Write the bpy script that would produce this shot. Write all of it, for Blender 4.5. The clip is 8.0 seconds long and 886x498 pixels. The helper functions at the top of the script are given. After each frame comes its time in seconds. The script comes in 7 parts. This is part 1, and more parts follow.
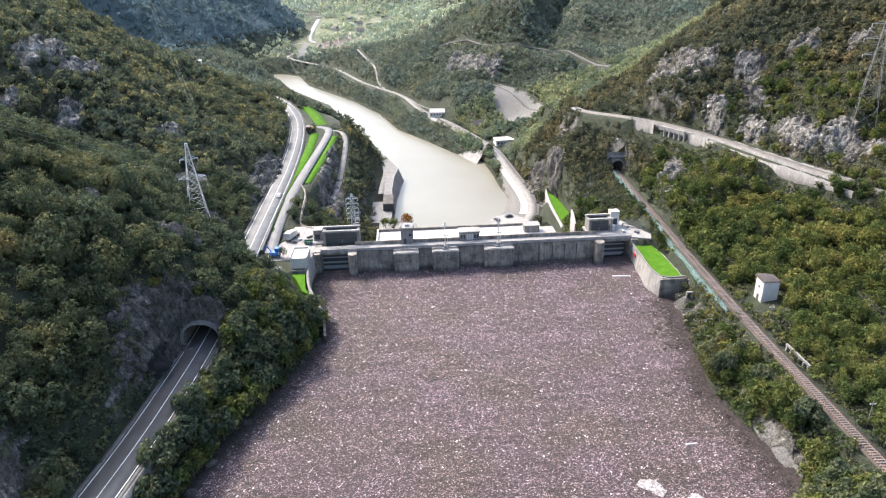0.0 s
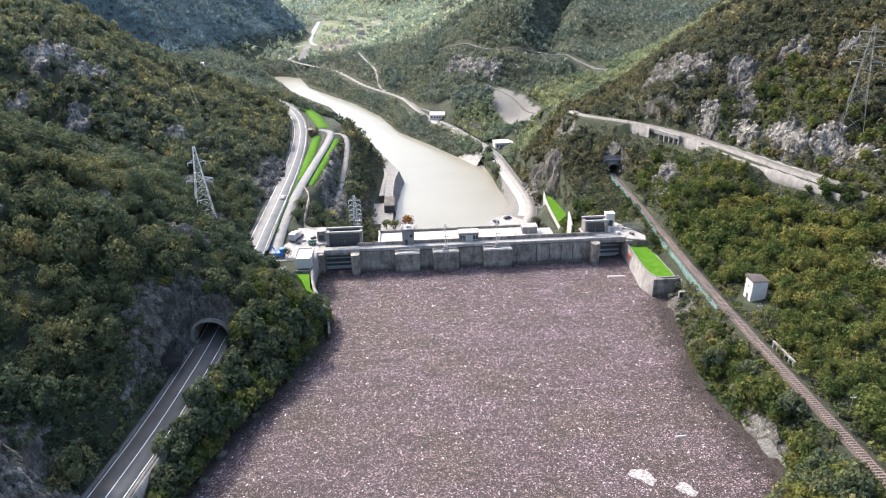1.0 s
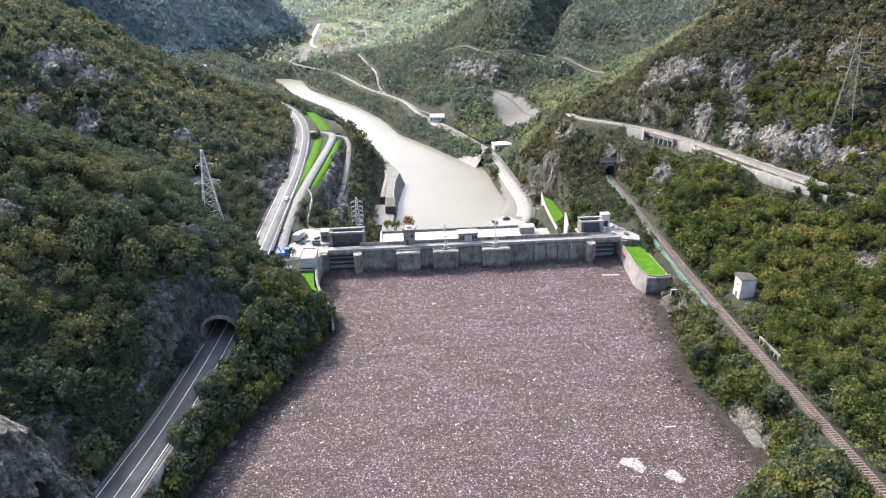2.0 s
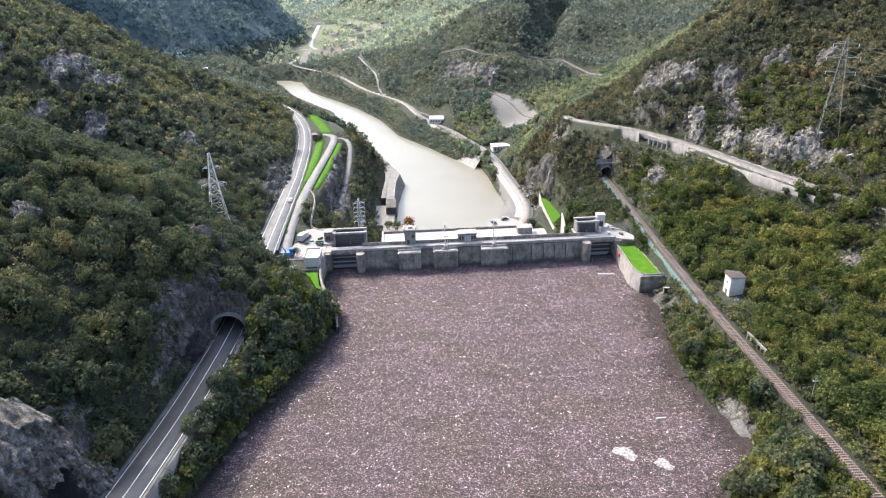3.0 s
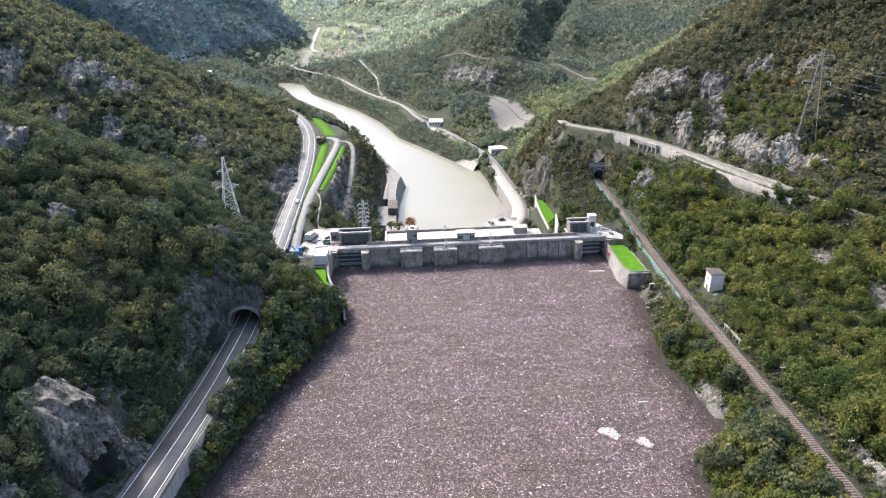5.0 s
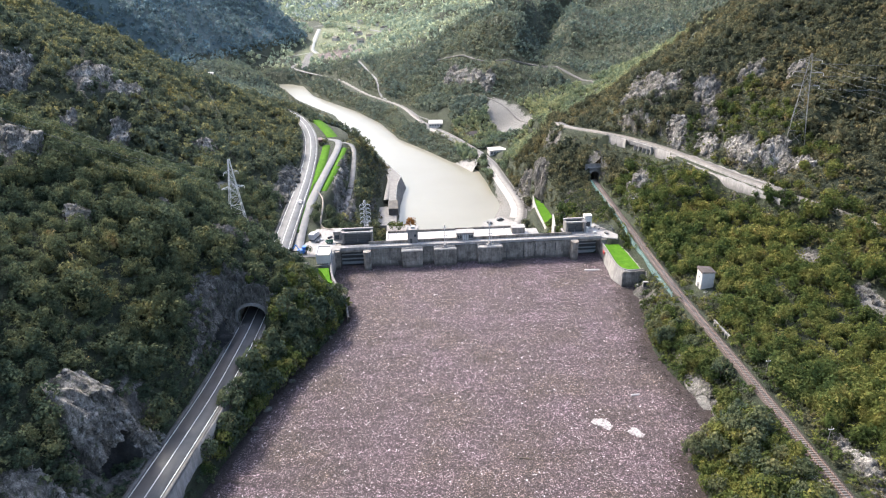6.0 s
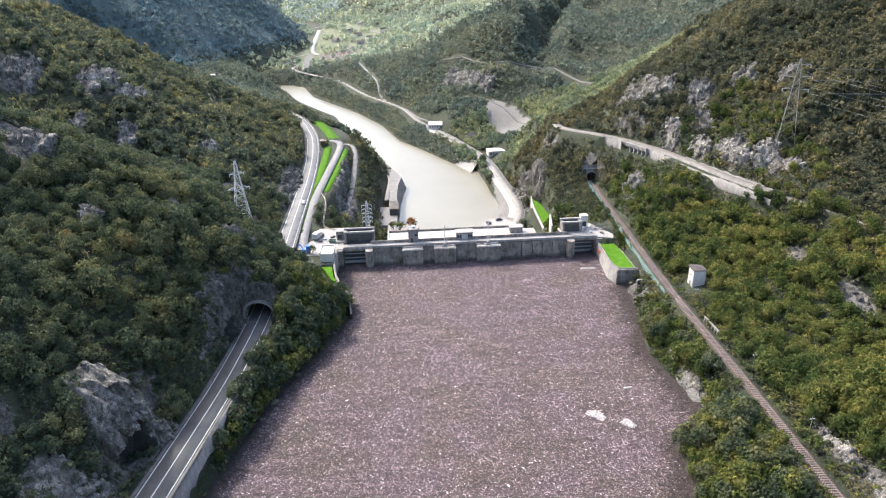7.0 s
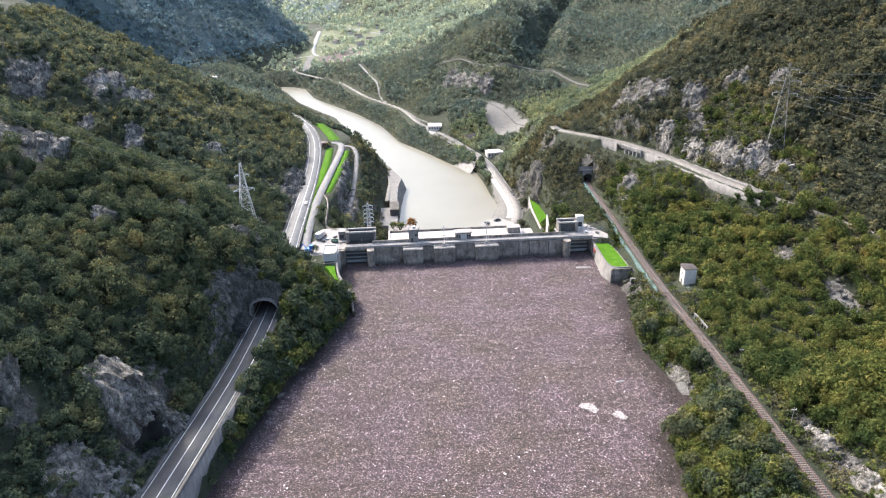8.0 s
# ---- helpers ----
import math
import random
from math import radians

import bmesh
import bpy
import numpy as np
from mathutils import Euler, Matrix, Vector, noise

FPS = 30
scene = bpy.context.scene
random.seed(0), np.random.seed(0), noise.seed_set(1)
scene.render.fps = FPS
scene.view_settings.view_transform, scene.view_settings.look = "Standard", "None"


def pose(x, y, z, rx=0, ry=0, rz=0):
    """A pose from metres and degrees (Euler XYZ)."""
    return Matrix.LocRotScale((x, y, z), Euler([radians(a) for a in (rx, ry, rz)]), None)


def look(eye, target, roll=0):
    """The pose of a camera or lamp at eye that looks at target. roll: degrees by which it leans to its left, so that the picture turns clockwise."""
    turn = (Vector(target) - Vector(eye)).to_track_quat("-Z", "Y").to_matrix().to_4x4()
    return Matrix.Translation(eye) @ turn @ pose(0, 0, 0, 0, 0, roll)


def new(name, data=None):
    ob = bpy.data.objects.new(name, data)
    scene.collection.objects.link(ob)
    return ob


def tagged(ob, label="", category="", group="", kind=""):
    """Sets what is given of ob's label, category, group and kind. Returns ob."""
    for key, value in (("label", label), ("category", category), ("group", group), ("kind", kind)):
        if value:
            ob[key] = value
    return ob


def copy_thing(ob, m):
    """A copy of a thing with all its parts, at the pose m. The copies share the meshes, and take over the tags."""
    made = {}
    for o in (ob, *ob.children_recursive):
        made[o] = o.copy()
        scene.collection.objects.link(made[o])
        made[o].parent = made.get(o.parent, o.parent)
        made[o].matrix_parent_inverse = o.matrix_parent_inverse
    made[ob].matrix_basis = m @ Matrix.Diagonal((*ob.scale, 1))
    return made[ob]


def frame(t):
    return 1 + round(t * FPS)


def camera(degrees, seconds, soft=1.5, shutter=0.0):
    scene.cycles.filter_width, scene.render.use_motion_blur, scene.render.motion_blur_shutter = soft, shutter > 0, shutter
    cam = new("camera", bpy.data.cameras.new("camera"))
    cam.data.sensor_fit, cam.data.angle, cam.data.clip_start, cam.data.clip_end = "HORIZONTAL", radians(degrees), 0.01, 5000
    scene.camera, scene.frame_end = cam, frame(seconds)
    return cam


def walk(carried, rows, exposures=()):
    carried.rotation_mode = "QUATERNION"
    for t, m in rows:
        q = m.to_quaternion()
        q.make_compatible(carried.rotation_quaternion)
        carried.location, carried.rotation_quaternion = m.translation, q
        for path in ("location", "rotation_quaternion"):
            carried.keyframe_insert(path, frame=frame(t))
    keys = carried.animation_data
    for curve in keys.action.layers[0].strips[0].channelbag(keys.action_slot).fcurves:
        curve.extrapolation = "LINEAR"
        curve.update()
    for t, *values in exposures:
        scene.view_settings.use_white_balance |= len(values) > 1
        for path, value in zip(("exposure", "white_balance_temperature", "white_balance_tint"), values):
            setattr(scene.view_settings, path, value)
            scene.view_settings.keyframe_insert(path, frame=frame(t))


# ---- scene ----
cam = camera(70.0, 8.0, 1.15)

PATH = [
    (0, (3.543, -210.794, 99.452), (3.652, -208.963, 98.654), -1.4),
    (0.5, (3.234, -213.885, 100.651), (3.344, -212.053, 99.856), -1.4),
    (1, (2.884, -216.895, 101.889), (2.995, -215.063, 101.095), -1.3),
    (1.5, (2.621, -220.261, 103.135), (2.732, -218.428, 102.342), -1.3),
    (3, (1.704, -230.361, 107.001), (1.818, -228.528, 106.211), -1.4),
    (3.5, (1.149, -233.958, 108.42), (1.265, -232.125, 107.629), -1.3),
    (4, (0.8, -237.362, 109.745), (0.917, -235.528, 108.955), -1.3),
    (4.5, (0.472, -240.917, 111.104), (0.59, -239.083, 110.314), -1.3),
    (6, (-0.528, -251.433, 115.039), (-0.407, -249.6, 114.25), -1.3),
    (6.5, (-0.993, -255.054, 116.375), (-0.87, -253.22, 115.586), -1.3),
    (7, (-1.251, -258.581, 117.657), (-1.128, -256.747, 116.868), -1.3),
    (7.5, (-1.537, -262.316, 119.138), (-1.413, -260.482, 118.349), -1.3),
    (8, (-1.632, -265.875, 120.44), (-1.508, -264.041, 119.652), -1.3),
]
walk(cam, [(t, look(eye, target, roll)) for t, eye, target, roll in PATH])

# ---------------------------------------------------------------- light
world = bpy.data.worlds.new("sky")
scene.world = world
world.use_nodes = True
SUN_EL, SUN_AZ = radians(46), radians(-42)      # azimuth from +y, negative towards -x
sky = world.node_tree.nodes.new("ShaderNodeTexSky")
sky.sky_type, sky.sun_disc, sky.sun_elevation, sky.sun_rotation = "NISHITA", False, SUN_EL, SUN_AZ
sky.dust_density, sky.air_density, sky.ozone_density = 3.5, 1.0, 1.0
background = world.node_tree.nodes["Background"]
background.inputs["Strength"].default_value = 0.15
world.node_tree.links.new(sky.outputs[0], background.inputs["Color"])
sun_data = bpy.data.lights.new("sun", "SUN")
sun_data.energy, sun_data.angle, sun_data.color = 1.74, radians(5), (1.0, 0.95, 0.875)
scene.view_settings.exposure = 2.02
sun = new("sun", sun_data)
sun.matrix_world = look((math.sin(SUN_AZ) * 300, math.cos(SUN_AZ) * 300, 300 * math.tan(SUN_EL)), (0, 0, 0))

# ---------------------------------------------------------------- materials


class Mat:
    """A node material with a few shortcuts."""

    def __init__(self, name, rough=0.8, metal=0.0):
        self.m = bpy.data.materials.new(name)
        self.m.use_nodes = True
        self.t = self.m.node_tree
        self.b = self.t.nodes["Principled BSDF"]
        self.out = self.t.nodes["Material Output"]
        self.b.inputs["Roughness"].default_value = rough
        self.b.inputs["Metallic"].default_value = metal
        self.co = self.node("ShaderNodeNewGeometry")

    def node(self, kind):
        return self.t.nodes.new(kind)

    def link(self, a, b):
        self.t.links.new(a, b)
        return self

    def noise(self, scale, detail=6.0, rough=0.6, stretch=None):
        n = self.node("ShaderNodeTexNoise")
        n.inputs["Scale"].default_value = scale
        n.inputs["Detail"].default_value = detail
        n.inputs["Roughness"].default_value = rough
        if stretch:
            mp = self.node("ShaderNodeMapping")
            mp.inputs["Scale"].default_value = stretch
            self.link(self.co.outputs["Position"], mp.inputs["Vector"])
            self.link(mp.outputs[0], n.inputs["Vector"])
        else:
            self.link(self.co.outputs["Position"], n.inputs["Vector"])
        return n.outputs["Fac"]

    def voronoi(self, scale, feature="F1", out="Distance"):
        n = self.node("ShaderNodeTexVoronoi")
        n.feature = feature
        n.inputs["Scale"].default_value = scale
        self.link(self.co.outputs["Position"], n.inputs["Vector"])
        return n.outputs[out]

    def ramp(self, fac, *stops):
        r = self.node("ShaderNodeValToRGB")
        e = r.color_ramp.elements
        while len(e) < len(stops):
            e.new(0.5)
        for slot, (pos, col) in zip(e, stops):
            slot.position = pos
            slot.color = (*col, 1) if len(col) == 3 else col
        self.link(fac, r.inputs[0])
        return r.outputs[0]

    def mix(self, fac, a, b, mode="MIX"):
        n = self.node("ShaderNodeMix")
        n.data_type, n.blend_type = "RGBA", mode
        for value, slot in ((fac, n.inputs[0]), (a, n.inputs[6]), (b, n.inputs[7])):
            if isinstance(value, (int, float)):
                slot.default_value = value
            elif isinstance(value, tuple):
                slot.default_value = (*value, 1)
            else:
                self.link(value, slot)
        return n.outputs[2]

    def math(self, op, a, b=0.0, c=0.0):
        n = self.node("ShaderNodeMath")
        n.operation = op
        for value, slot in zip((a, b, c), n.inputs):
            if isinstance(value, (int, float)):
                slot.default_value = value
            else:
                self.link(value, slot)
        return n.outputs[0]

    def color(self, socket):
        if isinstance(socket, tuple):
            self.b.inputs["Base Color"].default_value = (*socket, 1)
        else:
            self.link(socket, self.b.inputs["Base Color"])
        return self

    def bump(self, height, strength=0.5, distance=0.1):
        n = self.node("ShaderNodeBump")
        n.inputs["Strength"].default_value = strength
        n.inputs["Distance"].default_value = distance
        self.link(height, n.inputs["Height"])
        self.link(n.outputs[0], self.b.inputs["Normal"])
        return self

    def island(self):
        return self.co.outputs["Random Per Island"]


def grey(v, warm=0.0):
    return (v * (1 + warm), v, v * (1 - warm))


def make_concrete(name, dark, light, streak=0.35, warm=0.05, darkening=False):
    k = Mat(name, 0.85)
    base = k.ramp(k.noise(0.35, 8), (0.3, grey(dark, warm)), (0.7, grey(light, warm)))
    streaks = k.ramp(k.noise(1.0, 6, 0.75, (0.9, 0.9, 0.14)), (0.42, grey(0.35)), (0.62, grey(1.0)))
    base = k.mix(streak, base, streaks, "MULTIPLY")
    if darkening:
        # dark wet band at the waterline, with pour lifts and stains
        sep = k.node("ShaderNodeSeparateXYZ")
        k.link(k.co.outputs["Position"], sep.inputs[0])
        level = k.math("ADD", sep.outputs["Z"], k.math("MULTIPLY", k.noise(0.5, 5), 1.2))
        base = k.mix(1.0, base, k.ramp(k.math("MULTIPLY", level, 0.1), (0.13, grey(0.42)), (0.2, grey(0.8)), (0.26, grey(1.0))), "MULTIPLY")
        lifts = k.ramp(k.noise(1.0, 3, 0.5, (0.02, 0.02, 0.9)), (0.42, grey(0.72)), (0.58, grey(1.0)))
        base = k.mix(0.4, base, lifts, "MULTIPLY")
        stains = k.ramp(k.noise(0.28, 8, 0.75), (0.38, (0.42, 0.39, 0.35)), (0.5, (0.85, 0.83, 0.8)), (0.62, (1.08, 1.06, 1.02)))
        base = k.mix(0.85, base, stains, "MULTIPLY")
    fine = k.noise(6.0, 4)
    base = k.mix(0.25, base, k.ramp(fine, (0.3, grey(0.55)), (0.7, grey(1.0))), "MULTIPLY")
    k.color(base).bump(fine, 0.25, 0.05)
    return k.m


def make_rock(k, lift=1.0):
    """Colour and relief of grey limestone with dark cracks, stains and pale streaks."""
    big = k.noise(0.16, 8, 0.65)
    cracks = k.noise(0.8, 9, 0.8, (1.0, 1.0, 0.45))
    streaks = k.noise(1.0, 6, 0.7, (1.5, 1.5, 0.16))
    col = k.ramp(big, (0.32, (0.043 * lift, 0.039 * lift, 0.034 * lift)), (0.5, (0.118 * lift, 0.108 * lift, 0.096 * lift)), (0.68, (0.245 * lift, 0.226 * lift, 0.203 * lift)))
    col = k.mix(k.ramp(streaks, (0.56, grey(0.0)), (0.70, grey(0.5))), col, (0.38 * max(lift, 1.0), 0.355 * max(lift, 1.0), 0.32 * max(lift, 1.0)))
    col = k.mix(1.0, col, k.ramp(cracks, (0.38, grey(0.1)), (0.47, grey(0.6)), (0.55, grey(1.0)), (0.68, grey(1.5))), "MULTIPLY")
    joints = k.voronoi(0.7, "DISTANCE_TO_EDGE")
    col = k.mix(0.35, col, k.ramp(joints, (0.0, grey(0.15)), (0.09, grey(1.0))), "MULTIPLY")
    col = k.mix(k.ramp(k.noise(0.8, 4), (0.56, grey(0.0)), (0.66, grey(0.75))), col, (0.045, 0.052, 0.024))
    col = k.mix(0.8, col, k.ramp(k.noise(3.2, 6, 0.75), (0.36, grey(0.4)), (0.5, grey(1.0)), (0.64, grey(1.5))), "MULTIPLY")
    return col, cracks


def make_ground():
    k = Mat("hillside_soil", 0.95)
    rock, cracks = make_rock(k)
    soil = k.ramp(k.noise(0.25, 8), (0.3, (0.016, 0.021, 0.009)), (0.55, (0.028, 0.036, 0.015)), (0.75, (0.046, 0.052, 0.024)))
    soil = k.mix(0.6, soil, k.ramp(k.noise(2.5, 5), (0.3, grey(0.45)), (0.7, grey(1.0))), "MULTIPLY")
    open_rock = k.node("ShaderNodeAttribute")
    open_rock.attribute_name = "rock"
    edge = k.math("ADD", open_rock.outputs["Fac"], k.math("MULTIPLY", k.math("SUBTRACT", k.noise(0.22, 7, 0.75), 0.52), 2.4))
    fac = k.ramp(edge, (0.42, grey(0.0)), (0.55, grey(1.0)))
    gravel = k.node("ShaderNodeAttribute")
    gravel.attribute_name = "scree"
    pale = k.ramp(k.noise(1.5, 8, 0.7), (0.3, (0.07, 0.066, 0.06)), (0.7, (0.21, 0.20, 0.185)))
    col = k.mix(fac, soil, rock)
    loose = k.math("ADD", gravel.outputs["Fac"], k.math("MULTIPLY", k.math("SUBTRACT", k.noise(0.25, 7, 0.75), 0.5), 1.8))
    # the ridge's blue tone is haze put into the ground colour
    for key, low, high in (("haze_tint", (0.045, 0.068, 0.070), (0.09, 0.12, 0.115)), ("meadow", (0.055, 0.072, 0.033), (0.12, 0.13, 0.066)), ("field", (0.08, 0.06, 0.055), (0.14, 0.11, 0.10))):
        lies = k.node("ShaderNodeAttribute")
        lies.attribute_name = key
        wide = k.math("ADD", lies.outputs["Fac"], k.math("MULTIPLY", k.math("SUBTRACT", k.noise(0.03, 6, 0.7), 0.5), 1.2))
        col = k.mix(k.ramp(wide, (0.4, grey(0.0)), (0.55, grey(1.0))), col, k.ramp(k.noise(0.06, 7, 0.7), (0.35, low), (0.65, high)))
    k.color(k.mix(k.ramp(loose, (0.4, grey(0.0)), (0.6, grey(1.0))), col, pale))
    k.bump(k.math("ADD", cracks, k.noise(3.0, 6)), 0.9, 0.6)
    return k.m


def make_plain(name, col, rough=0.6, metal=0.0, vary=0.25, scale=2.0):
    k = Mat(name, rough, metal)
    v = k.ramp(k.noise(scale, 6), (0.3, grey(1 - vary)), (0.7, grey(1.0)))
    k.color(k.mix(1.0, col, v, "MULTIPLY"))
    return k.m


def make_asphalt(name, dark, light):
    k = Mat(name, 0.85)
    c = k.ramp(k.noise(0.22, 7), (0.3, grey(dark, 0.01)), (0.7, grey(light, 0.01)))
    worn = k.ramp(k.noise(0.8, 4, 0.6, (1.0, 0.06, 1.0)), (0.4, grey(0.75)), (0.6, grey(1.0)))
    c = k.mix(0.6, c, worn, "MULTIPLY")
    k.color(c).bump(k.noise(12, 3), 0.2, 0.02)
    return k.m


def make_leaf(name, stops, light=0.45):
    k = Mat(name, 0.6)
    tree = k.math("ADD", k.math("MULTIPLY", k.noise(0.22, 2, 0.5), 0.65), k.math("MULTIPLY", k.noise(0.05, 3, 0.6), 0.35))
    col = k.ramp(tree, *stops)
    big = k.ramp(k.noise(0.018, 3), (0.4, (0.85, 0.9, 0.9)), (0.62, (1.14, 1.06, 0.90)))
    col = k.mix(1.0, col, big, "MULTIPLY")
    col = k.mix(1.0, col, k.ramp(k.island(), (0.0, grey(0.7)), (1.0, grey(1.25))), "MULTIPLY")
    col = k.mix(0.6, col, k.ramp(k.noise(2.2, 3, 0.7), (0.34, grey(0.6)), (0.5, grey(1.0)), (0.66, grey(1.45))), "MULTIPLY")
    col = k.mix(0.35, col, k.ramp(k.noise(6.5, 2, 0.6), (0.36, grey(0.5)), (0.5, grey(1.0)), (0.64, grey(1.55))), "MULTIPLY")
    k.color(col)
    k.b.inputs["Specular IOR Level"].default_value = 0.04
    k.b.inputs["Roughness"].default_value = 0.85
    tr = k.node("ShaderNodeBsdfTranslucent")
    k.link(col, tr.inputs["Color"])
    mx = k.node("ShaderNodeMixShader")
    mx.inputs[0].default_value = light
    k.link(k.b.outputs[0], mx.inputs[1]).link(tr.outputs[0], mx.inputs[2])
    k.link(mx.outputs[0], k.out.inputs["Surface"])
    return k.m


M = {}
M["ground"] = make_ground()
M["leaf"] = make_leaf("leaves_mixed_green", ((0.36, (0.038, 0.060, 0.023)), (0.46, (0.069, 0.093, 0.033)), (0.54, (0.114, 0.129, 0.043)), (0.62, (0.162, 0.159, 0.056)), (0.70, (0.188, 0.146, 0.061))))
M["leaf_mid"] = make_leaf("leaves_olive_yellow", ((0.36, (0.047, 0.055, 0.043)), (0.46, (0.080, 0.087, 0.060)), (0.54, (0.120, 0.118, 0.073)), (0.62, (0.159, 0.142, 0.083)), (0.70, (0.180, 0.135, 0.090))))
M["leaf_bright"] = make_leaf("leaves_bright_yellow_green", ((0.36, (0.116, 0.150, 0.106)), (0.46, (0.166, 0.203, 0.132)), (0.54, (0.223, 0.254, 0.154)), (0.64, (0.277, 0.287, 0.169))))
M["leaf_olive"] = make_leaf("leaves_dark_green", ((0.36, (0.043, 0.060, 0.043)), (0.46, (0.066, 0.088, 0.059)), (0.54, (0.101, 0.117, 0.070)), (0.62, (0.141, 0.148, 0.078)), (0.70, (0.191, 0.154, 0.085))))
# some valley haze is mixed into these hillside leaf colours
M["leaf_hill"] = make_leaf("leaves_olive_with_haze", ((0.36, (0.063, 0.079, 0.061)), (0.46, (0.093, 0.111, 0.081)), (0.54, (0.133, 0.146, 0.092)), (0.60, (0.220, 0.206, 0.100)), (0.68, (0.270, 0.226, 0.106))))
M["leaf_rust"] = make_leaf("leaves_rust", ((0.3, (0.16, 0.07, 0.02)), (0.7, (0.26, 0.12, 0.04))))
M["leaf_dark"] = make_leaf("leaves_dark", ((0.3, (0.02, 0.035, 0.012)), (0.7, (0.05, 0.07, 0.02))))
M["bark"] = make_plain("bark", (0.12, 0.095, 0.07), 0.95, 0, 0.5, 4)
M["concrete"] = make_concrete("weathered_concrete", 0.19, 0.33, 0.65, 0.12, True)
M["concrete_pale"] = make_concrete("pale_concrete", 0.22, 0.32, 0.45, 0.07)
M["concrete_mid"] = make_concrete("grey_concrete", 0.14, 0.24, 0.5, 0.07)
M["white"] = make_concrete("white_render", 0.44, 0.56, 0.2, 0.08)
M["roofing"] = make_concrete("white_roof_sheet", 0.40, 0.50, 0.12, 0.09)
# near-black for dark steel and joints; behind openings it stands for shade
M["dark"] = make_plain("dark_steel_and_shade", (0.03, 0.032, 0.035), 0.6)
M["steel"] = make_plain("galvanised_steel", (0.42, 0.43, 0.44), 0.5, 0.3)
M["steel_dull"] = make_plain("weathered_grey_steel", (0.2, 0.2, 0.195), 0.7, 0.1)
M["steel_pale"] = make_plain("pale_galvanised_steel", (0.6, 0.6, 0.59), 0.6, 0.1)
M["gate_steel"] = make_plain("dark_grey_painted_steel", (0.07, 0.075, 0.08), 0.5, 0.2)
M["asphalt"] = make_asphalt("worn_asphalt", 0.11, 0.16)
# darker copy of the road asphalt: cloud shade put into its colour
M["asphalt_shaded"] = make_asphalt("asphalt_in_cloud_shade", 0.05, 0.08)
M["lane_asphalt"] = make_asphalt("pale_old_asphalt", 0.12, 0.17)
M["gravel"] = make_concrete("pale_gravel", 0.14, 0.23, 0.35, 0.07)
M["gravel_pale"] = make_concrete("white_crushed_stone", 0.26, 0.39, 0.45, 0.07)
M["paint"] = make_plain("white_road_paint", (0.75, 0.75, 0.73), 0.7, 0, 0.25, 1.5)
_g = Mat("mown_grass", 0.95)
_g.b.inputs["Specular IOR Level"].default_value = 0.08
_g.color(_g.mix(1.0, _g.ramp(_g.noise(0.35, 6, 0.7), (0.35, (0.040, 0.115, 0.006)), (0.65, (0.072, 0.158, 0.011))), _g.ramp(_g.noise(5.0, 4, 0.7), (0.35, grey(0.7)), (0.65, grey(1.1))), "MULTIPLY"))
_g.bump(_g.noise(9.0, 3), 0.6, 0.08)
M["grass"] = _g.m
M["blue"] = make_plain("blue_paint", (0.03, 0.16, 0.5), 0.45)
M["green_net"] = make_plain("green_fence_paint", (0.2, 0.33, 0.31), 0.6)
M["rust"] = make_plain("rusty_rail", (0.17, 0.10, 0.075), 0.7, 0.3)
M["ballast"] = make_plain("brown_ballast", (0.082, 0.060, 0.050), 0.95, 0, 0.55, 3)
M["sleeper"] = make_plain("pale_concrete_sleeper", (0.20, 0.175, 0.16), 0.85)
M["glass"] = make_plain("dark_window_glass", (0.03, 0.04, 0.05), 0.08)
M["tyre"] = make_plain("black_rubber", (0.02, 0.02, 0.02), 0.8)
M["red"] = make_plain("red_paint", (0.45, 0.04, 0.03), 0.45)
M["red_dark"] = make_plain("dark_red_brown_paint", (0.07, 0.025, 0.022), 0.5)
M["rockwall"] = None
for _key, _name, _lift in (("rockwall", "dark_limestone_rock", 0.85), ("rockcliff", "streaked_dark_limestone", 1.6), ("rockmid", "grey_limestone_rock", 1.1), ("rockpale", "pale_quarried_rock", 1.6)):
    _r = Mat(_name, 0.95)
    _c, _h = make_rock(_r, _lift)
    # mask paints rock near-black: shade in the cliff hollow, a patch over the tunnel
    _blackened = _r.node("ShaderNodeAttribute")
    _blackened.attribute_name = "blackened"
    _r.color(_r.mix(_r.ramp(_r.math("ADD", _blackened.outputs["Fac"], _r.math("MULTIPLY", _r.math("SUBTRACT", _r.noise(0.5, 7, 0.7), 0.5), 1.1)), (0.35, grey(0.0)), (0.5, grey(0.93))), _c, (0.007, 0.007, 0.008)))
    _r.bump(_h, 1.0, 0.8)
    M[_key] = _r.m
_s = Mat("brown_tile_roof", 0.8)
_s.color(_s.ramp(_s.noise(1.5, 5), (0.3, (0.035, 0.028, 0.025)), (0.7, (0.07, 0.055, 0.05))))
M["tile"] = _s.m


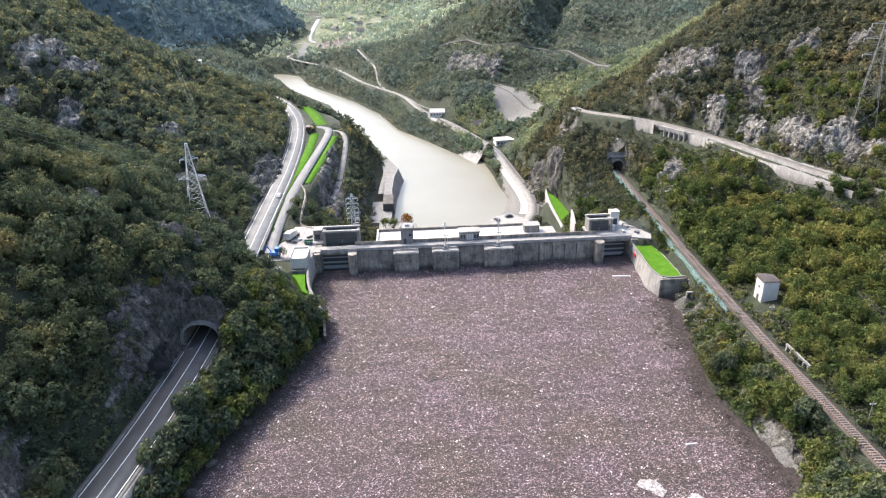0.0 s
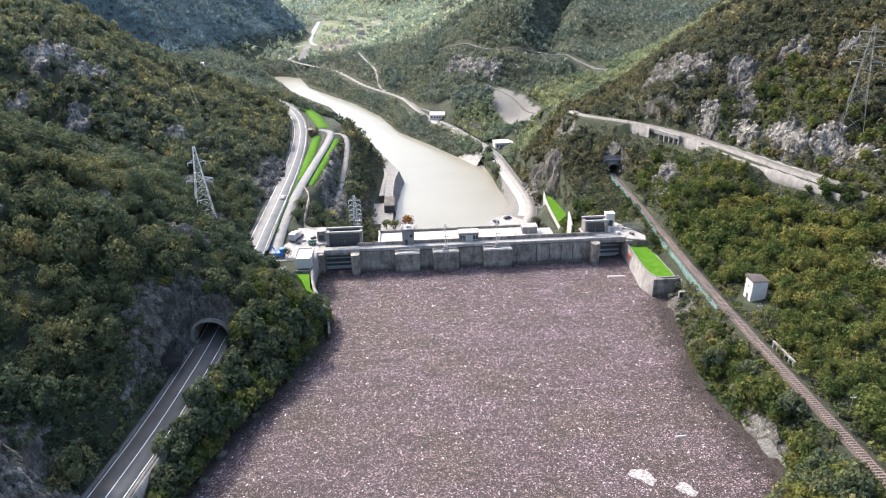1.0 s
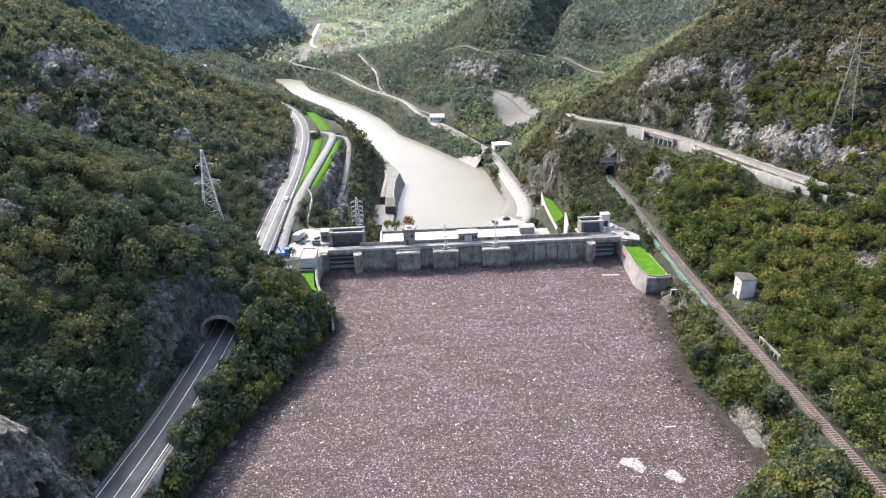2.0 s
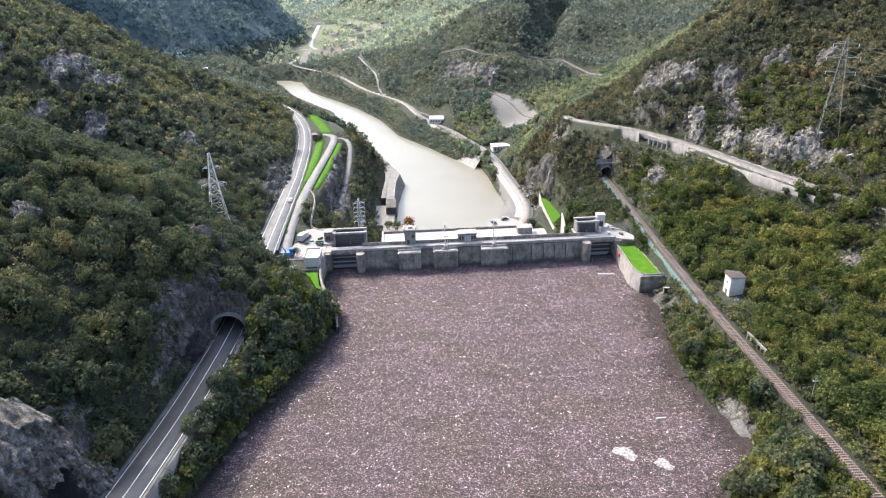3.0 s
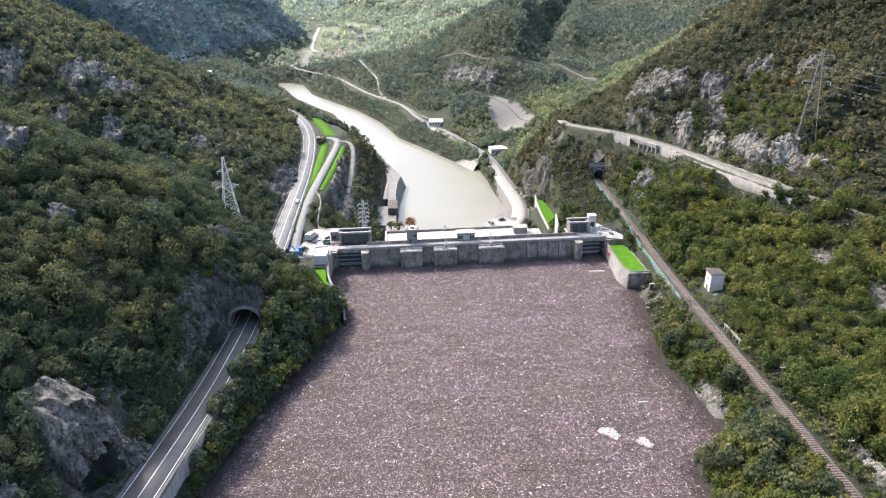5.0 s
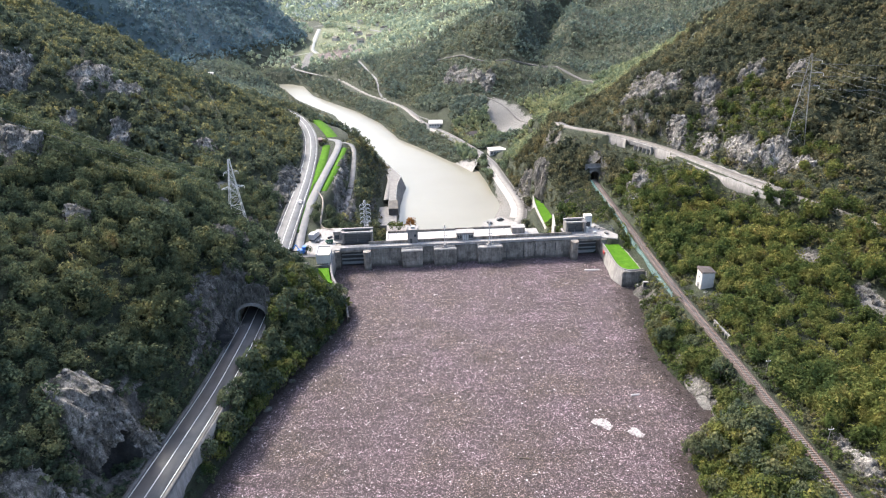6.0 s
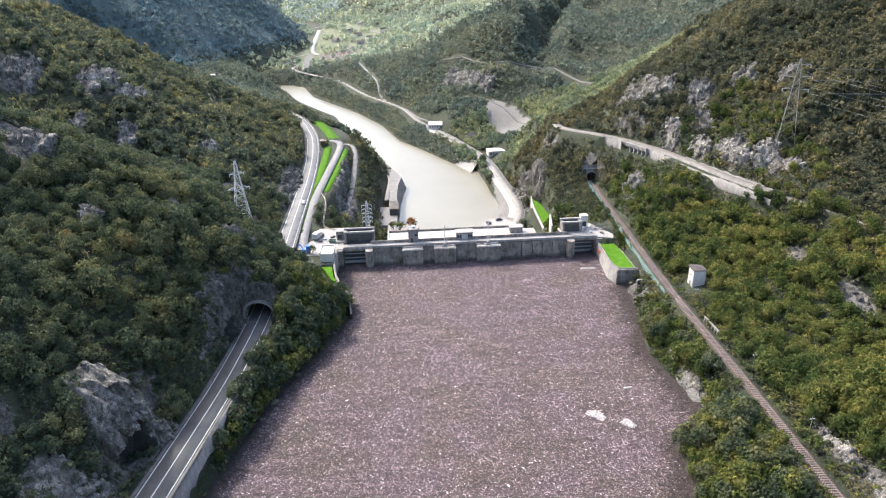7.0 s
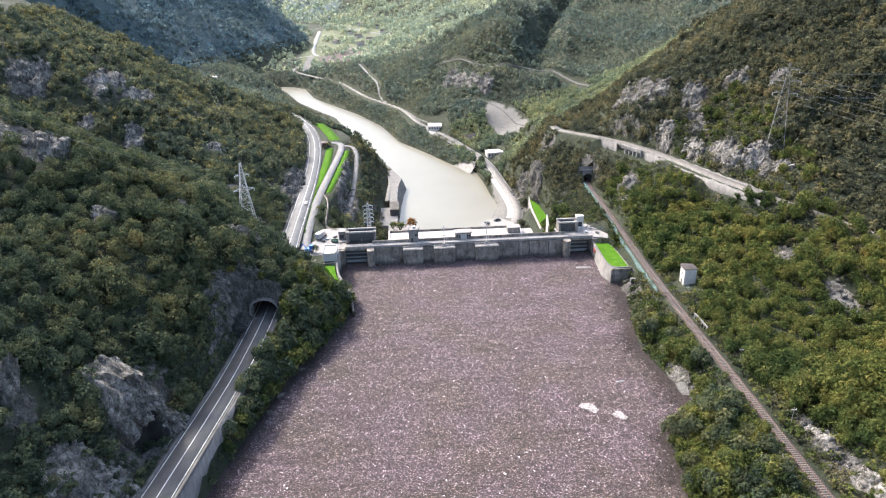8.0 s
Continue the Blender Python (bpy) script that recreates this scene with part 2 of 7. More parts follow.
def make_debris():
    """Packed floating wood and plastic: brown and mauve flecks with pale ones."""
    k = Mat("floating_debris_mat", 0.9)

    def cells(scale, turn, *stops):
        mp = k.node("ShaderNodeMapping")
        mp.inputs["Rotation"].default_value = (0, 0, turn)
        mp.inputs["Scale"].default_value = (scale, scale * 2.2, scale)
        k.link(k.co.outputs["Position"], mp.inputs["Vector"])
        warp = k.node("ShaderNodeTexVoronoi")
        warp.inputs["Scale"].default_value = 1.0
        k.link(mp.outputs[0], warp.inputs["Vector"])
        sep = k.node("ShaderNodeSeparateColor")
        k.link(warp.outputs["Color"], sep.inputs[0])
        return k.ramp(sep.outputs[0], *stops)

    a = cells(3.2, 0.6, (0.0, (0.011, 0.007, 0.007)), (0.45, (0.028, 0.020, 0.020)), (0.75, (0.059, 0.043, 0.045)), (0.9, (0.198, 0.156, 0.164)), (0.98, (0.360, 0.301, 0.314)))
    b = cells(4.8, 2.1, (0.0, (0.012, 0.009, 0.009)), (0.5, (0.031, 0.020, 0.022)), (0.8, (0.066, 0.047, 0.049)), (0.92, (0.206, 0.164, 0.170)), (0.98, (0.378, 0.316, 0.331)))
    c = k.mix(k.ramp(k.noise(1.3, 3), (0.45, grey(0.0)), (0.55, grey(1.0))), a, b)
    c = k.mix(0.7, c, k.ramp(k.noise(4.0, 4, 0.7), (0.32, grey(0.5)), (0.62, grey(1.0))), "MULTIPLY")
    c = k.mix(0.9, c, k.ramp(k.noise(0.05, 6, 0.65), (0.38, (0.90, 0.83, 0.66)), (0.5, (0.99, 0.91, 0.90)), (0.62, (1.15, 1.03, 1.13))), "MULTIPLY")
    turned = k.node("ShaderNodeMapping")
    turned.inputs["Rotation"].default_value = (0, 0, 0.5)
    turned.inputs["Scale"].default_value = (0.05, 0.3, 1.0)
    k.link(k.co.outputs["Position"], turned.inputs["Vector"])
    drift = k.node("ShaderNodeTexNoise")
    drift.inputs["Scale"].default_value, drift.inputs["Detail"].default_value, drift.inputs["Distortion"].default_value = 1.0, 6.0, 1.6
    k.link(turned.outputs[0], drift.inputs["Vector"])
    c = k.mix(0.8, c, k.ramp(drift.outputs["Fac"], (0.36, (0.62, 0.57, 0.53)), (0.5, (0.98, 0.95, 0.95)), (0.64, (1.22, 1.17, 1.2))), "MULTIPLY")
    k.color(k.mix(1.0, c, k.ramp(k.noise(0.55, 5, 0.7), (0.36, grey(0.66)), (0.64, grey(1.3))), "MULTIPLY"))
    return k.m


def make_flecks():
    k = Mat("floating_wood_and_plastic", 0.8)
    c = k.ramp(k.island(), (0.0, (0.013, 0.009, 0.009)), (0.35, (0.030, 0.020, 0.021)), (0.62, (0.062, 0.044, 0.047)), (0.78, (0.175, 0.138, 0.144)), (0.92, (0.27, 0.23, 0.238)), (0.99, (0.46, 0.41, 0.42)))
    k.color(k.mix(1.0, c, k.ramp(k.noise(0.55, 5, 0.7), (0.36, grey(0.6)), (0.64, grey(1.4))), "MULTIPLY"))
    return k.m


def make_river():
    k = Mat("silty_river_water", 0.3)
    k.b.inputs["Specular IOR Level"].default_value = 0.3
    c = k.ramp(k.noise(0.012, 4), (0.35, (0.150, 0.138, 0.102)), (0.65, (0.180, 0.167, 0.127)))
    k.color(c).bump(k.noise(0.8, 4, 0.6, (1, 0.5, 1)), 0.06, 0.1)
    return k.m


_f = Mat("dirty_white_foam", 0.9)
_f.color(_f.ramp(_f.noise(1.6, 6, 0.75), (0.38, (0.10, 0.08, 0.078)), (0.5, (0.22, 0.20, 0.195)), (0.64, (0.42, 0.41, 0.39))))
M["foam"] = _f.m
M["debris"], M["flecks"], M["river"] = make_debris(), make_flecks(), make_river()

# ---------------------------------------------------------------- building helpers


def link_mesh(name, verts, faces, mat, smooth=False):
    me = bpy.data.meshes.new(name)
    verts = np.asarray(verts, np.float32).reshape(-1, 3)
    faces = np.asarray(faces, np.int32)
    n, k = faces.shape
    me.vertices.add(len(verts))
    me.vertices.foreach_set("co", verts.ravel())
    me.loops.add(n * k)
    me.loops.foreach_set("vertex_index", faces.ravel())
    me.polygons.add(n)
    me.polygons.foreach_set("loop_start", np.arange(0, n * k, k, dtype=np.int32))
    if smooth:
        me.polygons.foreach_set("use_smooth", np.ones(n, bool))
    me.update(calc_edges=True)
    me.materials.append(mat)
    return new(name, me)


def part(name, bm, mat, parent, label=""):
    me = bpy.data.meshes.new(name)
    bmesh.ops.recalc_face_normals(bm, faces=bm.faces)
    bm.to_mesh(me)
    bm.free()
    me.materials.append(mat)
    ob = new(name, me)
    ob.parent = parent
    if label:
        ob["label"] = label
    return ob


def block(*boxes, bevel=0.0):
    """A bmesh of boxes (x0, y0, z0, x1, y1, z1), with bevelled edges."""
    bm = bmesh.new()
    for x0, y0, z0, x1, y1, z1 in boxes:
        m = Matrix.Translation(((x0 + x1) / 2, (y0 + y1) / 2, (z0 + z1) / 2)) @ Matrix.Diagonal((abs(x1 - x0), abs(y1 - y0), abs(z1 - z0), 1))
        bmesh.ops.create_cube(bm, size=1, matrix=m)
    if bevel:
        bmesh.ops.bevel(bm, geom=bm.edges[:], offset=bevel, segments=1, affect="EDGES")
    return bm


def rods(pairs, r, bm=None, sides=5):
    """Round bars between pairs of points."""
    bm = bm or bmesh.new()
    for a, b in pairs:
        a, b = Vector(a), Vector(b)
        m = Matrix.Translation((a + b) / 2) @ (b - a).to_track_quat("Z", "Y").to_matrix().to_4x4()
        bmesh.ops.create_cone(bm, cap_ends=True, segments=sides, radius1=r, radius2=r, depth=(b - a).length, matrix=m)
    return bm


def tube(points, r, sides=4):
    """One bent round bar through the points."""
    pts = [Vector(q) for q in points]
    bm = bmesh.new()
    rings = []
    for i, q in enumerate(pts):
        d = (pts[min(i + 1, len(pts) - 1)] - pts[max(i - 1, 0)]).normalized()
        a = d.cross(Vector((0.3, 0.9, 0.2))).normalized()
        b = d.cross(a)
        rings.append([bm.verts.new(q + (a * math.cos(k * 6.2832 / sides) + b * math.sin(k * 6.2832 / sides)) * r) for k in range(sides)])
    for u, v in zip(rings[:-1], rings[1:]):
        for k in range(sides):
            bm.faces.new((u[k], u[(k + 1) % sides], v[(k + 1) % sides], v[k]))
    bm.faces.new(rings[0][::-1])
    bm.faces.new(rings[-1])
    return bm


def prism(outline, z0, z1):
    """An upright solid over an outline of (x, y)."""
    bm = bmesh.new()
    low = [bm.verts.new((x, y, z0)) for x, y in outline]
    high = [bm.verts.new((x, y, z1)) for x, y in outline]
    bm.faces.new(high)
    bm.faces.new(low[::-1])
    n = len(outline)
    for i in range(n):
        bm.faces.new((low[i], low[(i + 1) % n], high[(i + 1) % n], high[i]))
    return bm


def thing(name, label, category, group="", at=(0, 0, 0), kind="", turn=0.0):
    ob = new(name)
    ob.matrix_world = pose(*at, 0, 0, turn)
    return tagged(ob, label, category, group, kind)


def resample(line, step):
    """Points every step metres along a smoothed polyline."""
    p = np.array(line, float)
    for _ in range(3):
        q = np.empty((2 * len(p) - 2, p.shape[1]))
        q[0::2], q[1::2] = 0.75 * p[:-1] + 0.25 * p[1:], 0.25 * p[:-1] + 0.75 * p[1:]
        p = np.vstack([p[:1], q, p[-1:]])
    s = np.r_[0, np.cumsum(np.linalg.norm(np.diff(p, axis=0), axis=1))]
    t = np.linspace(0, s[-1], max(2, int(s[-1] / step) + 1))
    return np.stack([np.interp(t, s, p[:, i]) for i in range(p.shape[1])], 1)


def sideways(p):
    d = np.gradient(p[:, :2], axis=0)
    d /= np.linalg.norm(d, axis=1)[:, None]
    return np.stack([d[:, 1], -d[:, 0]], 1)          # to the right of travel


def strip(name, line, left, right, lift, mat, thick=0.25, step=3.0):
    """A road-like ribbon from left to right of a centre line, with a thickness."""
    p = resample(line, step)
    n = sideways(p)
    rows = []
    for off, dz in ((left, lift - thick), (left, lift), (right, lift), (right, lift - thick)):
        rows.append(np.column_stack([p[:, 0] + n[:, 0] * off, p[:, 1] + n[:, 1] * off, p[:, 2] + dz]))
    v = np.stack(rows, 1).reshape(-1, 3)
    k = len(p)
    f = [(4 * i + j, 4 * i + j + 1, 4 * i + 5 + j, 4 * i + 4 + j) for i in range(k - 1) for j in range(3)]
    return link_mesh(name, v, f, mat)

# ---------------------------------------------------------------- the lie of the land


ROAD_SOUTH = [(-74, -330, 10.5), (-68, -190, 10.5), (-61, -142, 10.5), (-57.5, -118, 10.5), (-55, -100, 10.5), (-53.3, -78, 10.5), (-52.4, -62, 10.5), (-52, -30, 10.5)]
ROAD_NORTH = [(-52, -30, 10.5), (-53.5, 6, 10.5), (-54.4, 50, 10.5), (-55.3, 108, 11), (-58.4, 162, 12.5), (-64, 205, 13.5), (-76, 250, 15), (-96, 290, 16), (-125, 315, 17)]
RAIL = [(88, -330, 9.2), (92.5, -165, 9.2), (93.5, -144, 9.2), (95, -112, 9.2), (96.2, -69, 9.2), (98, -37, 9.2), (101.5, 10, 9.2), (107, 83, 9.2), (109, 110, 9.2)]
UPPER = [(232, -190, 25), (195, -110, 27), (172, -62, 30), (162, -38, 31), (155.5, -22, 31.5), (150, -5, 32), (146, 10, 32), (140.5, 38, 32), (133, 67, 32), (119, 94, 32), (101, 124, 30), (101, 146, 28), (110, 176, 24), (116, 212, 17), (113, 255, 8)]
LANE = [(-46, 0, 9.3), (-47.6, 28, 9.9), (-47.2, 70, 10.6), (-44.2, 118, 11.4), (-41.6, 158, 12.2), (-41.3, 178, 12.5), (-44, 188, 12.7), (-58, 191, 13)]
TRACK = [(-43, 180, 12.4), (-34, 184, 11), (-31, 170, 8), (-30.5, 140, 4), (-31, 106, 0), (-33, 80, -2), (-36, 60, -2)]
QUAY = [(60, 84, -19), (67, 94, -19), (72, 108, -19), (75, 128, -19), (72, 188, -19), (71, 225, -19), (65, 252, -18), (53, 290, -17), (42, 318, -15.5), (29, 345, -14.5), (19, 372, -13.4), (8, 430, -12.4), (-4, 458, -12), (-33, 515, -12), (-46, 550, -12), (-76, 645, -11.6), (-92, 668, -10.6), (-122, 700, -9), (-145, 732, -8), (-160, 765, -8), (-161, 788, -8), (-155, 812, -7)]
LAWN_LINES = (("narrow bright green verge between highway and lane", [(-49.3, 20, 10.0), (-49.9, 55, 10.4), (-49.8, 92, 10.8)], 0.7),
              ("bright green verge widening towards the junction", [(-49.4, 92, 10.8), (-48.7, 118, 11.2), (-48.6, 145, 11.8), (-49.6, 174, 12.4)], 2.5),
              ("bright green lawn by the lane junction", [(-47.5, 196, 12.8), (-52, 212, 13.2), (-59, 235, 14.0), (-66, 250, 14.6)], 3.8),
              ("bright green slope below the lane", [(-43.4, 80, 10.1), (-41.6, 99, 10.4), (-39.4, 125, 10.9), (-38.2, 150, 11.4), (-37.8, 168, 11.7)], 2.2))
HILL_LANE = [(-52, 672, 0), (-40, 620, 0), (-28, 560, 0), (-22, 520, 0), (-21, 503, 0), (-12, 478, 0)]
HOUSE_LANE = [(12, 420, 0), (19, 390, 0), (30, 360, 0)]
FAR_ROAD = [(-184, 1330, 0), (-140, 1375, 0), (-62, 1174, 0), (-16, 1056, 0), (7, 949, 0)]
RIVERBED = [(-128, 850, 0), (-146, 905, 0), (-156, 1075, 0), (-166, 1260, 0)]
SIDE_STREAM = [(-140, 868, 0), (-160, 850, 0), (-190, 832, 0), (-225, 790, 0)]
SLOPE_ROAD = [(47, 476, 0), (57, 463, 0), (80, 418, 0), (101, 391, 0), (130, 388, 0), (152, 377, 0), (160, 359, 0), (170, 340, 0), (175, 311, 0)]
SCREE_ROAD = [(55, 378, 0), (82, 350, 0), (100, 318, 0), (111, 272, 0), (113, 255, 0)]

SHORE_L = np.array([(-330, -72), (-200, -65), (-150, -59), (-131, -53), (-114, -48), (-93, -42), (-72, -33), (-51, -25), (-40, -23), (-17, -29), (0, -32), (30, -32)], float)
SHORE_R = np.array([(-330, 60), (-200, 62), (-149, 66), (-139, 69), (-128, 69), (-121, 82), (-111, 83), (-92, 80), (-78, 79.5), (-56, 85), (-31, 89), (-20, 86), (0, 88), (30, 88)], float)
BANK_L = np.array([(0, -9), (114, -8), (180, -6), (207, 0), (220, -1), (252, -8), (290, -23), (328, -34), (376, -48), (423, -55), (470, -65), (507, -85), (584, -124), (650, -148), (680, -165), (690, -230), (700, -330), (4000, -330)], float)
BANK_R = np.array([(0, 52), (80, 52), (115, 54), (150, 66), (195, 64), (225, 60), (253, 41), (294, 22), (341, -2), (414, -20), (483, -48), (555, -87), (602, -112), (700, -138), (715, -160), (728, -330), (4000, -330)], float)

UP_COLS = [-12, 0, 8, 20, 35, 55, 85, 125, 190, 300, 500]
UP_LEFT = {
    -330: [-8, 0, 7, 18, 34, 50, 66, 82, 108, 150, 220],
    -190: [-8, 0, 8, 22, 38, 54, 70, 88, 115, 155, 230],
    -150: [-8, 0, 8, 24, 38, 54, 71, 90, 118, 160, 240],
    -105: [-8, 0, 6, 18, 34, 46, 62, 80, 108, 155, 230],
    -60: [-8, 0, 7, 16, 29, 44, 61, 80, 105, 145, 210],
    -25: [-8, 0, 8, 16, 27, 43, 63, 80, 100, 135, 200],
    4: [-8, 0, 7, 9, 16, 36, 52, 66, 85, 120, 180],
}
UP_RIGHT = {
    -330: [-8, 0, 5, 9, 12, 18, 26, 36, 55, 95, 170],
    -150: [-8, 0, 5, 9, 10, 16, 24, 34, 52, 95, 170],
    -100: [-8, 0, 5, 9, 9, 12, 18, 26, 48, 100, 180],
    -55: [-8, 0, 5, 9, 12, 19, 29, 46, 72, 120, 200],
    -13: [-8, 0, 5, 9, 15, 23, 40, 64, 92, 140, 220],
    20: [-8, 0, 5, 9, 17, 24, 42, 72, 100, 150, 230],
}
DN_COLS = [-14, 0, 6, 14, 22, 30, 40, 52, 62, 80, 110, 150, 220, 350, 600]
DN_LEFT = {
    5: [-32, -26, -20, -10, 2, 8, 9.5, 11, 20, 33, 49, 64, 88, 130, 200],
    60: [-32, -26, -19, -11, -3, 8, 10.3, 10.5, 17, 25, 31, 51, 82, 130, 210],
    105: [-32, -26, -19, -10, 1, 10, 10.8, 12, 20, 31, 43, 71, 104, 165, 250],
    150: [-32, -26, -19, -10, 2, 11, 11.8, 12.5, 18, 28, 42, 68, 106, 170, 250],
    200: [-32, -26, -20, -14, -5, 6, 12, 13, 15, 24, 38, 62, 100, 165, 250],
    300: [-32, -26, -24, -21, -15, -6, 3, 10, 14, 18, 27, 42, 70, 120, 190],
    450: [-32, -26, -25, -24.5, -24, -23, -20, -14, -8, 0, 8, 14, 22, 40, 90],
    560: [-32, -26, -25, -24.5, -24, -23, -20, -15, -10, -2, 8, 14, 22, 40, 90],
    640: [-32, -26, -25, -22, -16, -8, 0, 6, 10, 14, 18, 24, 40, 80, 160],
    4000: [-32, -26, -22, -16, -8, 0, 6, 9, 11, 14, 18, 24, 40, 80, 160],
}
DR_COLS = [-14, 0, 6, 12, 20, 30, 40, 55, 75, 100, 140, 200, 300, 450, 700]
DN_RIGHT = {
    5: [-32, -26, -21, -19, -14, 3, 9, 16, 23, 38, 66, 96, 140, 210, 330],
    45: [-32, -26, -21, -19, -14, 0, 7, 11, 25, 42, 72, 105, 150, 220, 340],
    68: [-32, -26, -21, -18, -13, 0, 6, 9, 26, 50, 80, 115, 160, 230, 350],
    90: [-32, -26, -21, -18, -13, 2, 9, 24, 42, 64, 92, 128, 175, 240, 360],
    130: [-32, -26, -21, -18, -8, 10, 23, 35, 47, 62, 88, 120, 165, 230, 350],
    180: [-32, -26, -20, -19, -4, 8, 17, 27, 39, 56, 81, 112, 155, 215, 330],
    250: [-32, -26, -21, -19, -19, -18, -15, -8, 4, 20, 42, 72, 112, 170, 290],
    300: [-32, -26, -22, -19, -18, -17, -16, -14, -8, 8, 18, 46, 96, 160, 280],
    335: [-32, -26, -22, -19, -17, -14, -10, -4, 6, 10, 17, 34, 88, 160, 280],
    380: [-32, -26, -22, -19, -16, -11, -5, 2, 11, 33, 35, 36, 80, 150, 280],
    450: [-32, -26, -22, -17, -14, -10, -4, 3, 15, 40, 78, 66, 72, 140, 270],
    520: [-32, -26, -23, -19, -14, -8, -1, 7, 17, 30, 56, 96, 74, 140, 260],
    600: [-32, -26, -23, -20, -17, -15, -12, -5, 5, 15, 30, 50, 92, 130, 240],
    690: [-32, -26, -22, -18, -14, -8, -3, 3, 10, 12, 14, 26, 56, 110, 220],
    730: [-32, -26, -20, -16, -14, -13, -13, -13, -12, -12, -12, -11, -4, 40, 160],
    840: [-32, -26, -15, -9, -8, -6, -5, -4, -3, -2, 0, 3, 12, 60, 160],
    1300: [-32, -26, -15, -5, 0, 2, 4, 8, 10, 12, 14, 17, 22, 60, 160],
    4000: [60, 70, 75, 80, 90, 100, 110, 120, 130, 140, 150, 160, 170, 190, 230],
}


def lofted(y, d, cols, rows):
    """Height at distance d from the bank, between the cross-sections on either side of y."""
    keys = sorted(rows)
    h = np.stack([np.interp(d, cols, rows[k]) for k in keys])
    f = np.interp(y, keys, np.arange(len(keys)))
    i = np.clip(f.astype(int), 0, len(keys) - 2)
    w = f - i
    w = w * w * (3 - 2 * w) * 0.5 + w * 0.5
    lo = np.take_along_axis(h, i[None], 0)[0]
    hi = np.take_along_axis(h, i[None] + 1, 0)[0]
    return lo * (1 - w) + hi * w


def smooth(a, b, v):
    t = np.clip((v - a) / (b - a), 0, 1)
    return t * t * (3 - 2 * t)


def waves(x, y, seed, size):
    """Smooth random relief of about -1 to 1 from turned sine waves."""
    rng = np.random.default_rng(seed)
    out = np.zeros_like(x)
    for k in range(9):
        a, ph, s = rng.uniform(0, 6.28), rng.uniform(0, 6.28), size * rng.uniform(0.6, 1.7)
        out += np.sin((x * np.cos(a) + y * np.sin(a)) * 6.28 / s + ph)
    return out / 4.0


def near_line(x, y, line):
    """Distance to a line, and the line's height beside each point."""
    p = resample(line, 4.0)
    best, z = np.full(x.shape, 1e9), np.zeros(x.shape)
    pad = 30
    m = (x > p[:, 0].min() - pad) & (x < p[:, 0].max() + pad) & (y > p[:, 1].min() - pad) & (y < p[:, 1].max() + pad)
    xs, ys = x[m], y[m]
    bd, bz = np.full(xs.shape, 1e9), np.zeros(xs.shape)
    for a, b in zip(p[:-1], p[1:]):
        ab = b[:2] - a[:2]
        t = np.clip(((xs - a[0]) * ab[0] + (ys - a[1]) * ab[1]) / (ab @ ab), 0, 1)
        d = np.hypot(xs - a[0] - t * ab[0], ys - a[1] - t * ab[1])
        c = d < bd
        bd[c], bz[c] = d[c], (a[2] + t * (b[2] - a[2]))[c]
    best[m], z[m] = bd, bz
    return best, z


TUNNEL_Y0, TUNNEL_Y1, RAIL_TUNNEL_Y = -61.0, -4.0, 82.0
CUTS = [(ROAD_SOUTH, 5.2, 4.0), (ROAD_NORTH, 5.2, 5.0), (RAIL, 2.5, 2.5), (UPPER, 3.8, 6.0), (LANE, 3.0, 4.0), (TRACK, 2.0, 4.0), (QUAY[2:9], 7.5, 3.0), (QUAY, 4.0, 5.0)] + [(line, half + 0.5, 2.0) for _, line, half in LAWN_LINES]


def ridge_foot(y):
    """Where the long blue ridge meets the valley floor."""
    return np.interp(y, [500, 617, 805, 886, 1010, 1110, 1600], [-290, -262, -217, -186, -150, -250, -900])


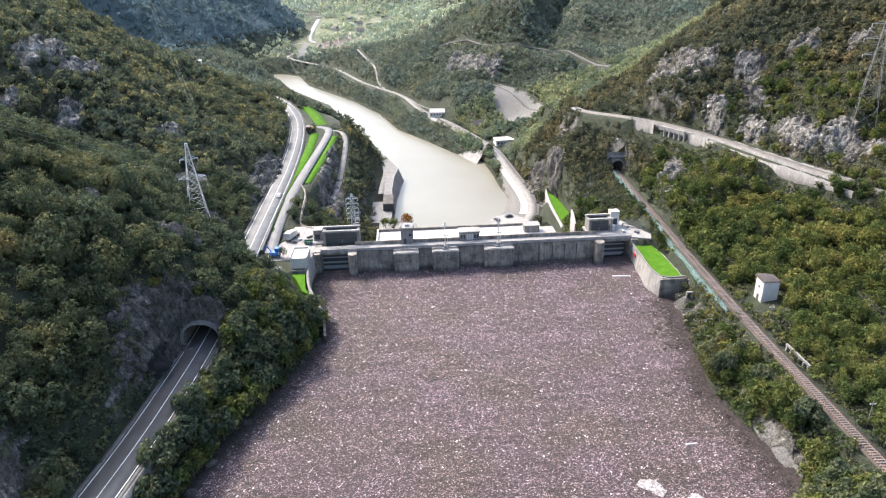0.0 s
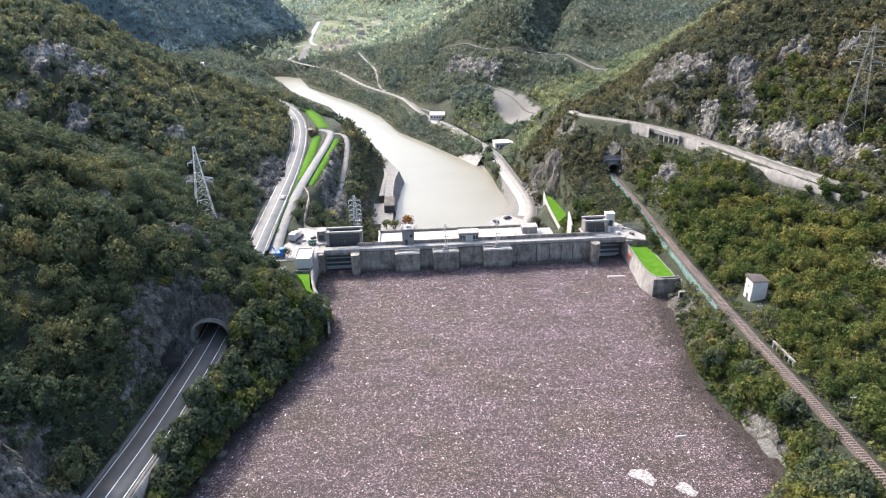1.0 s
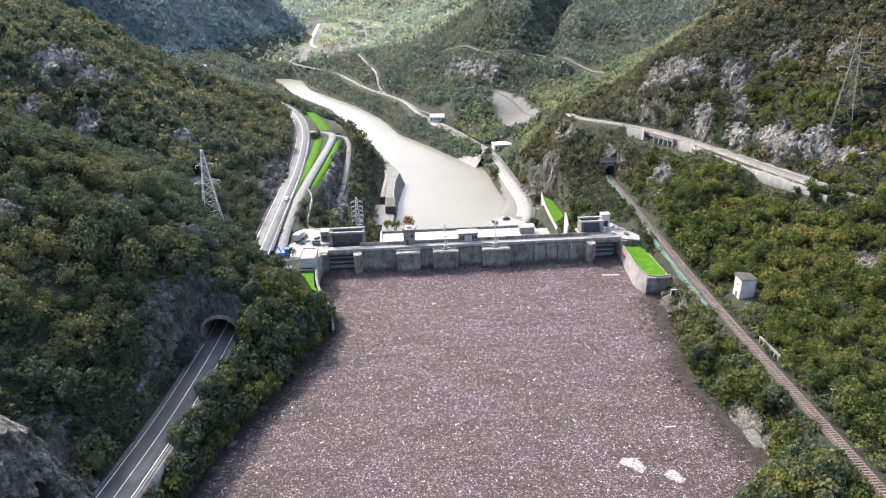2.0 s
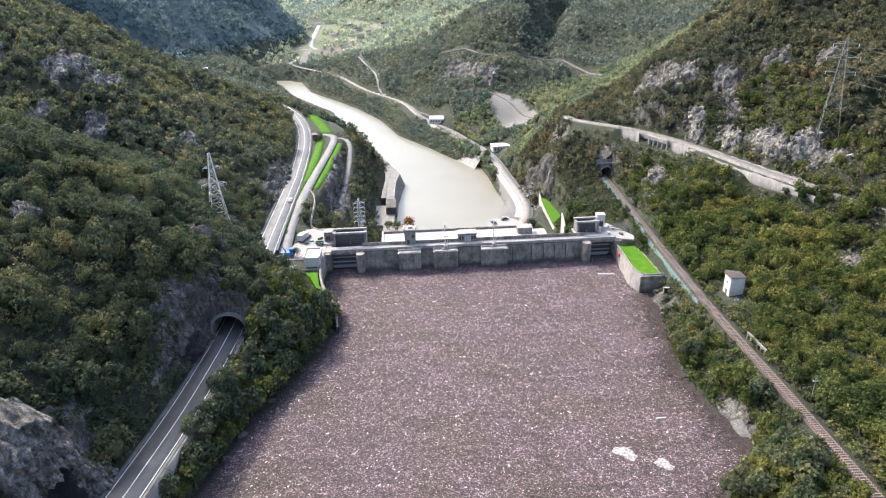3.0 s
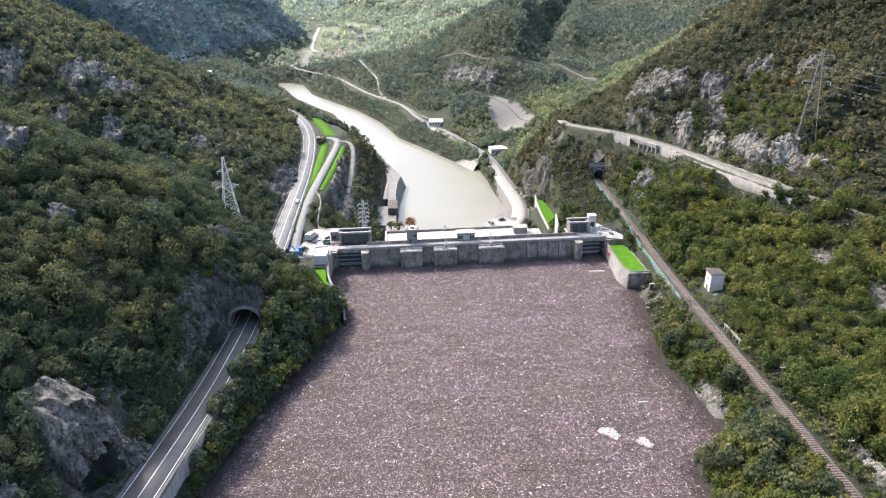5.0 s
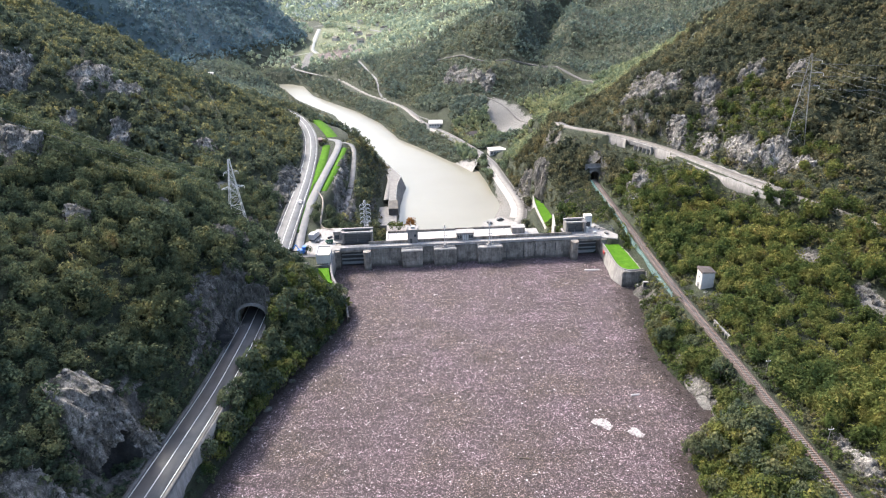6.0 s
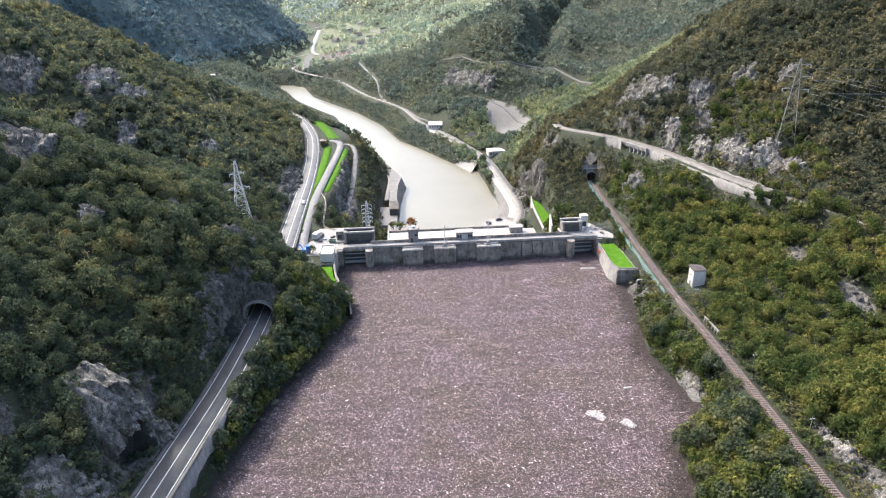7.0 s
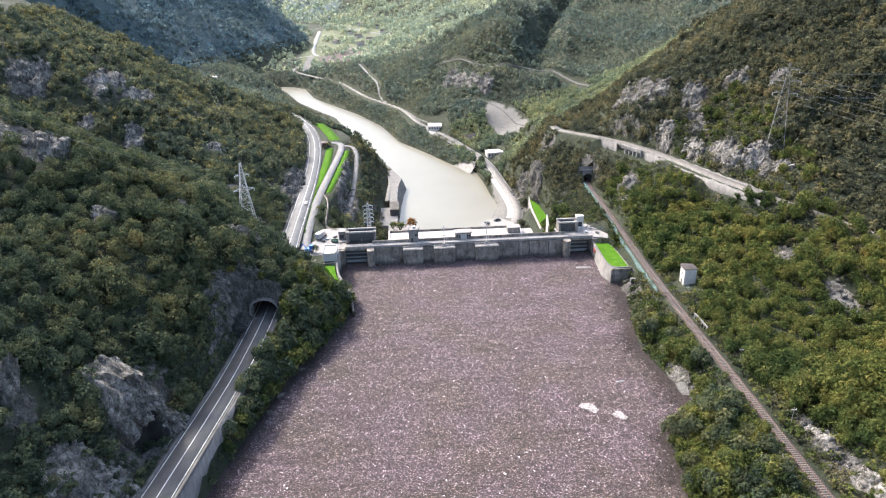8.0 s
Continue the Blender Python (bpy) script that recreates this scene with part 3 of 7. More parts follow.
def land(x, y):
    """Height of the ground."""
    up_l = lofted(y, np.interp(y, SHORE_L[:, 0], SHORE_L[:, 1]) - x, UP_COLS, UP_LEFT)
    up_r = lofted(y, x - np.interp(y, SHORE_R[:, 0], SHORE_R[:, 1]), UP_COLS, UP_RIGHT)
    dn_l = lofted(y, np.interp(y, BANK_L[:, 0], BANK_L[:, 1]) - x, DN_COLS, DN_LEFT)
    dn_r = lofted(y, x - np.interp(y, BANK_R[:, 0], BANK_R[:, 1]), DR_COLS, DN_RIGHT)
    w = smooth(2, 12, y)
    h = np.maximum(up_l, up_r) * (1 - w) + np.maximum(dn_l, dn_r) * w
    # the side valley between the two wooded spurs, the long blue ridge, the far slopes
    gully = x - np.interp(y, [370, 400, 450, 520, 640, 900], [146, 148, 158, 184, 236, 330])
    h -= np.interp(y, [370, 400, 450, 520, 900], [0, 10, 32, 38, 40]) * np.clip(1 - np.abs(gully) / 27, 0, 1)
    ridge = ridge_foot(y) - x
    h = np.where(y > 540, np.maximum(h, smooth(540, 640, y) * (42 + 0.85 * np.clip(ridge, -95, 260) + 0.35 * np.clip(ridge - 260, 0, 900)) - 30), h)
    rise = x - np.interp(y, [800, 949, 1056, 1174, 1383, 1700], [150, 15, -8, -52, -130, -240])
    h = np.where(y > 760, np.maximum(h, smooth(760, 900, y) * (46 + 0.4 * np.clip(rise, -100, 420)) - 40), h)
    h += smooth(1350, 3200, y) * 260
    steep = smooth(12, 40, h)
    h += steep * (waves(x, y, 3, 45) * 2.2 + waves(x, y, 4, 18) * 0.9) + smooth(400, 900, y) * steep * waves(x, y, 5, 160) * 9
    for line, half, blend in CUTS:
        d, z = near_line(x, y, line)
        k = 1 - smooth(half, half + blend, d)
        if line is ROAD_SOUTH:
            k = k * (y < TUNNEL_Y0)
        elif line is ROAD_NORTH:
            k = k * (y > TUNNEL_Y1)
        elif line is RAIL:
            k = k * (y < RAIL_TUNNEL_Y)
        h = h * (1 - k) + (z - 0.22) * k
    # the steep bank under the road's retaining wall
    wall_x = np.interp(y, [-200, -165, -140, -127, -112, -96, -80, -64], [-66, -61.5, -56.6, -54.2, -51.5, -49.6, -48.4, -47.6])
    shore_x = np.interp(y, SHORE_L[:, 0], SHORE_L[:, 1])
    bank = -1.5 + 8.5 * np.clip((shore_x - x) / np.maximum(shore_x - wall_x, 1.5), 0, 1)
    h = np.where((x > wall_x - 0.6) & (x < 0) & (y > -200) & (y < -66), np.minimum(h, bank), h)
    # the drop below the mountain road's arcade
    upper_x = np.interp(y, [q[1] for q in UPPER], [q[0] for q in UPPER])
    h = np.where((y > 42) & (y < 92) & (x < upper_x - 3.2) & (x > upper_x - 14), np.minimum(h, 28.2 - 0.5 * (upper_x - 3.2 - x)), h)
    # the foot of the overhung cliff beside the road
    along = ((x + 61.0) * -8.8 + (y + 116.5) * -22.5) / (8.8 ** 2 + 22.5 ** 2)
    behind = -((x + 61.0 + 8.8 * along) * 0.93 - (y + 116.5 + 22.5 * along) * 0.36)
    h = np.where((along > 0.1) & (along < 0.94) & (behind > -2) & (behind < 7), np.minimum(h, 10.2), h)
    # level yards at both ends of the dam
    yard = ((x > -62) & (x < -30) & (y > -4) & (y < 24)) | ((x > -50) & (x < -31) & (y > -16) & (y <= -4))
    h = np.where(yard & (x > -48), 8.6, h)
    h = np.where((x > 86) & (x < 95) & (y > -6) & (y < 22), 8.4, h)
    h = np.where((x > 74) & (x < 84.5) & (y > 58) & (y < 118), np.minimum(h, -12), h)
    h = np.where((x > 83) & (x < 93) & (y > -29.5) & (y < -2), np.minimum(h, 4), h)
    return h


def axis(lo, hi, a, b, step, grow):
    """Grid lines: even between a and b, ever wider outside."""
    mid = list(np.arange(a, b + 0.01, step))
    s, v, right = step, b, []
    while v < hi:
        s *= grow
        v += s
        right.append(v)
    s, v, left = step, a, []
    while v > lo:
        s *= grow
        v -= s
        left.append(v)
    return np.array(left[::-1] + mid + right)


GX = axis(-2600, 2600, -170, 215, 2.0, 1.06)
GY = axis(-700, 4300, -190, 215, 2.0, 1.035)
XX, YY = np.meshgrid(GX, GY)
HH = land(XX, YY)
nx, ny = len(GX), len(GY)
idx = np.arange(nx * ny).reshape(ny, nx)
quads = np.stack([idx[:-1, :-1], idx[:-1, 1:], idx[1:, 1:], idx[1:, :-1]], -1).reshape(-1, 4)
# the two tunnel mouths stay open
cx = (XX[:-1, :-1] + XX[1:, 1:]).ravel() / 2
cy = (YY[:-1, :-1] + YY[1:, 1:]).ravel() / 2
mouth = (np.abs(cx + 52.4) < 4.6) & (np.abs(cy - TUNNEL_Y0) < 2.1)
mouth |= (np.abs(cx - 107) < 2.9) & (np.abs(cy - RAIL_TUNNEL_Y + 1) < 1.1)
# open rock and pale scree: (x, y, half-lengths along x and y)
ROCKS = ((-61, -68, 7, 9), (-51, -57, 9, 3.5), (-71, -127, 7, 16), (-75, -151, 7, 7), (-89, -145, 4, 6), (-127, -43, 11, 9), (-82, -42, 4, 5), (-64, 85, 4, 32), (-161, 107, 9, 22), (-146, 109, 5.5, 13), (-140, 72, 5, 10), (-118, 24, 4, 6), (-191, 86, 10, 14), (-105, 86, 8, 6), (-159, 64, 5, 7), (-97, -67, 3, 3), (-122, -41, 5, 6),
         (-68, 14, 6, 5), (117, 41, 4.5, 6), (122, 50, 4, 6), (142.5, 62, 4, 10), (149, 40, 4, 10), (156, 20, 6, 12), (163, 4, 6.5, 10), (168, -6, 4, 6), (142, 105, 8, 22), (149, 90, 5, 9), (161, 73, 7, 9), (156, 55, 5, 11), (133, 112, 3.5, 3), (177, 62, 6, 6), (189, 43, 4, 5), (102, -152, 3.5, 20), (86, -152, 3, 6), (89.5, -45, 3, 16), (84, -104, 3, 9),
         (57, 424, 8, 15), (67, 402, 8, 14), (77, 384, 8, 14), (87, 364, 7, 13), (86, 116, 3.5, 14), (83, 150, 4, 13), (107, 86, 5, 3), (-30, 90, 4, 26), (-36, 130, 3, 16))
SCREE = ((-84, 44, 6, 12), (143, -53, 4.5, 6), (147, -84, 3.5, 9), (98, 300, 12, 24), (90, 322, 10, 19), (105, 284, 10, 15), (84, -106, 2.2, 8), (150, -120, 3, 7), (69, 150, 5, 40), (63, 118, 7, 26), (62, 95, 9, 12), (-141, 810, 7, 60))


def in_patches(x, y, patches):
    out = np.zeros(x.shape)
    for px, py, rx, ry in patches:
        out = np.maximum(out, 1.25 - ((x - px) / rx) ** 2 * 0.75 - ((y - py) / ry) ** 2 * 0.75)
    return np.clip(out, 0, 1)


ROCK, SCREEV = in_patches(XX, YY, ROCKS), in_patches(XX, YY, SCREE)
HH += ROCK * (waves(XX, YY, 8, 9) * 0.9 + waves(XX, YY, 9, 5) * 0.6)
GZX, GZY = np.gradient(HH, GY, GX)[1], np.gradient(HH, GY, GX)[0]
ROCK = np.maximum(ROCK, smooth(1.7, 2.6, np.hypot(GZX, GZY)) * (HH > 11))
ground = link_mesh("ground", np.stack([XX, YY, HH], -1), quads[~mouth], M["ground"], True)
MEADOW = smooth(760, 840, YY) * (1 - smooth(20, 60, HH)) * smooth(-190, -130, XX) * smooth(-2600, -1500, -YY)
FIELD = in_patches(XX, YY, ((-92, 830, 34, 40), (-85, 905, 20, 22)))
HAZE_TINT = smooth(540, 600, YY) * smooth(110, 190, -XX) * smooth(12, 40, HH)
for key, values in (("rock", ROCK), ("scree", SCREEV), ("haze_tint", HAZE_TINT), ("meadow", MEADOW), ("field", FIELD)):
    ground.data.attributes.new(key, "FLOAT", "POINT").data.foreach_set("value", values.astype(np.float32).ravel())
tagged(ground, "steep valley sides of soil and grey limestone", "ground", kind="structure")


def height(x, y):
    """Ground height from the grid."""
    i = np.clip(np.searchsorted(GX, x) - 1, 0, nx - 2)
    j = np.clip(np.searchsorted(GY, y) - 1, 0, ny - 2)
    u, v = (x - GX[i]) / (GX[i + 1] - GX[i]), (y - GY[j]) / (GY[j + 1] - GY[j])
    return (HH[j, i] * (1 - u) + HH[j, i + 1] * u) * (1 - v) + (HH[j + 1, i] * (1 - u) + HH[j + 1, i + 1] * u) * v




def slope(x, y):
    i, j = np.clip(np.searchsorted(GX, x), 0, nx - 1), np.clip(np.searchsorted(GY, y), 0, ny - 1)
    return np.hypot(GZX[j, i], GZY[j, i])


def drape(line, step=6.0):
    """A line laid on the ground."""
    q = resample(line, step)
    q[:, 2] = height(q[:, 0], q[:, 1])
    return q


def value_noise(p, seed):
    """Smooth lattice noise of -1 to 1 at points p."""
    i = np.floor(p).astype(np.int64)
    f = p - i
    f = f * f * (3 - 2 * f)

    def corner(a, b, c):
        n = (i[:, 0] + a) * 374761393 + (i[:, 1] + b) * 668265263 + (i[:, 2] + c) * 2147483647 + seed * 974711
        n = (n ^ (n >> 13)) * 1274126177 & 0xFFFFFFFF
        return ((n ^ (n >> 16)) & 0xFFFF) / 32767.5 - 1

    out = 0
    for a in (0, 1):
        for b in (0, 1):
            for c in (0, 1):
                w = (f[:, 0] if a else 1 - f[:, 0]) * (f[:, 1] if b else 1 - f[:, 1]) * (f[:, 2] if c else 1 - f[:, 2])
                out = out + w * corner(a, b, c)
    return out


# ---------------------------------------------------------------- water
reservoir = link_mesh("water", [(-95, -420, 0), (110, -420, 0), (110, 3.0, 0), (-95, 3.0, 0)], [(0, 1, 2, 3)], M["debris"])
tagged(reservoir, "reservoir covered by a mat of floating debris", "water", kind="structure")
river = link_mesh("water", [(-420, 28, -25), (120, 28, -25), (120, 800, -25), (-420, 800, -25)], [(0, 1, 2, 3)], M["river"])
tagged(river, "pale silty river below the dam", "river", kind="structure")

# ---------------------------------------------------------------- roads and railway


def upto(line, y0, y1):
    p = resample(line, 2.0)
    return p[(p[:, 1] >= y0) & (p[:, 1] <= y1)]


def road_with_lines(name, line, label, mat, half=3.9, lines=True):
    """A two-lane road: asphalt, edge lines and centre line."""
    road = strip(name, line, -half, half, 0.0, M[mat], 0.4)
    tagged(road, label, "road", kind="structure")
    if lines:
        for off, w in ((-half + 0.35, 0.08), (half - 0.35, 0.08), (0.0, 0.085)):
            mark = strip("road_marking", line, off - w, off + w, 0.012, M["paint"], 0.01)
            mark.parent = road
    return road


M["dirt"] = make_concrete("beige_dirt_road", 0.10, 0.19, 0.3, 0.12)
M["verge"] = make_concrete("dusty_verge", 0.07, 0.13, 0.4, 0.06)
road_with_lines("road", upto(ROAD_SOUTH, -260, -30), "two-lane grey asphalt road with white lines into a tunnel", "asphalt_shaded")
road_with_lines("road", upto(ROAD_NORTH, -30, 330), "two-lane grey asphalt road along the rock foot", "asphalt")
for line, y0, y1 in ((ROAD_SOUTH, -260, TUNNEL_Y0 - 1), (ROAD_NORTH, TUNNEL_Y1 + 4, 300)):
    for off, w in ((-4.5, 0.5), (4.4, 0.4)):
        kerb = strip("pavement", upto(line, y0, y1), off - w, off + w, 0.1, M["verge"], 0.5)
        tagged(kerb, "narrow grey concrete verge beside the road", "pavement", kind="structure")
lane = strip("road", LANE, -2.2, 2.2, 0.02, M["lane_asphalt"], 0.4)
tagged(lane, "pale old asphalt access lane beside the highway", "road", kind="structure")
track = strip("road", TRACK, -1.5, 1.5, 0.0, M["gravel"], 0.3)
tagged(track, "narrow pale gravel track down the bank", "road", kind="structure")
landing = strip("pavement", upto(QUAY, 100, 350), -6.5, 3.6, -0.02, M["gravel_pale"], 3.0)
tagged(landing, "wide white crushed-stone strip beside the river", "pavement", kind="structure")
quay_road = strip("road", QUAY, -2.6, 2.6, 0.05, M["gravel"], 0.4)
tagged(quay_road, "pale gravel road on the river bank", "road", kind="structure")
upper_road = strip("road", upto(UPPER, -200, 262), -2.8, 2.8, 0.02, M["dirt"], 0.4)
tagged(upper_road, "pale mountain road cut into the slope", "road", kind="structure")

shoulder = strip("road", upto(UPPER, -18, 44), 2.7, 6.2, -0.05, M["gravel"], 0.9)
tagged(shoulder, "beige gravel shoulder at the foot of the rock cut", "road", kind="structure")
ledge = strip("road", upto(UPPER, -20, 48), -5.9, -3.1, -0.45, M["gravel"], 4.0)
tagged(ledge, "beige rubble ledge below the mountain road", "road", kind="structure")

guard = thing("guard_rail", "low galvanised guard rail along the highway's outer edge", "guard rail")
edge = upto(ROAD_NORTH, 26, 292)
edge_n = sideways(edge)
beam = [Vector((q[0] + m[0] * 4.15, q[1] + m[1] * 4.15, q[2] + 0.62)) for q, m in zip(edge[::3], edge_n[::3])]
part("beam", tube(beam, 0.17, 4), M["steel_dull"], guard)
for q in beam:
    part("post", block((q.x - 0.07, q.y - 0.07, q.z - 0.9, q.x + 0.07, q.y + 0.07, q.z + 0.1)), M["steel_dull"], guard)

# ---------------------------------------------------------------- tunnel portals


def arch_outline(half, spring, n=14):
    """Half-round arch over straight sides."""
    pts = [(-half, 0.0)]
    for i in range(n + 1):
        a = math.pi * (1 - i / n)
        pts.append((half * math.cos(a), spring + (half * 0.82) * math.sin(a)))
    pts.append((half, 0.0))
    return pts


def ring(outer, inner, y0, y1):
    bm = bmesh.new()
    rows = [[bm.verts.new((x, y, z)) for x, z in line] for y in (y0, y1) for line in (outer, inner)]
    n = len(outer)
    for a, b in ((0, 1), (2, 0), (3, 2), (1, 3)):
        for i in range(n - 1):
            bm.faces.new((rows[a][i], rows[a][i + 1], rows[b][i + 1], rows[b][i]))
    return bm


def portal(label, at, half, spring, wide, high, depth, side=1, wall="rockwall"):
    """A tunnel mouth: a rough facing wall with an arch cut out, a raised arch ring and a lining."""
    t = thing("tunnel_portal", label, "tunnel", at=at, kind="structure")
    inner = arch_outline(half, spring)
    bm = bmesh.new()
    outer = []
    for x, z in inner:
        k = 0 if z <= 0 else 1
        outer.append((max(-wide, min(wide, x * 3)) if abs(x) > half * 0.5 or z <= 0 else x * wide / (half * 0.5) * 0.8, 0 if not k else high if abs(x) < half * 0.93 else z))
    rows = [[bm.verts.new((x, 0.4 * side, z)) for x, z in line] for line in (outer, inner)]
    for i in range(len(inner) - 1):
        bm.faces.new((rows[0][i], rows[0][i + 1], rows[1][i + 1], rows[1][i]))
    part("facing_wall", bm, M[wall], t)
    if wall != "rockwall":
        part("cornice", block((-half - 1.6, -0.2, spring + half + 1.2, half + 1.6, 0.5, spring + half + 1.7), bevel=0.05), M["concrete_pale"], t, "projecting stone cornice")
    part("arch_ring", ring(arch_outline(half + 0.7, spring), inner, -0.9 * side, 0.9 * side), M["concrete_mid"], t, "grey concrete arch ring")
    part("lining", ring(arch_outline(half + 0.3, spring), inner, 0.9 * side, depth * side), M["concrete"], t, "dark concrete lining")
    # added end plate, coloured near-black for the unlit depth
    back = bmesh.new()
    back.faces.new([back.verts.new((x, depth * side, z)) for x, z in inner])
    part("far_end", back, M["dark"], t, "black plate standing for the tunnel's unlit depth")
    return t


portal("road tunnel mouth with a grey concrete arch in rock", (-52.4, TUNNEL_Y0 - 0.6, 10.2), 4.6, 2.6, 6.6, 12.5, 40)
portal("railway tunnel mouth in a dark stone wall", (106.9, RAIL_TUNNEL_Y - 0.6, 9.0), 2.6, 3.4, 5.4, 9.6, 25, wall="concrete_mid")

# ---------------------------------------------------------------- railway
rail_line = upto(RAIL, -200, RAIL_TUNNEL_Y + 15)
railway = strip("railway_ballast", rail_line, -1.7, 1.7, -0.1, M["ballast"], 0.7)
tagged(railway, "single-track railway on brown ballast", "railway", kind="structure")
for off in (-0.75, 0.75):
    r = strip("rail", rail_line, off - 0.06, off + 0.06, 0.22, M["rust"], 0.2)
    r.parent = railway
sleeper_mesh = None
fine = resample(rail_line, 0.78)
fine_n = sideways(fine)
near = [i for i in range(len(fine)) if -168 < fine[i, 1] < -8]
for i in near[:298]:
    if sleeper_mesh is None:
        bm = block((-1.15, -0.13, -0.1, 1.15, 0.13, 0.1), bevel=0.02)
        s = part("sleeper", bm, M["sleeper"], railway)
        sleeper_mesh = s.data
    else:
        s = new("sleeper", sleeper_mesh)
        s.parent = railway
    a = math.degrees(math.atan2(fine_n[i, 1], fine_n[i, 0]))
    s.matrix_basis = pose(fine[i, 0], fine[i, 1], fine[i, 2], 0, 0, a)
verts, faces = [], []
for i in range(len(fine)):
    if -8 <= fine[i, 1] < RAIL_TUNNEL_Y:
        across = np.array([*fine_n[i], 0.0])
        ahead = np.array([-fine_n[i, 1], fine_n[i, 0], 0.0])
        k = len(verts)
        verts += [fine[i] + across * 1.15 * u + ahead * 0.13 * v + np.array([0, 0, 0.1 * w]) for w in (-1, 1) for u, v in ((-1, -1), (1, -1), (1, 1), (-1, 1))]
        faces += [(k + 4, k + 5, k + 6, k + 7), (k, k + 1, k + 5, k + 4), (k + 1, k + 2, k + 6, k + 5), (k + 2, k + 3, k + 7, k + 6), (k + 3, k, k + 4, k + 7)]
far_sleepers = link_mesh("far_sleepers", verts, faces, M["sleeper"])
far_sleepers.parent = railway
tagged(far_sleepers, kind="stuff")

# ---------------------------------------------------------------- dam
dam = thing("dam", "concrete gravity dam with intake piers and two spillway gates", "dam", kind="structure")
for x0, x1 in ((-15.0, -1.8), (7.1, 12.2), (21.7, 31.2), (41.7, 72.0)):
    part("upstream_wall", block((x0, 0.6, -12, x1, 5, 7.9)), M["concrete"], dam)
for x0, x1 in ((-1.8, 7.1), (12.2, 21.7), (31.2, 41.7)):
    pier = part("intake_pier", block((x0, -2.4, -12, x1, 1.2, 7.3), bevel=0.15), M["concrete"], dam)
    part("pier_cap", block((x0 - 0.15, -2.6, 7.3, x1 + 0.15, 1.0, 7.65), (x0 + 0.3, -2.3, 7.65, x1 - 0.3, 1.0, 7.9), bevel=0.05), M["concrete_pale"], pier, "pale concrete cap slab")
for x0, x1 in ((44, 44.5), (51.5, 52), (56.5, 57), (61, 61.5), (65.5, 66)):
    part("wall_joint", block((x0, 0.45, -2, x1 - 0.2, 0.62, 7.0)), M["dark"], dam)


def gate_pier(x0, x1):
    """Spillway pier with a rounded upstream nose."""
    c, r = (x0 + x1) / 2, (x1 - x0) / 2
    out = [(c + r * math.cos(a), -2.0 + r * math.sin(a)) for a in np.linspace(math.pi, 2 * math.pi, 9)]
    out += [(x1, 12), (x0, 12)]
    return prism(out, -12, 8.3)


for x0, x1 in ((-18.2, -15.0), (72.0, 75.2)):
    part("gate_pier", gate_pier(x0, x1), M["concrete"], dam)
for x0, x1 in ((-28.2, -18.2), (75.2, 85.5)):
    gate = part("spillway_gate", block((x0, 6.0, -8, x1, 6.5, 5.5)), M["gate_steel"], dam, "dark steel spillway gate")
    part("gate_beam", block((x0, 5.6, 1.6, x1, 6.0, 2.1), (x0, 5.6, 3.6, x1, 6.0, 4.0), (x0, 5.4, -0.6, x1, 6.0, 0.5)), M["steel"], gate)
    part("gate_bridge", block((x0, 0.4, 7.2, x1, 5, 8.2), bevel=0.05), M["concrete"], dam)
part("abutment", block((-32.5, -1.5, -12, -28.2, 12, 8.3), bevel=0.1), M["concrete"], dam)
part("abutment", block((85.5, -1.5, -12, 88.5, 12, 8.3), bevel=0.1), M["concrete"], dam)
part("crest_deck", block((-33, 0.2, 8.3, 90, 5.2, 8.6)), M["concrete_pale"], dam, "pale concrete crest roadway")
part("crest_parapet", block((-28, 0.25, 8.6, 86, 0.5, 9.35)), M["concrete_pale"], dam)
part("crest_parapet", block((-16, 4.9, 8.6, 74, 5.2, 9.9)), M["concrete"], dam)

powerhouse = thing("powerhouse", "long low powerhouse with a flat white roof below the dam", "building")
part("body", block((-8, 5.2, -26, 57, 26, 4.6)), M["concrete_mid"], powerhouse)
part("roof", block((-8, 5.2, 4.6, 57, 26.2, 5.0)), M["roofing"], powerhouse, "flat white roof sheet")
part("roof_parapet", block((-8.3, 26.0, 4.5, 57.3, 26.5, 6.0)), M["concrete"], powerhouse)
part("roof_parapet", block((-8.6, 5.2, 4.5, -8.0, 26.5, 6.0)), M["white"], powerhouse)


# ---------------------------------------------------------------- walls, lawns and yards


def ribbon_wall(name, line, thick, z_top, z_bot, mat, parent=None, step=2.0):
    """An upright wall along a line of (x, y), of given thickness."""
    p = resample([(x, y, 0) for x, y in line], step)
    n = sideways(p) * thick / 2
    k = len(p)
    top = np.broadcast_to(z_top, k) if np.ndim(z_top) == 0 else np.interp(np.linspace(0, 1, k), np.linspace(0, 1, len(z_top)), z_top)
    bot = np.broadcast_to(z_bot, k) if np.ndim(z_bot) == 0 else np.interp(np.linspace(0, 1, k), np.linspace(0, 1, len(z_bot)), z_bot)
    v = np.stack([np.column_stack([p[:, :2] - n, bot]), np.column_stack([p[:, :2] - n, top]), np.column_stack([p[:, :2] + n, top]), np.column_stack([p[:, :2] + n, bot])], 1).reshape(-1, 3)
    f = [(4 * i + j, 4 * i + (j + 1) % 4, 4 * i + 4 + (j + 1) % 4, 4 * i + 4 + j) for i in range(k - 1) for j in range(4)]
    f += [(0, 1, 2, 3), (4 * k - 4, 4 * k - 1, 4 * k - 2, 4 * k - 3)]
    ob = link_mesh(name, v, f, mat)
    ob.parent = parent
    return ob


def turf(name, label, outline, z0, z1, mat=None):
    ob = part(name, prism(outline, z0, z1), mat or M["grass"], None)
    return tagged(ob, label, "lawn", kind="structure")


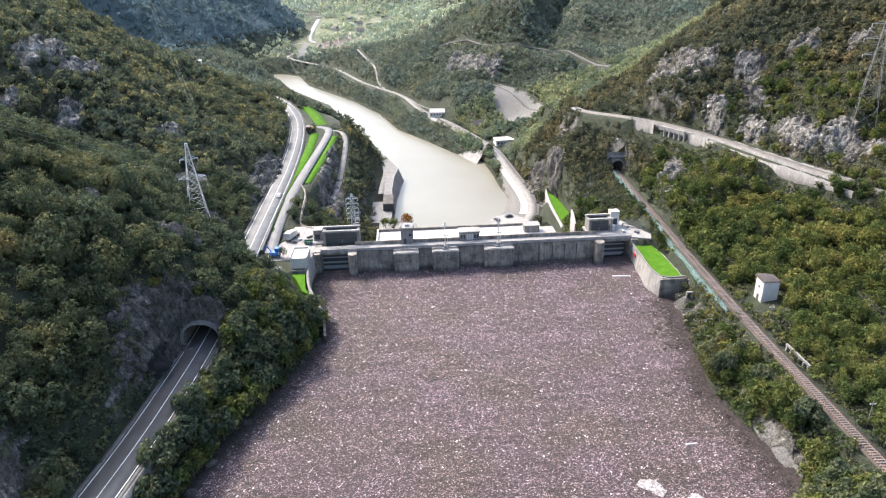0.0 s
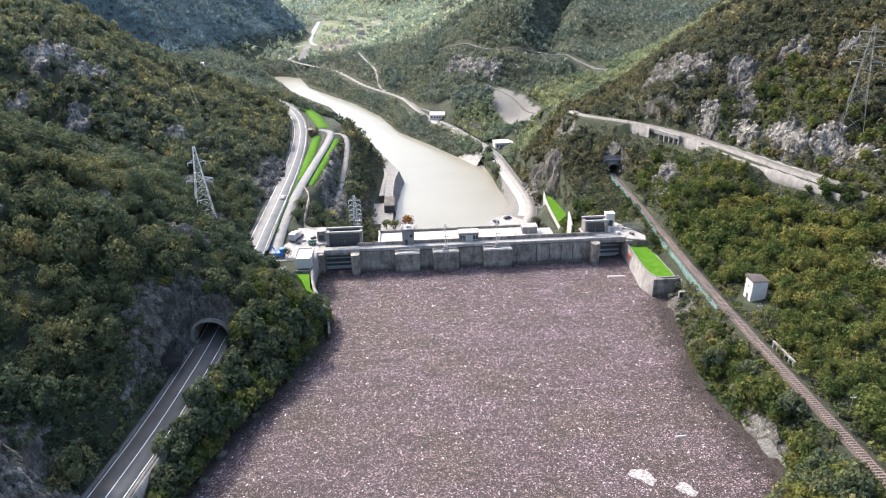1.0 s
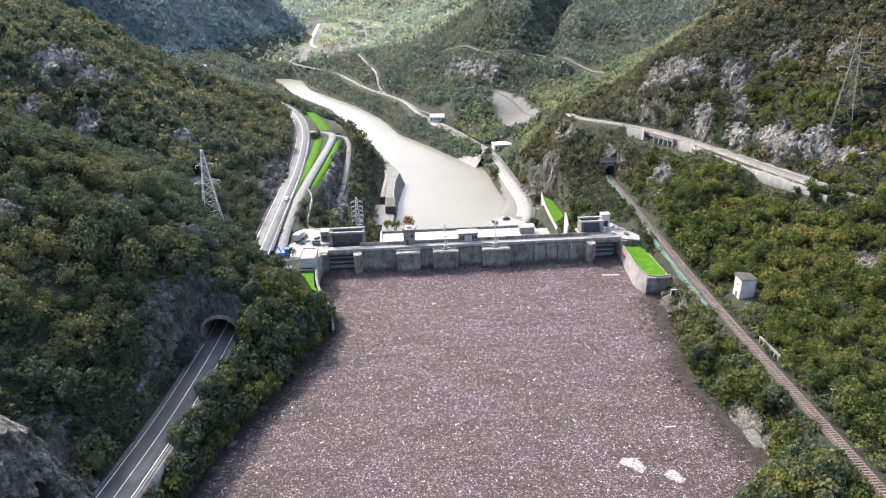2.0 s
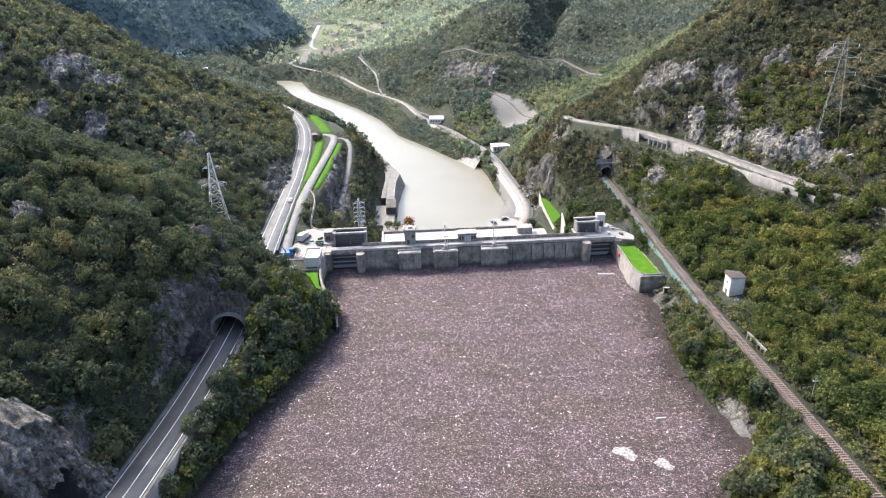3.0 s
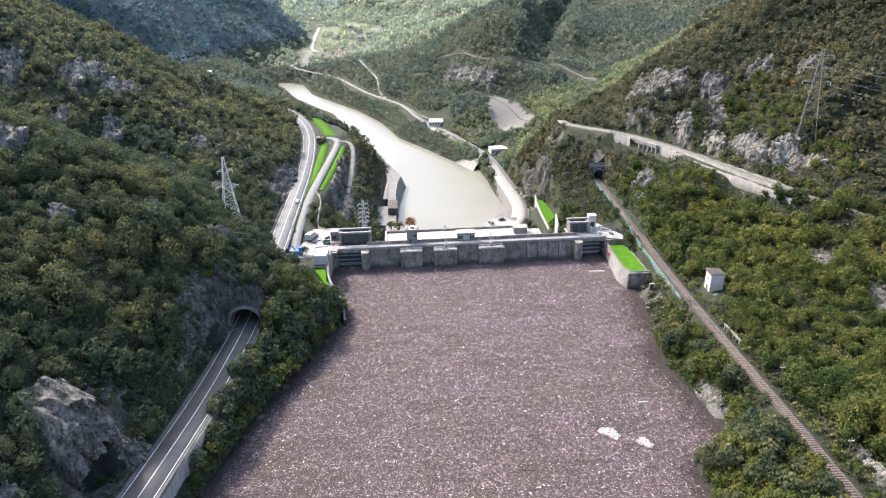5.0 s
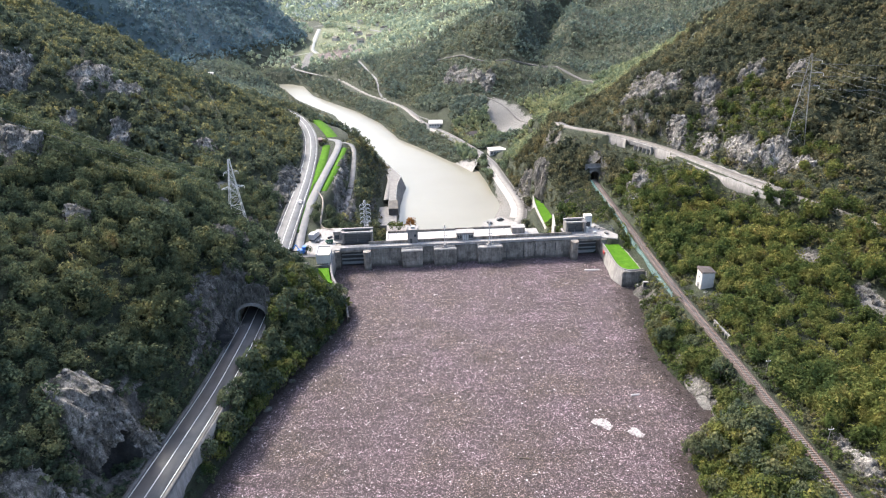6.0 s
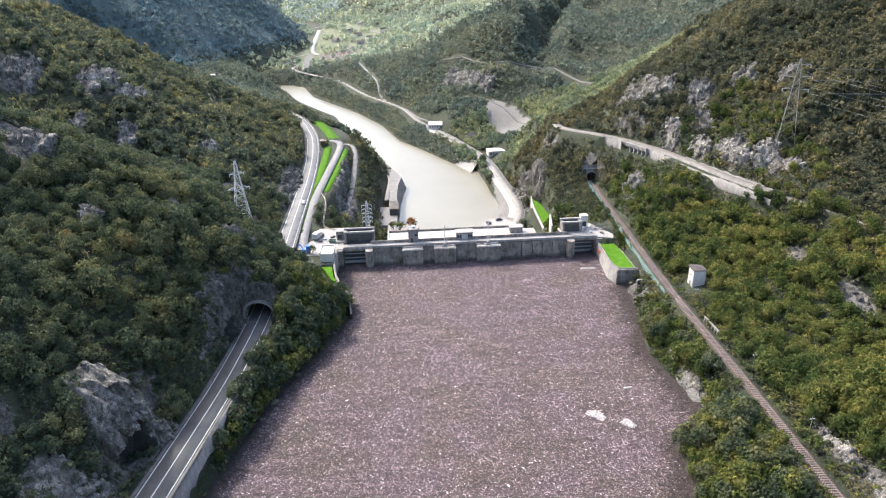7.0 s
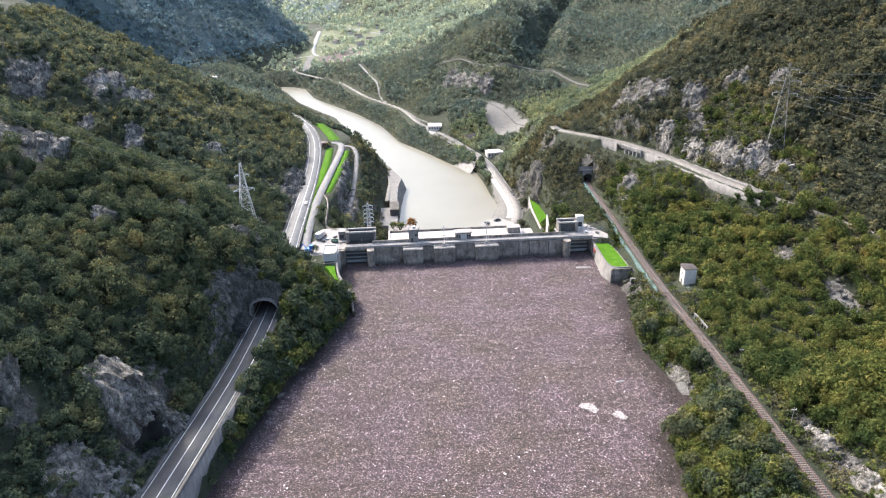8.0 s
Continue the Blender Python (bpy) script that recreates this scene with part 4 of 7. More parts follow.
# the walled lawn at the dam's east end
terrace = thing("lawn_terrace", "walled terrace with bright green grass beside the reservoir", "terrace")
part("core", prism([(86.2, -1.6), (93.2, -1.6), (94, -12), (93.6, -29.5), (86.2, -30.2), (84.8, -24), (86.0, -10)], -4, 6.0), M["concrete_mid"], terrace)
part("lawn", prism([(86.6, -2), (92.6, -2), (93.2, -12), (93.0, -29), (86.8, -29.5), (85.6, -24), (86.5, -10)], 5.9, 6.35), M["grass"], terrace, "mown bright green grass")
wall = bmesh.new()
top = [(86.0, -1.6), (85.6, -10), (84.6, -23.5), (85.8, -30.4), (93.8, -29.9)]
foot = [(86.0, -1.6), (84.4, -10), (82.6, -23.0), (85.0, -31.0), (93.8, -30.6)]
rows = [[wall.verts.new((x, y, z)) for x, y in line] for line, z in ((foot, -4), (top, 6.7), ([(x + 0.45, y + 0.45) for x, y in top], 6.7), ([(x + 0.45, y + 0.45) for x, y in top], 5.5))]
for a, b in zip(rows[:-1], rows[1:]):
    for i in range(4):
        wall.faces.new((a[i], a[i + 1], b[i + 1], b[i]))
part("retaining_wall", wall, M["concrete_pale"], terrace, "pale sloping concrete retaining wall")
part("front_wall", prism([(84.9, -31.2), (86.0, -30.0), (93.8, -29.6), (94.0, -30.9)], -4, 6.5), M["concrete"], terrace, "stained dark concrete front wall")
part("red_board", block((85.35, -6.6, 3.4, 85.6, -4.6, 4.7)), M["red"], terrace, "red warning board")
ribbon_wall("rim", [(86.0, -1.6), (85.6, -10), (84.6, -23.5), (85.8, -30.4), (93.8, -29.9)], 0.5, 6.95, 6.6, M["concrete_mid"], terrace)

# the lawn and curved wing wall at the west end
turf("lawn", "small bright green lawn behind the wing wall", [(-35.8, -17.2), (-31.4, -17.2), (-29.8, -28), (-27.6, -33), (-30.5, -30), (-33.6, -21.5)], 4, 8.35)
wing = ribbon_wall("wing_wall", [(-30.6, -1), (-30.9, -12), (-29.6, -25), (-26.2, -34), (-23.2, -40), (-22.2, -48)], 0.7, (8.9, 8.9, 8.5, 7.6, 6.0, 2.5), -6, M["concrete"])
tagged(wing, "curved grey concrete wing wall at the water", "wall", kind="structure")
ribbon_wall("coping", [(-30.6, -1), (-30.9, -12), (-29.6, -25), (-26.2, -34), (-23.2, -40)], 0.9, (9.05, 9.05, 8.65, 7.75, 6.2), (8.85, 8.85, 8.45, 7.55, 5.9), M["concrete_mid"], wing)

west_yard = part("pavement", prism([(-47, -6), (-30.5, -6), (-30.5, 8), (-16, 8), (-16, 14), (-30, 26), (-41, 26), (-41, 14), (-46, 6)], 8.2, 8.75), M["concrete_pale"], None)
tagged(west_yard, "pale concrete yard at the dam end", "pavement", kind="structure")
east_yard = part("pavement", prism([(71, 5.3), (92.5, -2.2), (94, 2), (91, 9), (87.5, 17), (82, 17), (78, 13), (71, 13)], 8.0, 8.72), M["concrete_pale"], None)
tagged(east_yard, "pale concrete yard at the dam end", "pavement", kind="structure")
for label, line, half in LAWN_LINES:
    green = strip("lawn", line, -half, half, -0.02, M["grass"], 0.5)
    tagged(green, label, "lawn", kind="structure")
turf("lawn", "bright green lawn behind a pale wall under the dam", [(77.2, 62), (82.5, 66), (84, 82), (83.5, 100), (85, 116), (80.5, 115), (78.6, 100), (77.5, 82)], -16, -10.8)
wall_low = ribbon_wall("retaining_wall", [(76, 56), (76.8, 74), (77.4, 90), (78.6, 104), (80.4, 116)], 0.6, -10, -22, M["concrete_pale"])
tagged(wall_low, "pale retaining wall of the lower lawn", "wall", kind="structure")
lane_wall = ribbon_wall("retaining_wall", [(-46, 78), (-41.2, 66), (-40.4, 45), (-39.6, 28), (-34, 23.5), (-24, 22)], 0.6, (11, 10.5, 10, 9.3, 9.2, 9), -6, M["concrete"])
tagged(lane_wall, "dark concrete retaining wall below the lane", "wall", kind="structure")
road_wall = ribbon_wall("retaining_wall", [(-61.5, -165), (-56.6, -140), (-54.2, -127), (-51.5, -112), (-49.6, -96), (-48.4, -80), (-47.6, -64)], 0.55, 10.5, -4, M["concrete_mid"])
tagged(road_wall, "stained concrete wall carrying the road above the water", "wall", kind="structure")

terraces = thing("bank_terraces", "narrow pale concrete ledges stepping up the bank", "terraces")
for i in range(6):
    z = float(land(np.array([-23.0]), np.array([66.0 + i * 4.5]))[0])
    part("ledge", block((-26.5, 65.4 + i * 4.5, z - 2, -19.5, 66.6 + i * 4.5, z + 0.8), bevel=0.05), M["concrete_pale"], terraces)
# the river wall with its walk, left bank below the dam
bank_walk = strip("pavement", [(-28, 262, -17), (-19, 243, -17), (-13, 216, -17), (-8, 190, -17), (-10, 160, -17), (-11, 140, -17)], -1.6, 1.6, 0.3, M["gravel"], 0.6)
tagged(bank_walk, "pale walk on the river wall", "pavement", kind="structure")
river_wall = thing("river_wall", "curved grey concrete river wall with a pointed nose", "wall", kind="structure")
bm = bmesh.new()
hi = [(-26, 264), (-15, 240), (-8, 216), (-3.2, 200), (-0.5, 190), (-3.2, 172), (-4.2, 150), (-4.5, 128)]
lo = [(-23, 266), (-11, 242), (-3, 218), (2.2, 203), (4.0, 190), (1.2, 171), (-1.5, 150), (-2.5, 128)]
inl = [(-30, 262), (-19, 238), (-13, 214), (-9, 198), (-8, 190), (-8.5, 172), (-9, 150), (-9.5, 128)]
rows = [[bm.verts.new((x, y, z)) for x, y in line] for line, z in ((lo, -28), (hi, -16.5), (inl, -16.5), (inl, -28))]
for a, b in zip(rows[:-1], rows[1:]):
    for i in range(7):
        bm.faces.new((a[i], a[i + 1], b[i + 1], b[i]))
part("wall_face", bm, M["concrete_mid"], river_wall)
part("railing", rods([((x, y, -16.4), (x, y, -15.4)) for x, y in hi] + [((*a, -15.5), (*b, -15.5)) for a, b in zip(hi[:-1], hi[1:])], 0.08), M["steel"], river_wall)
bank_pad = part("planted_bank", prism([(-9.5, 50), (7, 52), (8, 66), (-2, 72), (-9.5, 70)], -27, -7.6), M["concrete_mid"], None)
tagged(bank_pad, "grey concrete bank with soil below the powerhouse", "bank", kind="structure")
intake = thing("outlet_structure", "concrete outlet box with a barred opening by the river", "outlet")
part("slab", prism([(-16, 96), (-5, 94), (-4, 112), (-7, 128), (-16, 128), (-18, 112)], -26, -17.4), M["concrete_mid"], intake)
part("hood", block((-9, 112, -17.4, -3.2, 128, -13.2), bevel=0.2), M["concrete"], intake)
part("grating", block(*[(-8.6 + i * 0.75, 111.7, -17, -8.35 + i * 0.75, 112.0, -13.6) for i in range(7)]), M["gate_steel"], intake, "dark barred opening")
pads = part("pavement", prism([(43, 80), (67, 80), (66, 94), (58, 104), (47, 98)], -27, -18.6), M["concrete_pale"], None)
tagged(pads, "pale concrete landing at the river", "pavement", kind="structure")
quay_wall = thing("quay_wall", "pale sloping concrete quay on the river bank", "wall", kind="structure")
bm = bmesh.new()
vs = [bm.verts.new(c) for c in ((42, 252, -26), (54, 222, -26), (60, 228, -19), (50, 262, -19), (66, 232, -19), (60, 268, -19))]
bm.faces.new((vs[0], vs[1], vs[2], vs[3]))
bm.faces.new((vs[3], vs[2], vs[4], vs[5]))
part("quay_face", bm, M["concrete_pale"], quay_wall)

# ---------------------------------------------------------------- structures on the dam
tower = thing("hoist_tower", "grey concrete hoist tower on the dam crest", "tower")
part("body", block((1.0, 4.0, 8.6, 5.5, 8.0, 14.6), bevel=0.06), M["concrete_mid"], tower)
part("roof_slab", block((0.5, 3.6, 14.6, 6.0, 8.4, 15.0), (0.7, 3.8, 15.0, 1.1, 8.2, 15.6), (5.4, 3.8, 15.0, 5.8, 8.2, 15.6), bevel=0.04), M["concrete_pale"], tower)
part("door", block((2.0, 3.93, 8.65, 3.0, 4.02, 10.7)), M["dark"], tower, "dark steel door")
part("window", block((3.9, 3.94, 11.6, 4.8, 4.02, 12.6)), M["glass"], tower)
part("hoist_motor", block((2.6, 5, 15.0, 4.2, 6.6, 15.9), bevel=0.1), M["steel"], tower)

cabin = thing("control_cabin", "small grey control cabin with large windows on the crest", "cabin")
part("body", block((22.6, 4.6, 8.6, 30.0, 8.6, 11.8), bevel=0.04), M["concrete_mid"], cabin)
part("roof", block((22.2, 4.2, 11.8, 30.4, 9.0, 12.15), bevel=0.04), M["concrete_pale"], cabin, "pale flat roof with a rim")
for x0, x1 in ((23.0, 24.7), (27.9, 29.6)):
    w = part("window", block((x0, 4.53, 9.3, x1, 4.62, 11.0)), M["glass"], cabin, "dark glass window")
    part("window_frame", block((x0 - 0.1, 4.5, 9.2, x1 + 0.1, 4.6, 9.3), (x0 - 0.1, 4.5, 11.0, x1 + 0.1, 4.6, 11.1), ((x0 + x1) / 2 - 0.05, 4.5, 9.3, (x0 + x1) / 2 + 0.05, 4.6, 11.0)), M["steel"], w)
for x0 in (25.2, 26.1, 27.0):
    part("door", block((x0, 4.52, 8.7, x0 + 0.7, 4.62, 11.2), bevel=0.02), M["steel"], cabin, "pale metal door leaf")


def mast(at):
    """White lamp mast with two pairs of cross arms."""
    t = thing("hoist_mast", "slim white steel mast with cross arms on a pier", "mast", "masts on the intake piers", at)
    part("base", block((-1.1, -0.8, 0, 1.1, 0.8, 0.5), (-0.5, -0.5, 0.5, 0.5, 0.5, 1.4), bevel=0.05), M["concrete_pale"], t)
    part("pole", rods([((0, 0, 1.4), (0, 0, 10.5))], 0.2, sides=8), M["white"], t)
    part("side_pole", rods([((0.9, 0.2, 0.5), (0.9, 0.2, 5.0))], 0.13, sides=6), M["white"], t)
    part("cross_arm", block((-0.9, -0.12, 5.2, 1.5, 0.12, 5.5)), M["steel"], t)
    part("cross_arm", block((-0.7, -0.12, 9.2, 0.7, 0.12, 9.45)), M["steel"], t)
    return t


first_mast = mast((16.9, -0.6, 7.9))
copy_thing(first_mast, pose(36.2, -0.4, 7.9))
roof_box = thing("roof_box", "grey concrete box at the end of the powerhouse roof", "box")
part("body", block((49.5, 18.2, 5.0, 55.5, 22.5, 7.7), bevel=0.08), M["concrete_mid"], roof_box)
part("lid", block((49.3, 18.0, 7.7, 55.7, 22.7, 7.95), bevel=0.04), M["concrete_pale"], roof_box)
part("roof_rib", block((46.6, 5.4, 5.0, 47.0, 26.0, 5.35)), M["concrete_pale"], powerhouse)
for x in np.arange(-4, 46, 9.0):
    part("roof_joint", block((x, 5.6, 5.0, x + 0.12, 25.9, 5.05)), M["concrete_mid"], powerhouse)
part("end_wall", block((57, 6, 0, 62, 24, 5.0), bevel=0.05), M["concrete_pale"], powerhouse)
railing = thing("railing", "thin steel railing along the crest", "railing")
part("top_bar", rods([((-28, 0.38, 10.0), (86, 0.38, 10.0))], 0.05), M["steel"], railing)
for x in np.arange(-28, 86.1, 3.0):
    part("railing_post", rods([((x, 0.38, 9.3), (x, 0.38, 10.0))], 0.05), M["steel"], railing)


def gate_house(x0, x1, y0, label):
    """Open hoist frame of a spillway gate: columns, head beam and two dark gate leaves."""
    t = thing("gate_hoist_frame", label, "gate hoist", "gate hoist frames")
    for x in (x0, x1 - 0.9):
        part("column", block((x, y0, 8.6, x + 0.9, y0 + 5.5, 13.4), bevel=0.05), M["concrete_mid"], t)
    part("head_beam", block((x0 - 0.2, y0, 13.4, x1 + 0.2, y0 + 1.0, 14.1), (x0 - 0.2, y0 + 4.6, 13.4, x1 + 0.2, y0 + 5.6, 14.1), bevel=0.05), M["concrete_pale"], t)
    part("back_wall", block((x0 + 0.9, y0 + 4.8, 8.6, x1 - 0.9, y0 + 5.2, 13.4)), M["gate_steel"], t)
    m = (x0 + x1) / 2
    for a, b in ((x0 + 1.1, m - 0.15), (m + 0.15, x1 - 1.1)):
        leaf = part("gate_leaf", block((a, y0 + 1.6, 8.6, b, y0 + 2.0, 12.8), bevel=0.04), M["gate_steel"], t, "dark steel stop-log leaf")
        part("rib", block(*[(a, y0 + 1.45, z, b, y0 + 1.6, z + 0.18) for z in (9.2, 10.4, 11.6)]), M["dark"], leaf)
    part("floor", block((x0 + 0.9, y0 + 0.1, 8.4, x1 - 0.9, y0 + 4.8, 8.66)), M["dark"], t)
    return t


gate_house(-27.5, -14.2, 6.2, "open concrete hoist frame over the west spillway gate")
gate_house(71.6, 80.6, 6.2, "open concrete hoist frame over the east spillway gate")


def box_hut(name, label, x0, y0, x1, y1, z0, z1, wall, roof, over=0.3, openings=(), cat="hut"):
    t = thing(name, label, cat)
    part("body", block((x0, y0, z0, x1, y1, z1), bevel=0.04), wall, t)
    part("roof", block((x0 - over, y0 - over, z1, x1 + over, y1 + over, z1 + 0.25), bevel=0.05), roof, t)
    for a, b, c, d in openings:
        w = part("window", block((a, y0 - 0.04, c, b, y0 + 0.05, d)), M["glass"], t)
        part("window_sill", block((a - 0.1, y0 - 0.15, c - 0.1, b + 0.1, y0, c)), M["concrete_pale"], w)
    return t


office = box_hut("gatekeeper_house", "white flat-roofed house with a rim on its roof", -36.6, -13.0, -30.9, -4.5, 8.2, 12.2, M["white"], M["white"], 0.25, (), "house")
part("roof_rim", block((-36.8, -13.2, 12.4, -36.3, -4.3, 13.0), (-31.2, -13.2, 12.4, -30.7, -4.3, 13.0), (-36.8, -4.8, 12.4, -30.7, -4.3, 13.0)), M["white"], office)
part("plinth", block((-38.0, -14.6, 6, -30.2, -13.0, 8.5), bevel=0.06), M["concrete_mid"], office, "grey concrete ledge")
for z in (9.4, 10.4, 11.4):
    part("cladding_rail", block((-36.4, -13.06, z, -31.1, -12.98, z + 0.08)), M["steel"], office)
part("door", block((-31.0, -9.5, 8.5, -30.86, -8.4, 10.7)), M["gate_steel"], office)
box_hut("switch_hut", "narrow white utility hut at the wood's edge", -41.0, -19.0, -39.0, -16.6, 6.8, 11.0, M["white"], M["concrete_pale"], 0.12)
box_hut("plant_box", "grey concrete plant room beside the hoist frame", -31.6, 11.0, -28.4, 15.0, 8.6, 12.6, M["concrete_mid"], M["concrete_pale"], 0.2, ((-31.0, -29.2, 9.2, 11.2),))
box_hut("lift_house", "white box on the east yard", 81.2, 11.2, 84.6, 14.0, 8.6, 14.6, M["white"], M["white"], 0.15, ((81.8, 84.0, 9.6, 12.0),))
box_hut("pump_box", "small white cabinet on the east yard", 80.2, 7.2, 82.0, 9.0, 8.6, 10.4, M["white"], M["white"], 0.05)
part_wall = ribbon_wall("side_wall", [(68.6, 14), (70.4, 24), (72.4, 34)], 0.6, (9.6, 9.6, 8), -14, M["concrete_pale"])
tagged(part_wall, "white slanting side wall of the spillway", "wall", kind="structure")
for k, (a, b) in enumerate((((86.5, 12, 9.4), (93.5, 8.5, 9.6)), ((87.5, 9.2, 9.2), (93.0, 5.2, 9.2)))):
    t = thing("steel_truss", "dark lattice crane beam lying on the yard", "truss", "stored crane beams")
    A, B = Vector(a), Vector(b)
    up = Vector((0, 0, 0.9))
    part("chord", rods([(A, B)], 0.12), M["gate_steel"], t)
    part("chord", rods([(A + up, B + up)], 0.12), M["gate_steel"], t)
    part("bracing", rods([(A.lerp(B, i / 8), A.lerp(B, (i + 1) / 8) + up) for i in range(8)], 0.07), M["gate_steel"], t)
    for E in (A, B):
        part("trestle", block((E.x - 0.2, E.y - 0.3, 8.6, E.x + 0.2, E.y + 0.3, E.z)), M["gate_steel"], t)

# ---------------------------------------------------------------- vehicles and loose things


def wheel(t, x, y, r=0.42, w=0.26):
    bm = bmesh.new()
    bmesh.ops.create_cone(bm, cap_ends=True, segments=14, radius1=r, radius2=r, depth=w, matrix=pose(x, y, r, 90))
    tyre = part("wheel", bm, M["tyre"], t)
    bm = bmesh.new()
    bmesh.ops.create_cone(bm, cap_ends=True, segments=10, radius1=r * 0.55, radius2=r * 0.55, depth=w + 0.04, matrix=pose(x, y, r, 90))
    part("rim", bm, M["steel"], tyre)


def car(label, at, turn, paint, length=4.4, tall=1.5, cat="car", group=""):
    """A passenger car along x: lower body, glazed cabin, four wheels."""
    t = thing("car" if cat == "car" else "van", label, cat, group, at, "", turn)
    l = length / 2
    bm = bmesh.new()
    side = [(-l, 0.35), (-l, 0.85), (-l * 0.82, 0.95), (-l * 0.62, tall), (l * 0.2, tall), (l * 0.52, 0.98), (l * 0.95, 0.82), (l, 0.5), (l, 0.35)]
    a = [bm.verts.new((x, -0.88 if z < 1 else -0.72, z)) for x, z in side]
    b = [bm.verts.new((x, 0.88 if z < 1 else 0.72, z)) for x, z in side]
    bm.faces.new(a)
    bm.faces.new(b[::-1])
    for i in range(len(side)):
        bm.faces.new((a[i], b[i], b[(i + 1) % len(side)], a[(i + 1) % len(side)]))
    part("body", bm, paint, t)
    part("windscreen", prism([(l * 0.25, -0.66), (l * 0.5, -0.74), (l * 0.5, 0.74), (l * 0.25, 0.66)], 1.0, 1.32), M["glass"], t)
    part("side_window", block((-l * 0.55, -0.83, 1.02, l * 0.15, -0.76, tall - 0.12)), M["glass"], t)
    part("side_window", block((-l * 0.55, 0.76, 1.02, l * 0.15, 0.83, tall - 0.12)), M["glass"], t)
    for x in (-l * 0.62, l * 0.62):
        for y in (-0.8, 0.8):
            wheel(t, x, y, 0.33, 0.22)
    for y in (-0.6, 0.6):
        part("headlight", block((l - 0.06, y - 0.18, 0.6, l + 0.02, y + 0.18, 0.76)), M["white"], t)
    return t


def truck(label, at, turn, cab, load, length=8.0):
    t = thing("truck", label, "truck", "", at, "", turn)
    l = length / 2
    part("chassis", block((-l, -0.9, 0.6, l, 0.9, 0.95)), M["gate_steel"], t)
    c = part("cab", block((l - 2.2, -1.2, 0.8, l, 1.2, 3.0), bevel=0.18), cab, t)
    part("windscreen", block((l - 0.06, -1.0, 1.8, l + 0.03, 1.0, 2.7)), M["glass"], c)
    part("cargo_box", block((-l, -1.25, 0.95, l - 2.5, 1.25, 3.4), bevel=0.05), load, t)
    for x in (-l + 1.0, -l + 2.2, l - 1.2):
        for y in (-1.0, 1.0):
            wheel(t, x, y, 0.5, 0.32)
    return t


truck("red-brown lorry standing on the road shoulder", (-54.0, 178, 12.95), 98, M["red_dark"], M["red_dark"], 9.0)
car("white car on the highway", (-52.4, 60, 10.56), 91, M["white"])
car("dark parked car on the river landing", (57, 98, -18.55), 20, M["gate_steel"], group="cars on the landing")
car("dark parked car on the river landing", (50, 93, -18.55), 110, M["gate_steel"], group="cars on the landing")
truck("white flatbed truck on the yard", (-40.4, 13.5, 8.76), 70, M["white"], M["steel"], 6.0)
skip = thing("waste_skip", "dark green steel skip on the yard", "skip")
bm = bmesh.new()
rows = [[bm.verts.new((x, y, z)) for x, y in line] for line, z in (([(-34.2, 7.2), (-32.0, 7.2), (-32.0, 9.0), (-34.2, 9.0)], 8.76), ([(-35.0, 7.0), (-31.4, 7.0), (-31.4, 9.2), (-35.0, 9.2)], 10.1), ([(-34.8, 7.2), (-31.6, 7.2), (-31.6, 9.0), (-34.8, 9.0)], 10.1), ([(-34.1, 7.4), (-32.1, 7.4), (-32.1, 8.8), (-34.1, 8.8)], 9.0))]
for a, b in zip(rows[:-1], rows[1:]):
    for i in range(4):
        bm.faces.new((a[i], a[(i + 1) % 4], b[(i + 1) % 4], b[i]))
bm.faces.new(rows[-1])
skip_paint = make_plain("dark_green_paint", (0.03, 0.09, 0.06), 0.5)
part("bin", bm, skip_paint, skip)
for x in (-33.6, -32.8):
    part("lifting_lug", block((x, 6.9, 9.3, x + 0.3, 7.1, 9.7)), M["steel"], skip)
loader = thing("blue_machine", "bright blue trash-rake machine parked beside the yard", "machine", at=(-43.6, -2.6, 8.7))
part("body", block((-2.0, -1.2, 0.7, 1.2, 1.2, 2.2), bevel=0.12), M["blue"], loader)
part("cab", block((0.2, -1.0, 2.2, 1.8, 1.0, 3.6), bevel=0.1), M["blue"], loader)
part("cab_window", block((1.76, -0.8, 2.5, 1.84, 0.8, 3.4)), M["glass"], loader)
part("boom", rods([((-1.2, 0, 2.2), (-2.6, 0.3, 4.4)), ((-2.6, 0.3, 4.4), (-3.6, 0.4, 2.6))], 0.22, sides=6), M["blue"], loader)
for x in (-1.4, 1.2):
    for y in (-1.1, 1.1):
        wheel(loader, x, y, 0.55, 0.4)
for k, (x, y, sx, sy, sz, m) in enumerate(((-38.6, 9.5, 1.6, 1.0, 0.9, "concrete_mid"), (-36.9, 12.0, 1.2, 1.2, 0.7, "steel"), (-33.6, 14.2, 2.2, 0.9, 0.8, "gate_steel"), (-38.5, 17.0, 1.4, 1.0, 1.1, "rust"), (84.4, 5.0, 1.5, 1.0, 0.9, "steel"), (89.2, 3.6, 1.8, 0.9, 0.8, "gate_steel"), (78.6, 9.2, 1.0, 1.0, 0.9, "concrete_mid"))):
    c = thing("crate", "stacked material crate on the concrete yard", "crate", "crates on the yards", (x, y, 8.74), turn=k * 23)
    part("box", block((-sx / 2, -sy / 2, 0, sx / 2, sy / 2, sz), bevel=0.05), M[m], c)
    part("batten", block((-sx / 2 - 0.05, -sy / 2 - 0.05, sz * 0.4, sx / 2 + 0.05, sy / 2 + 0.05, sz * 0.5)), M["bark"], c)

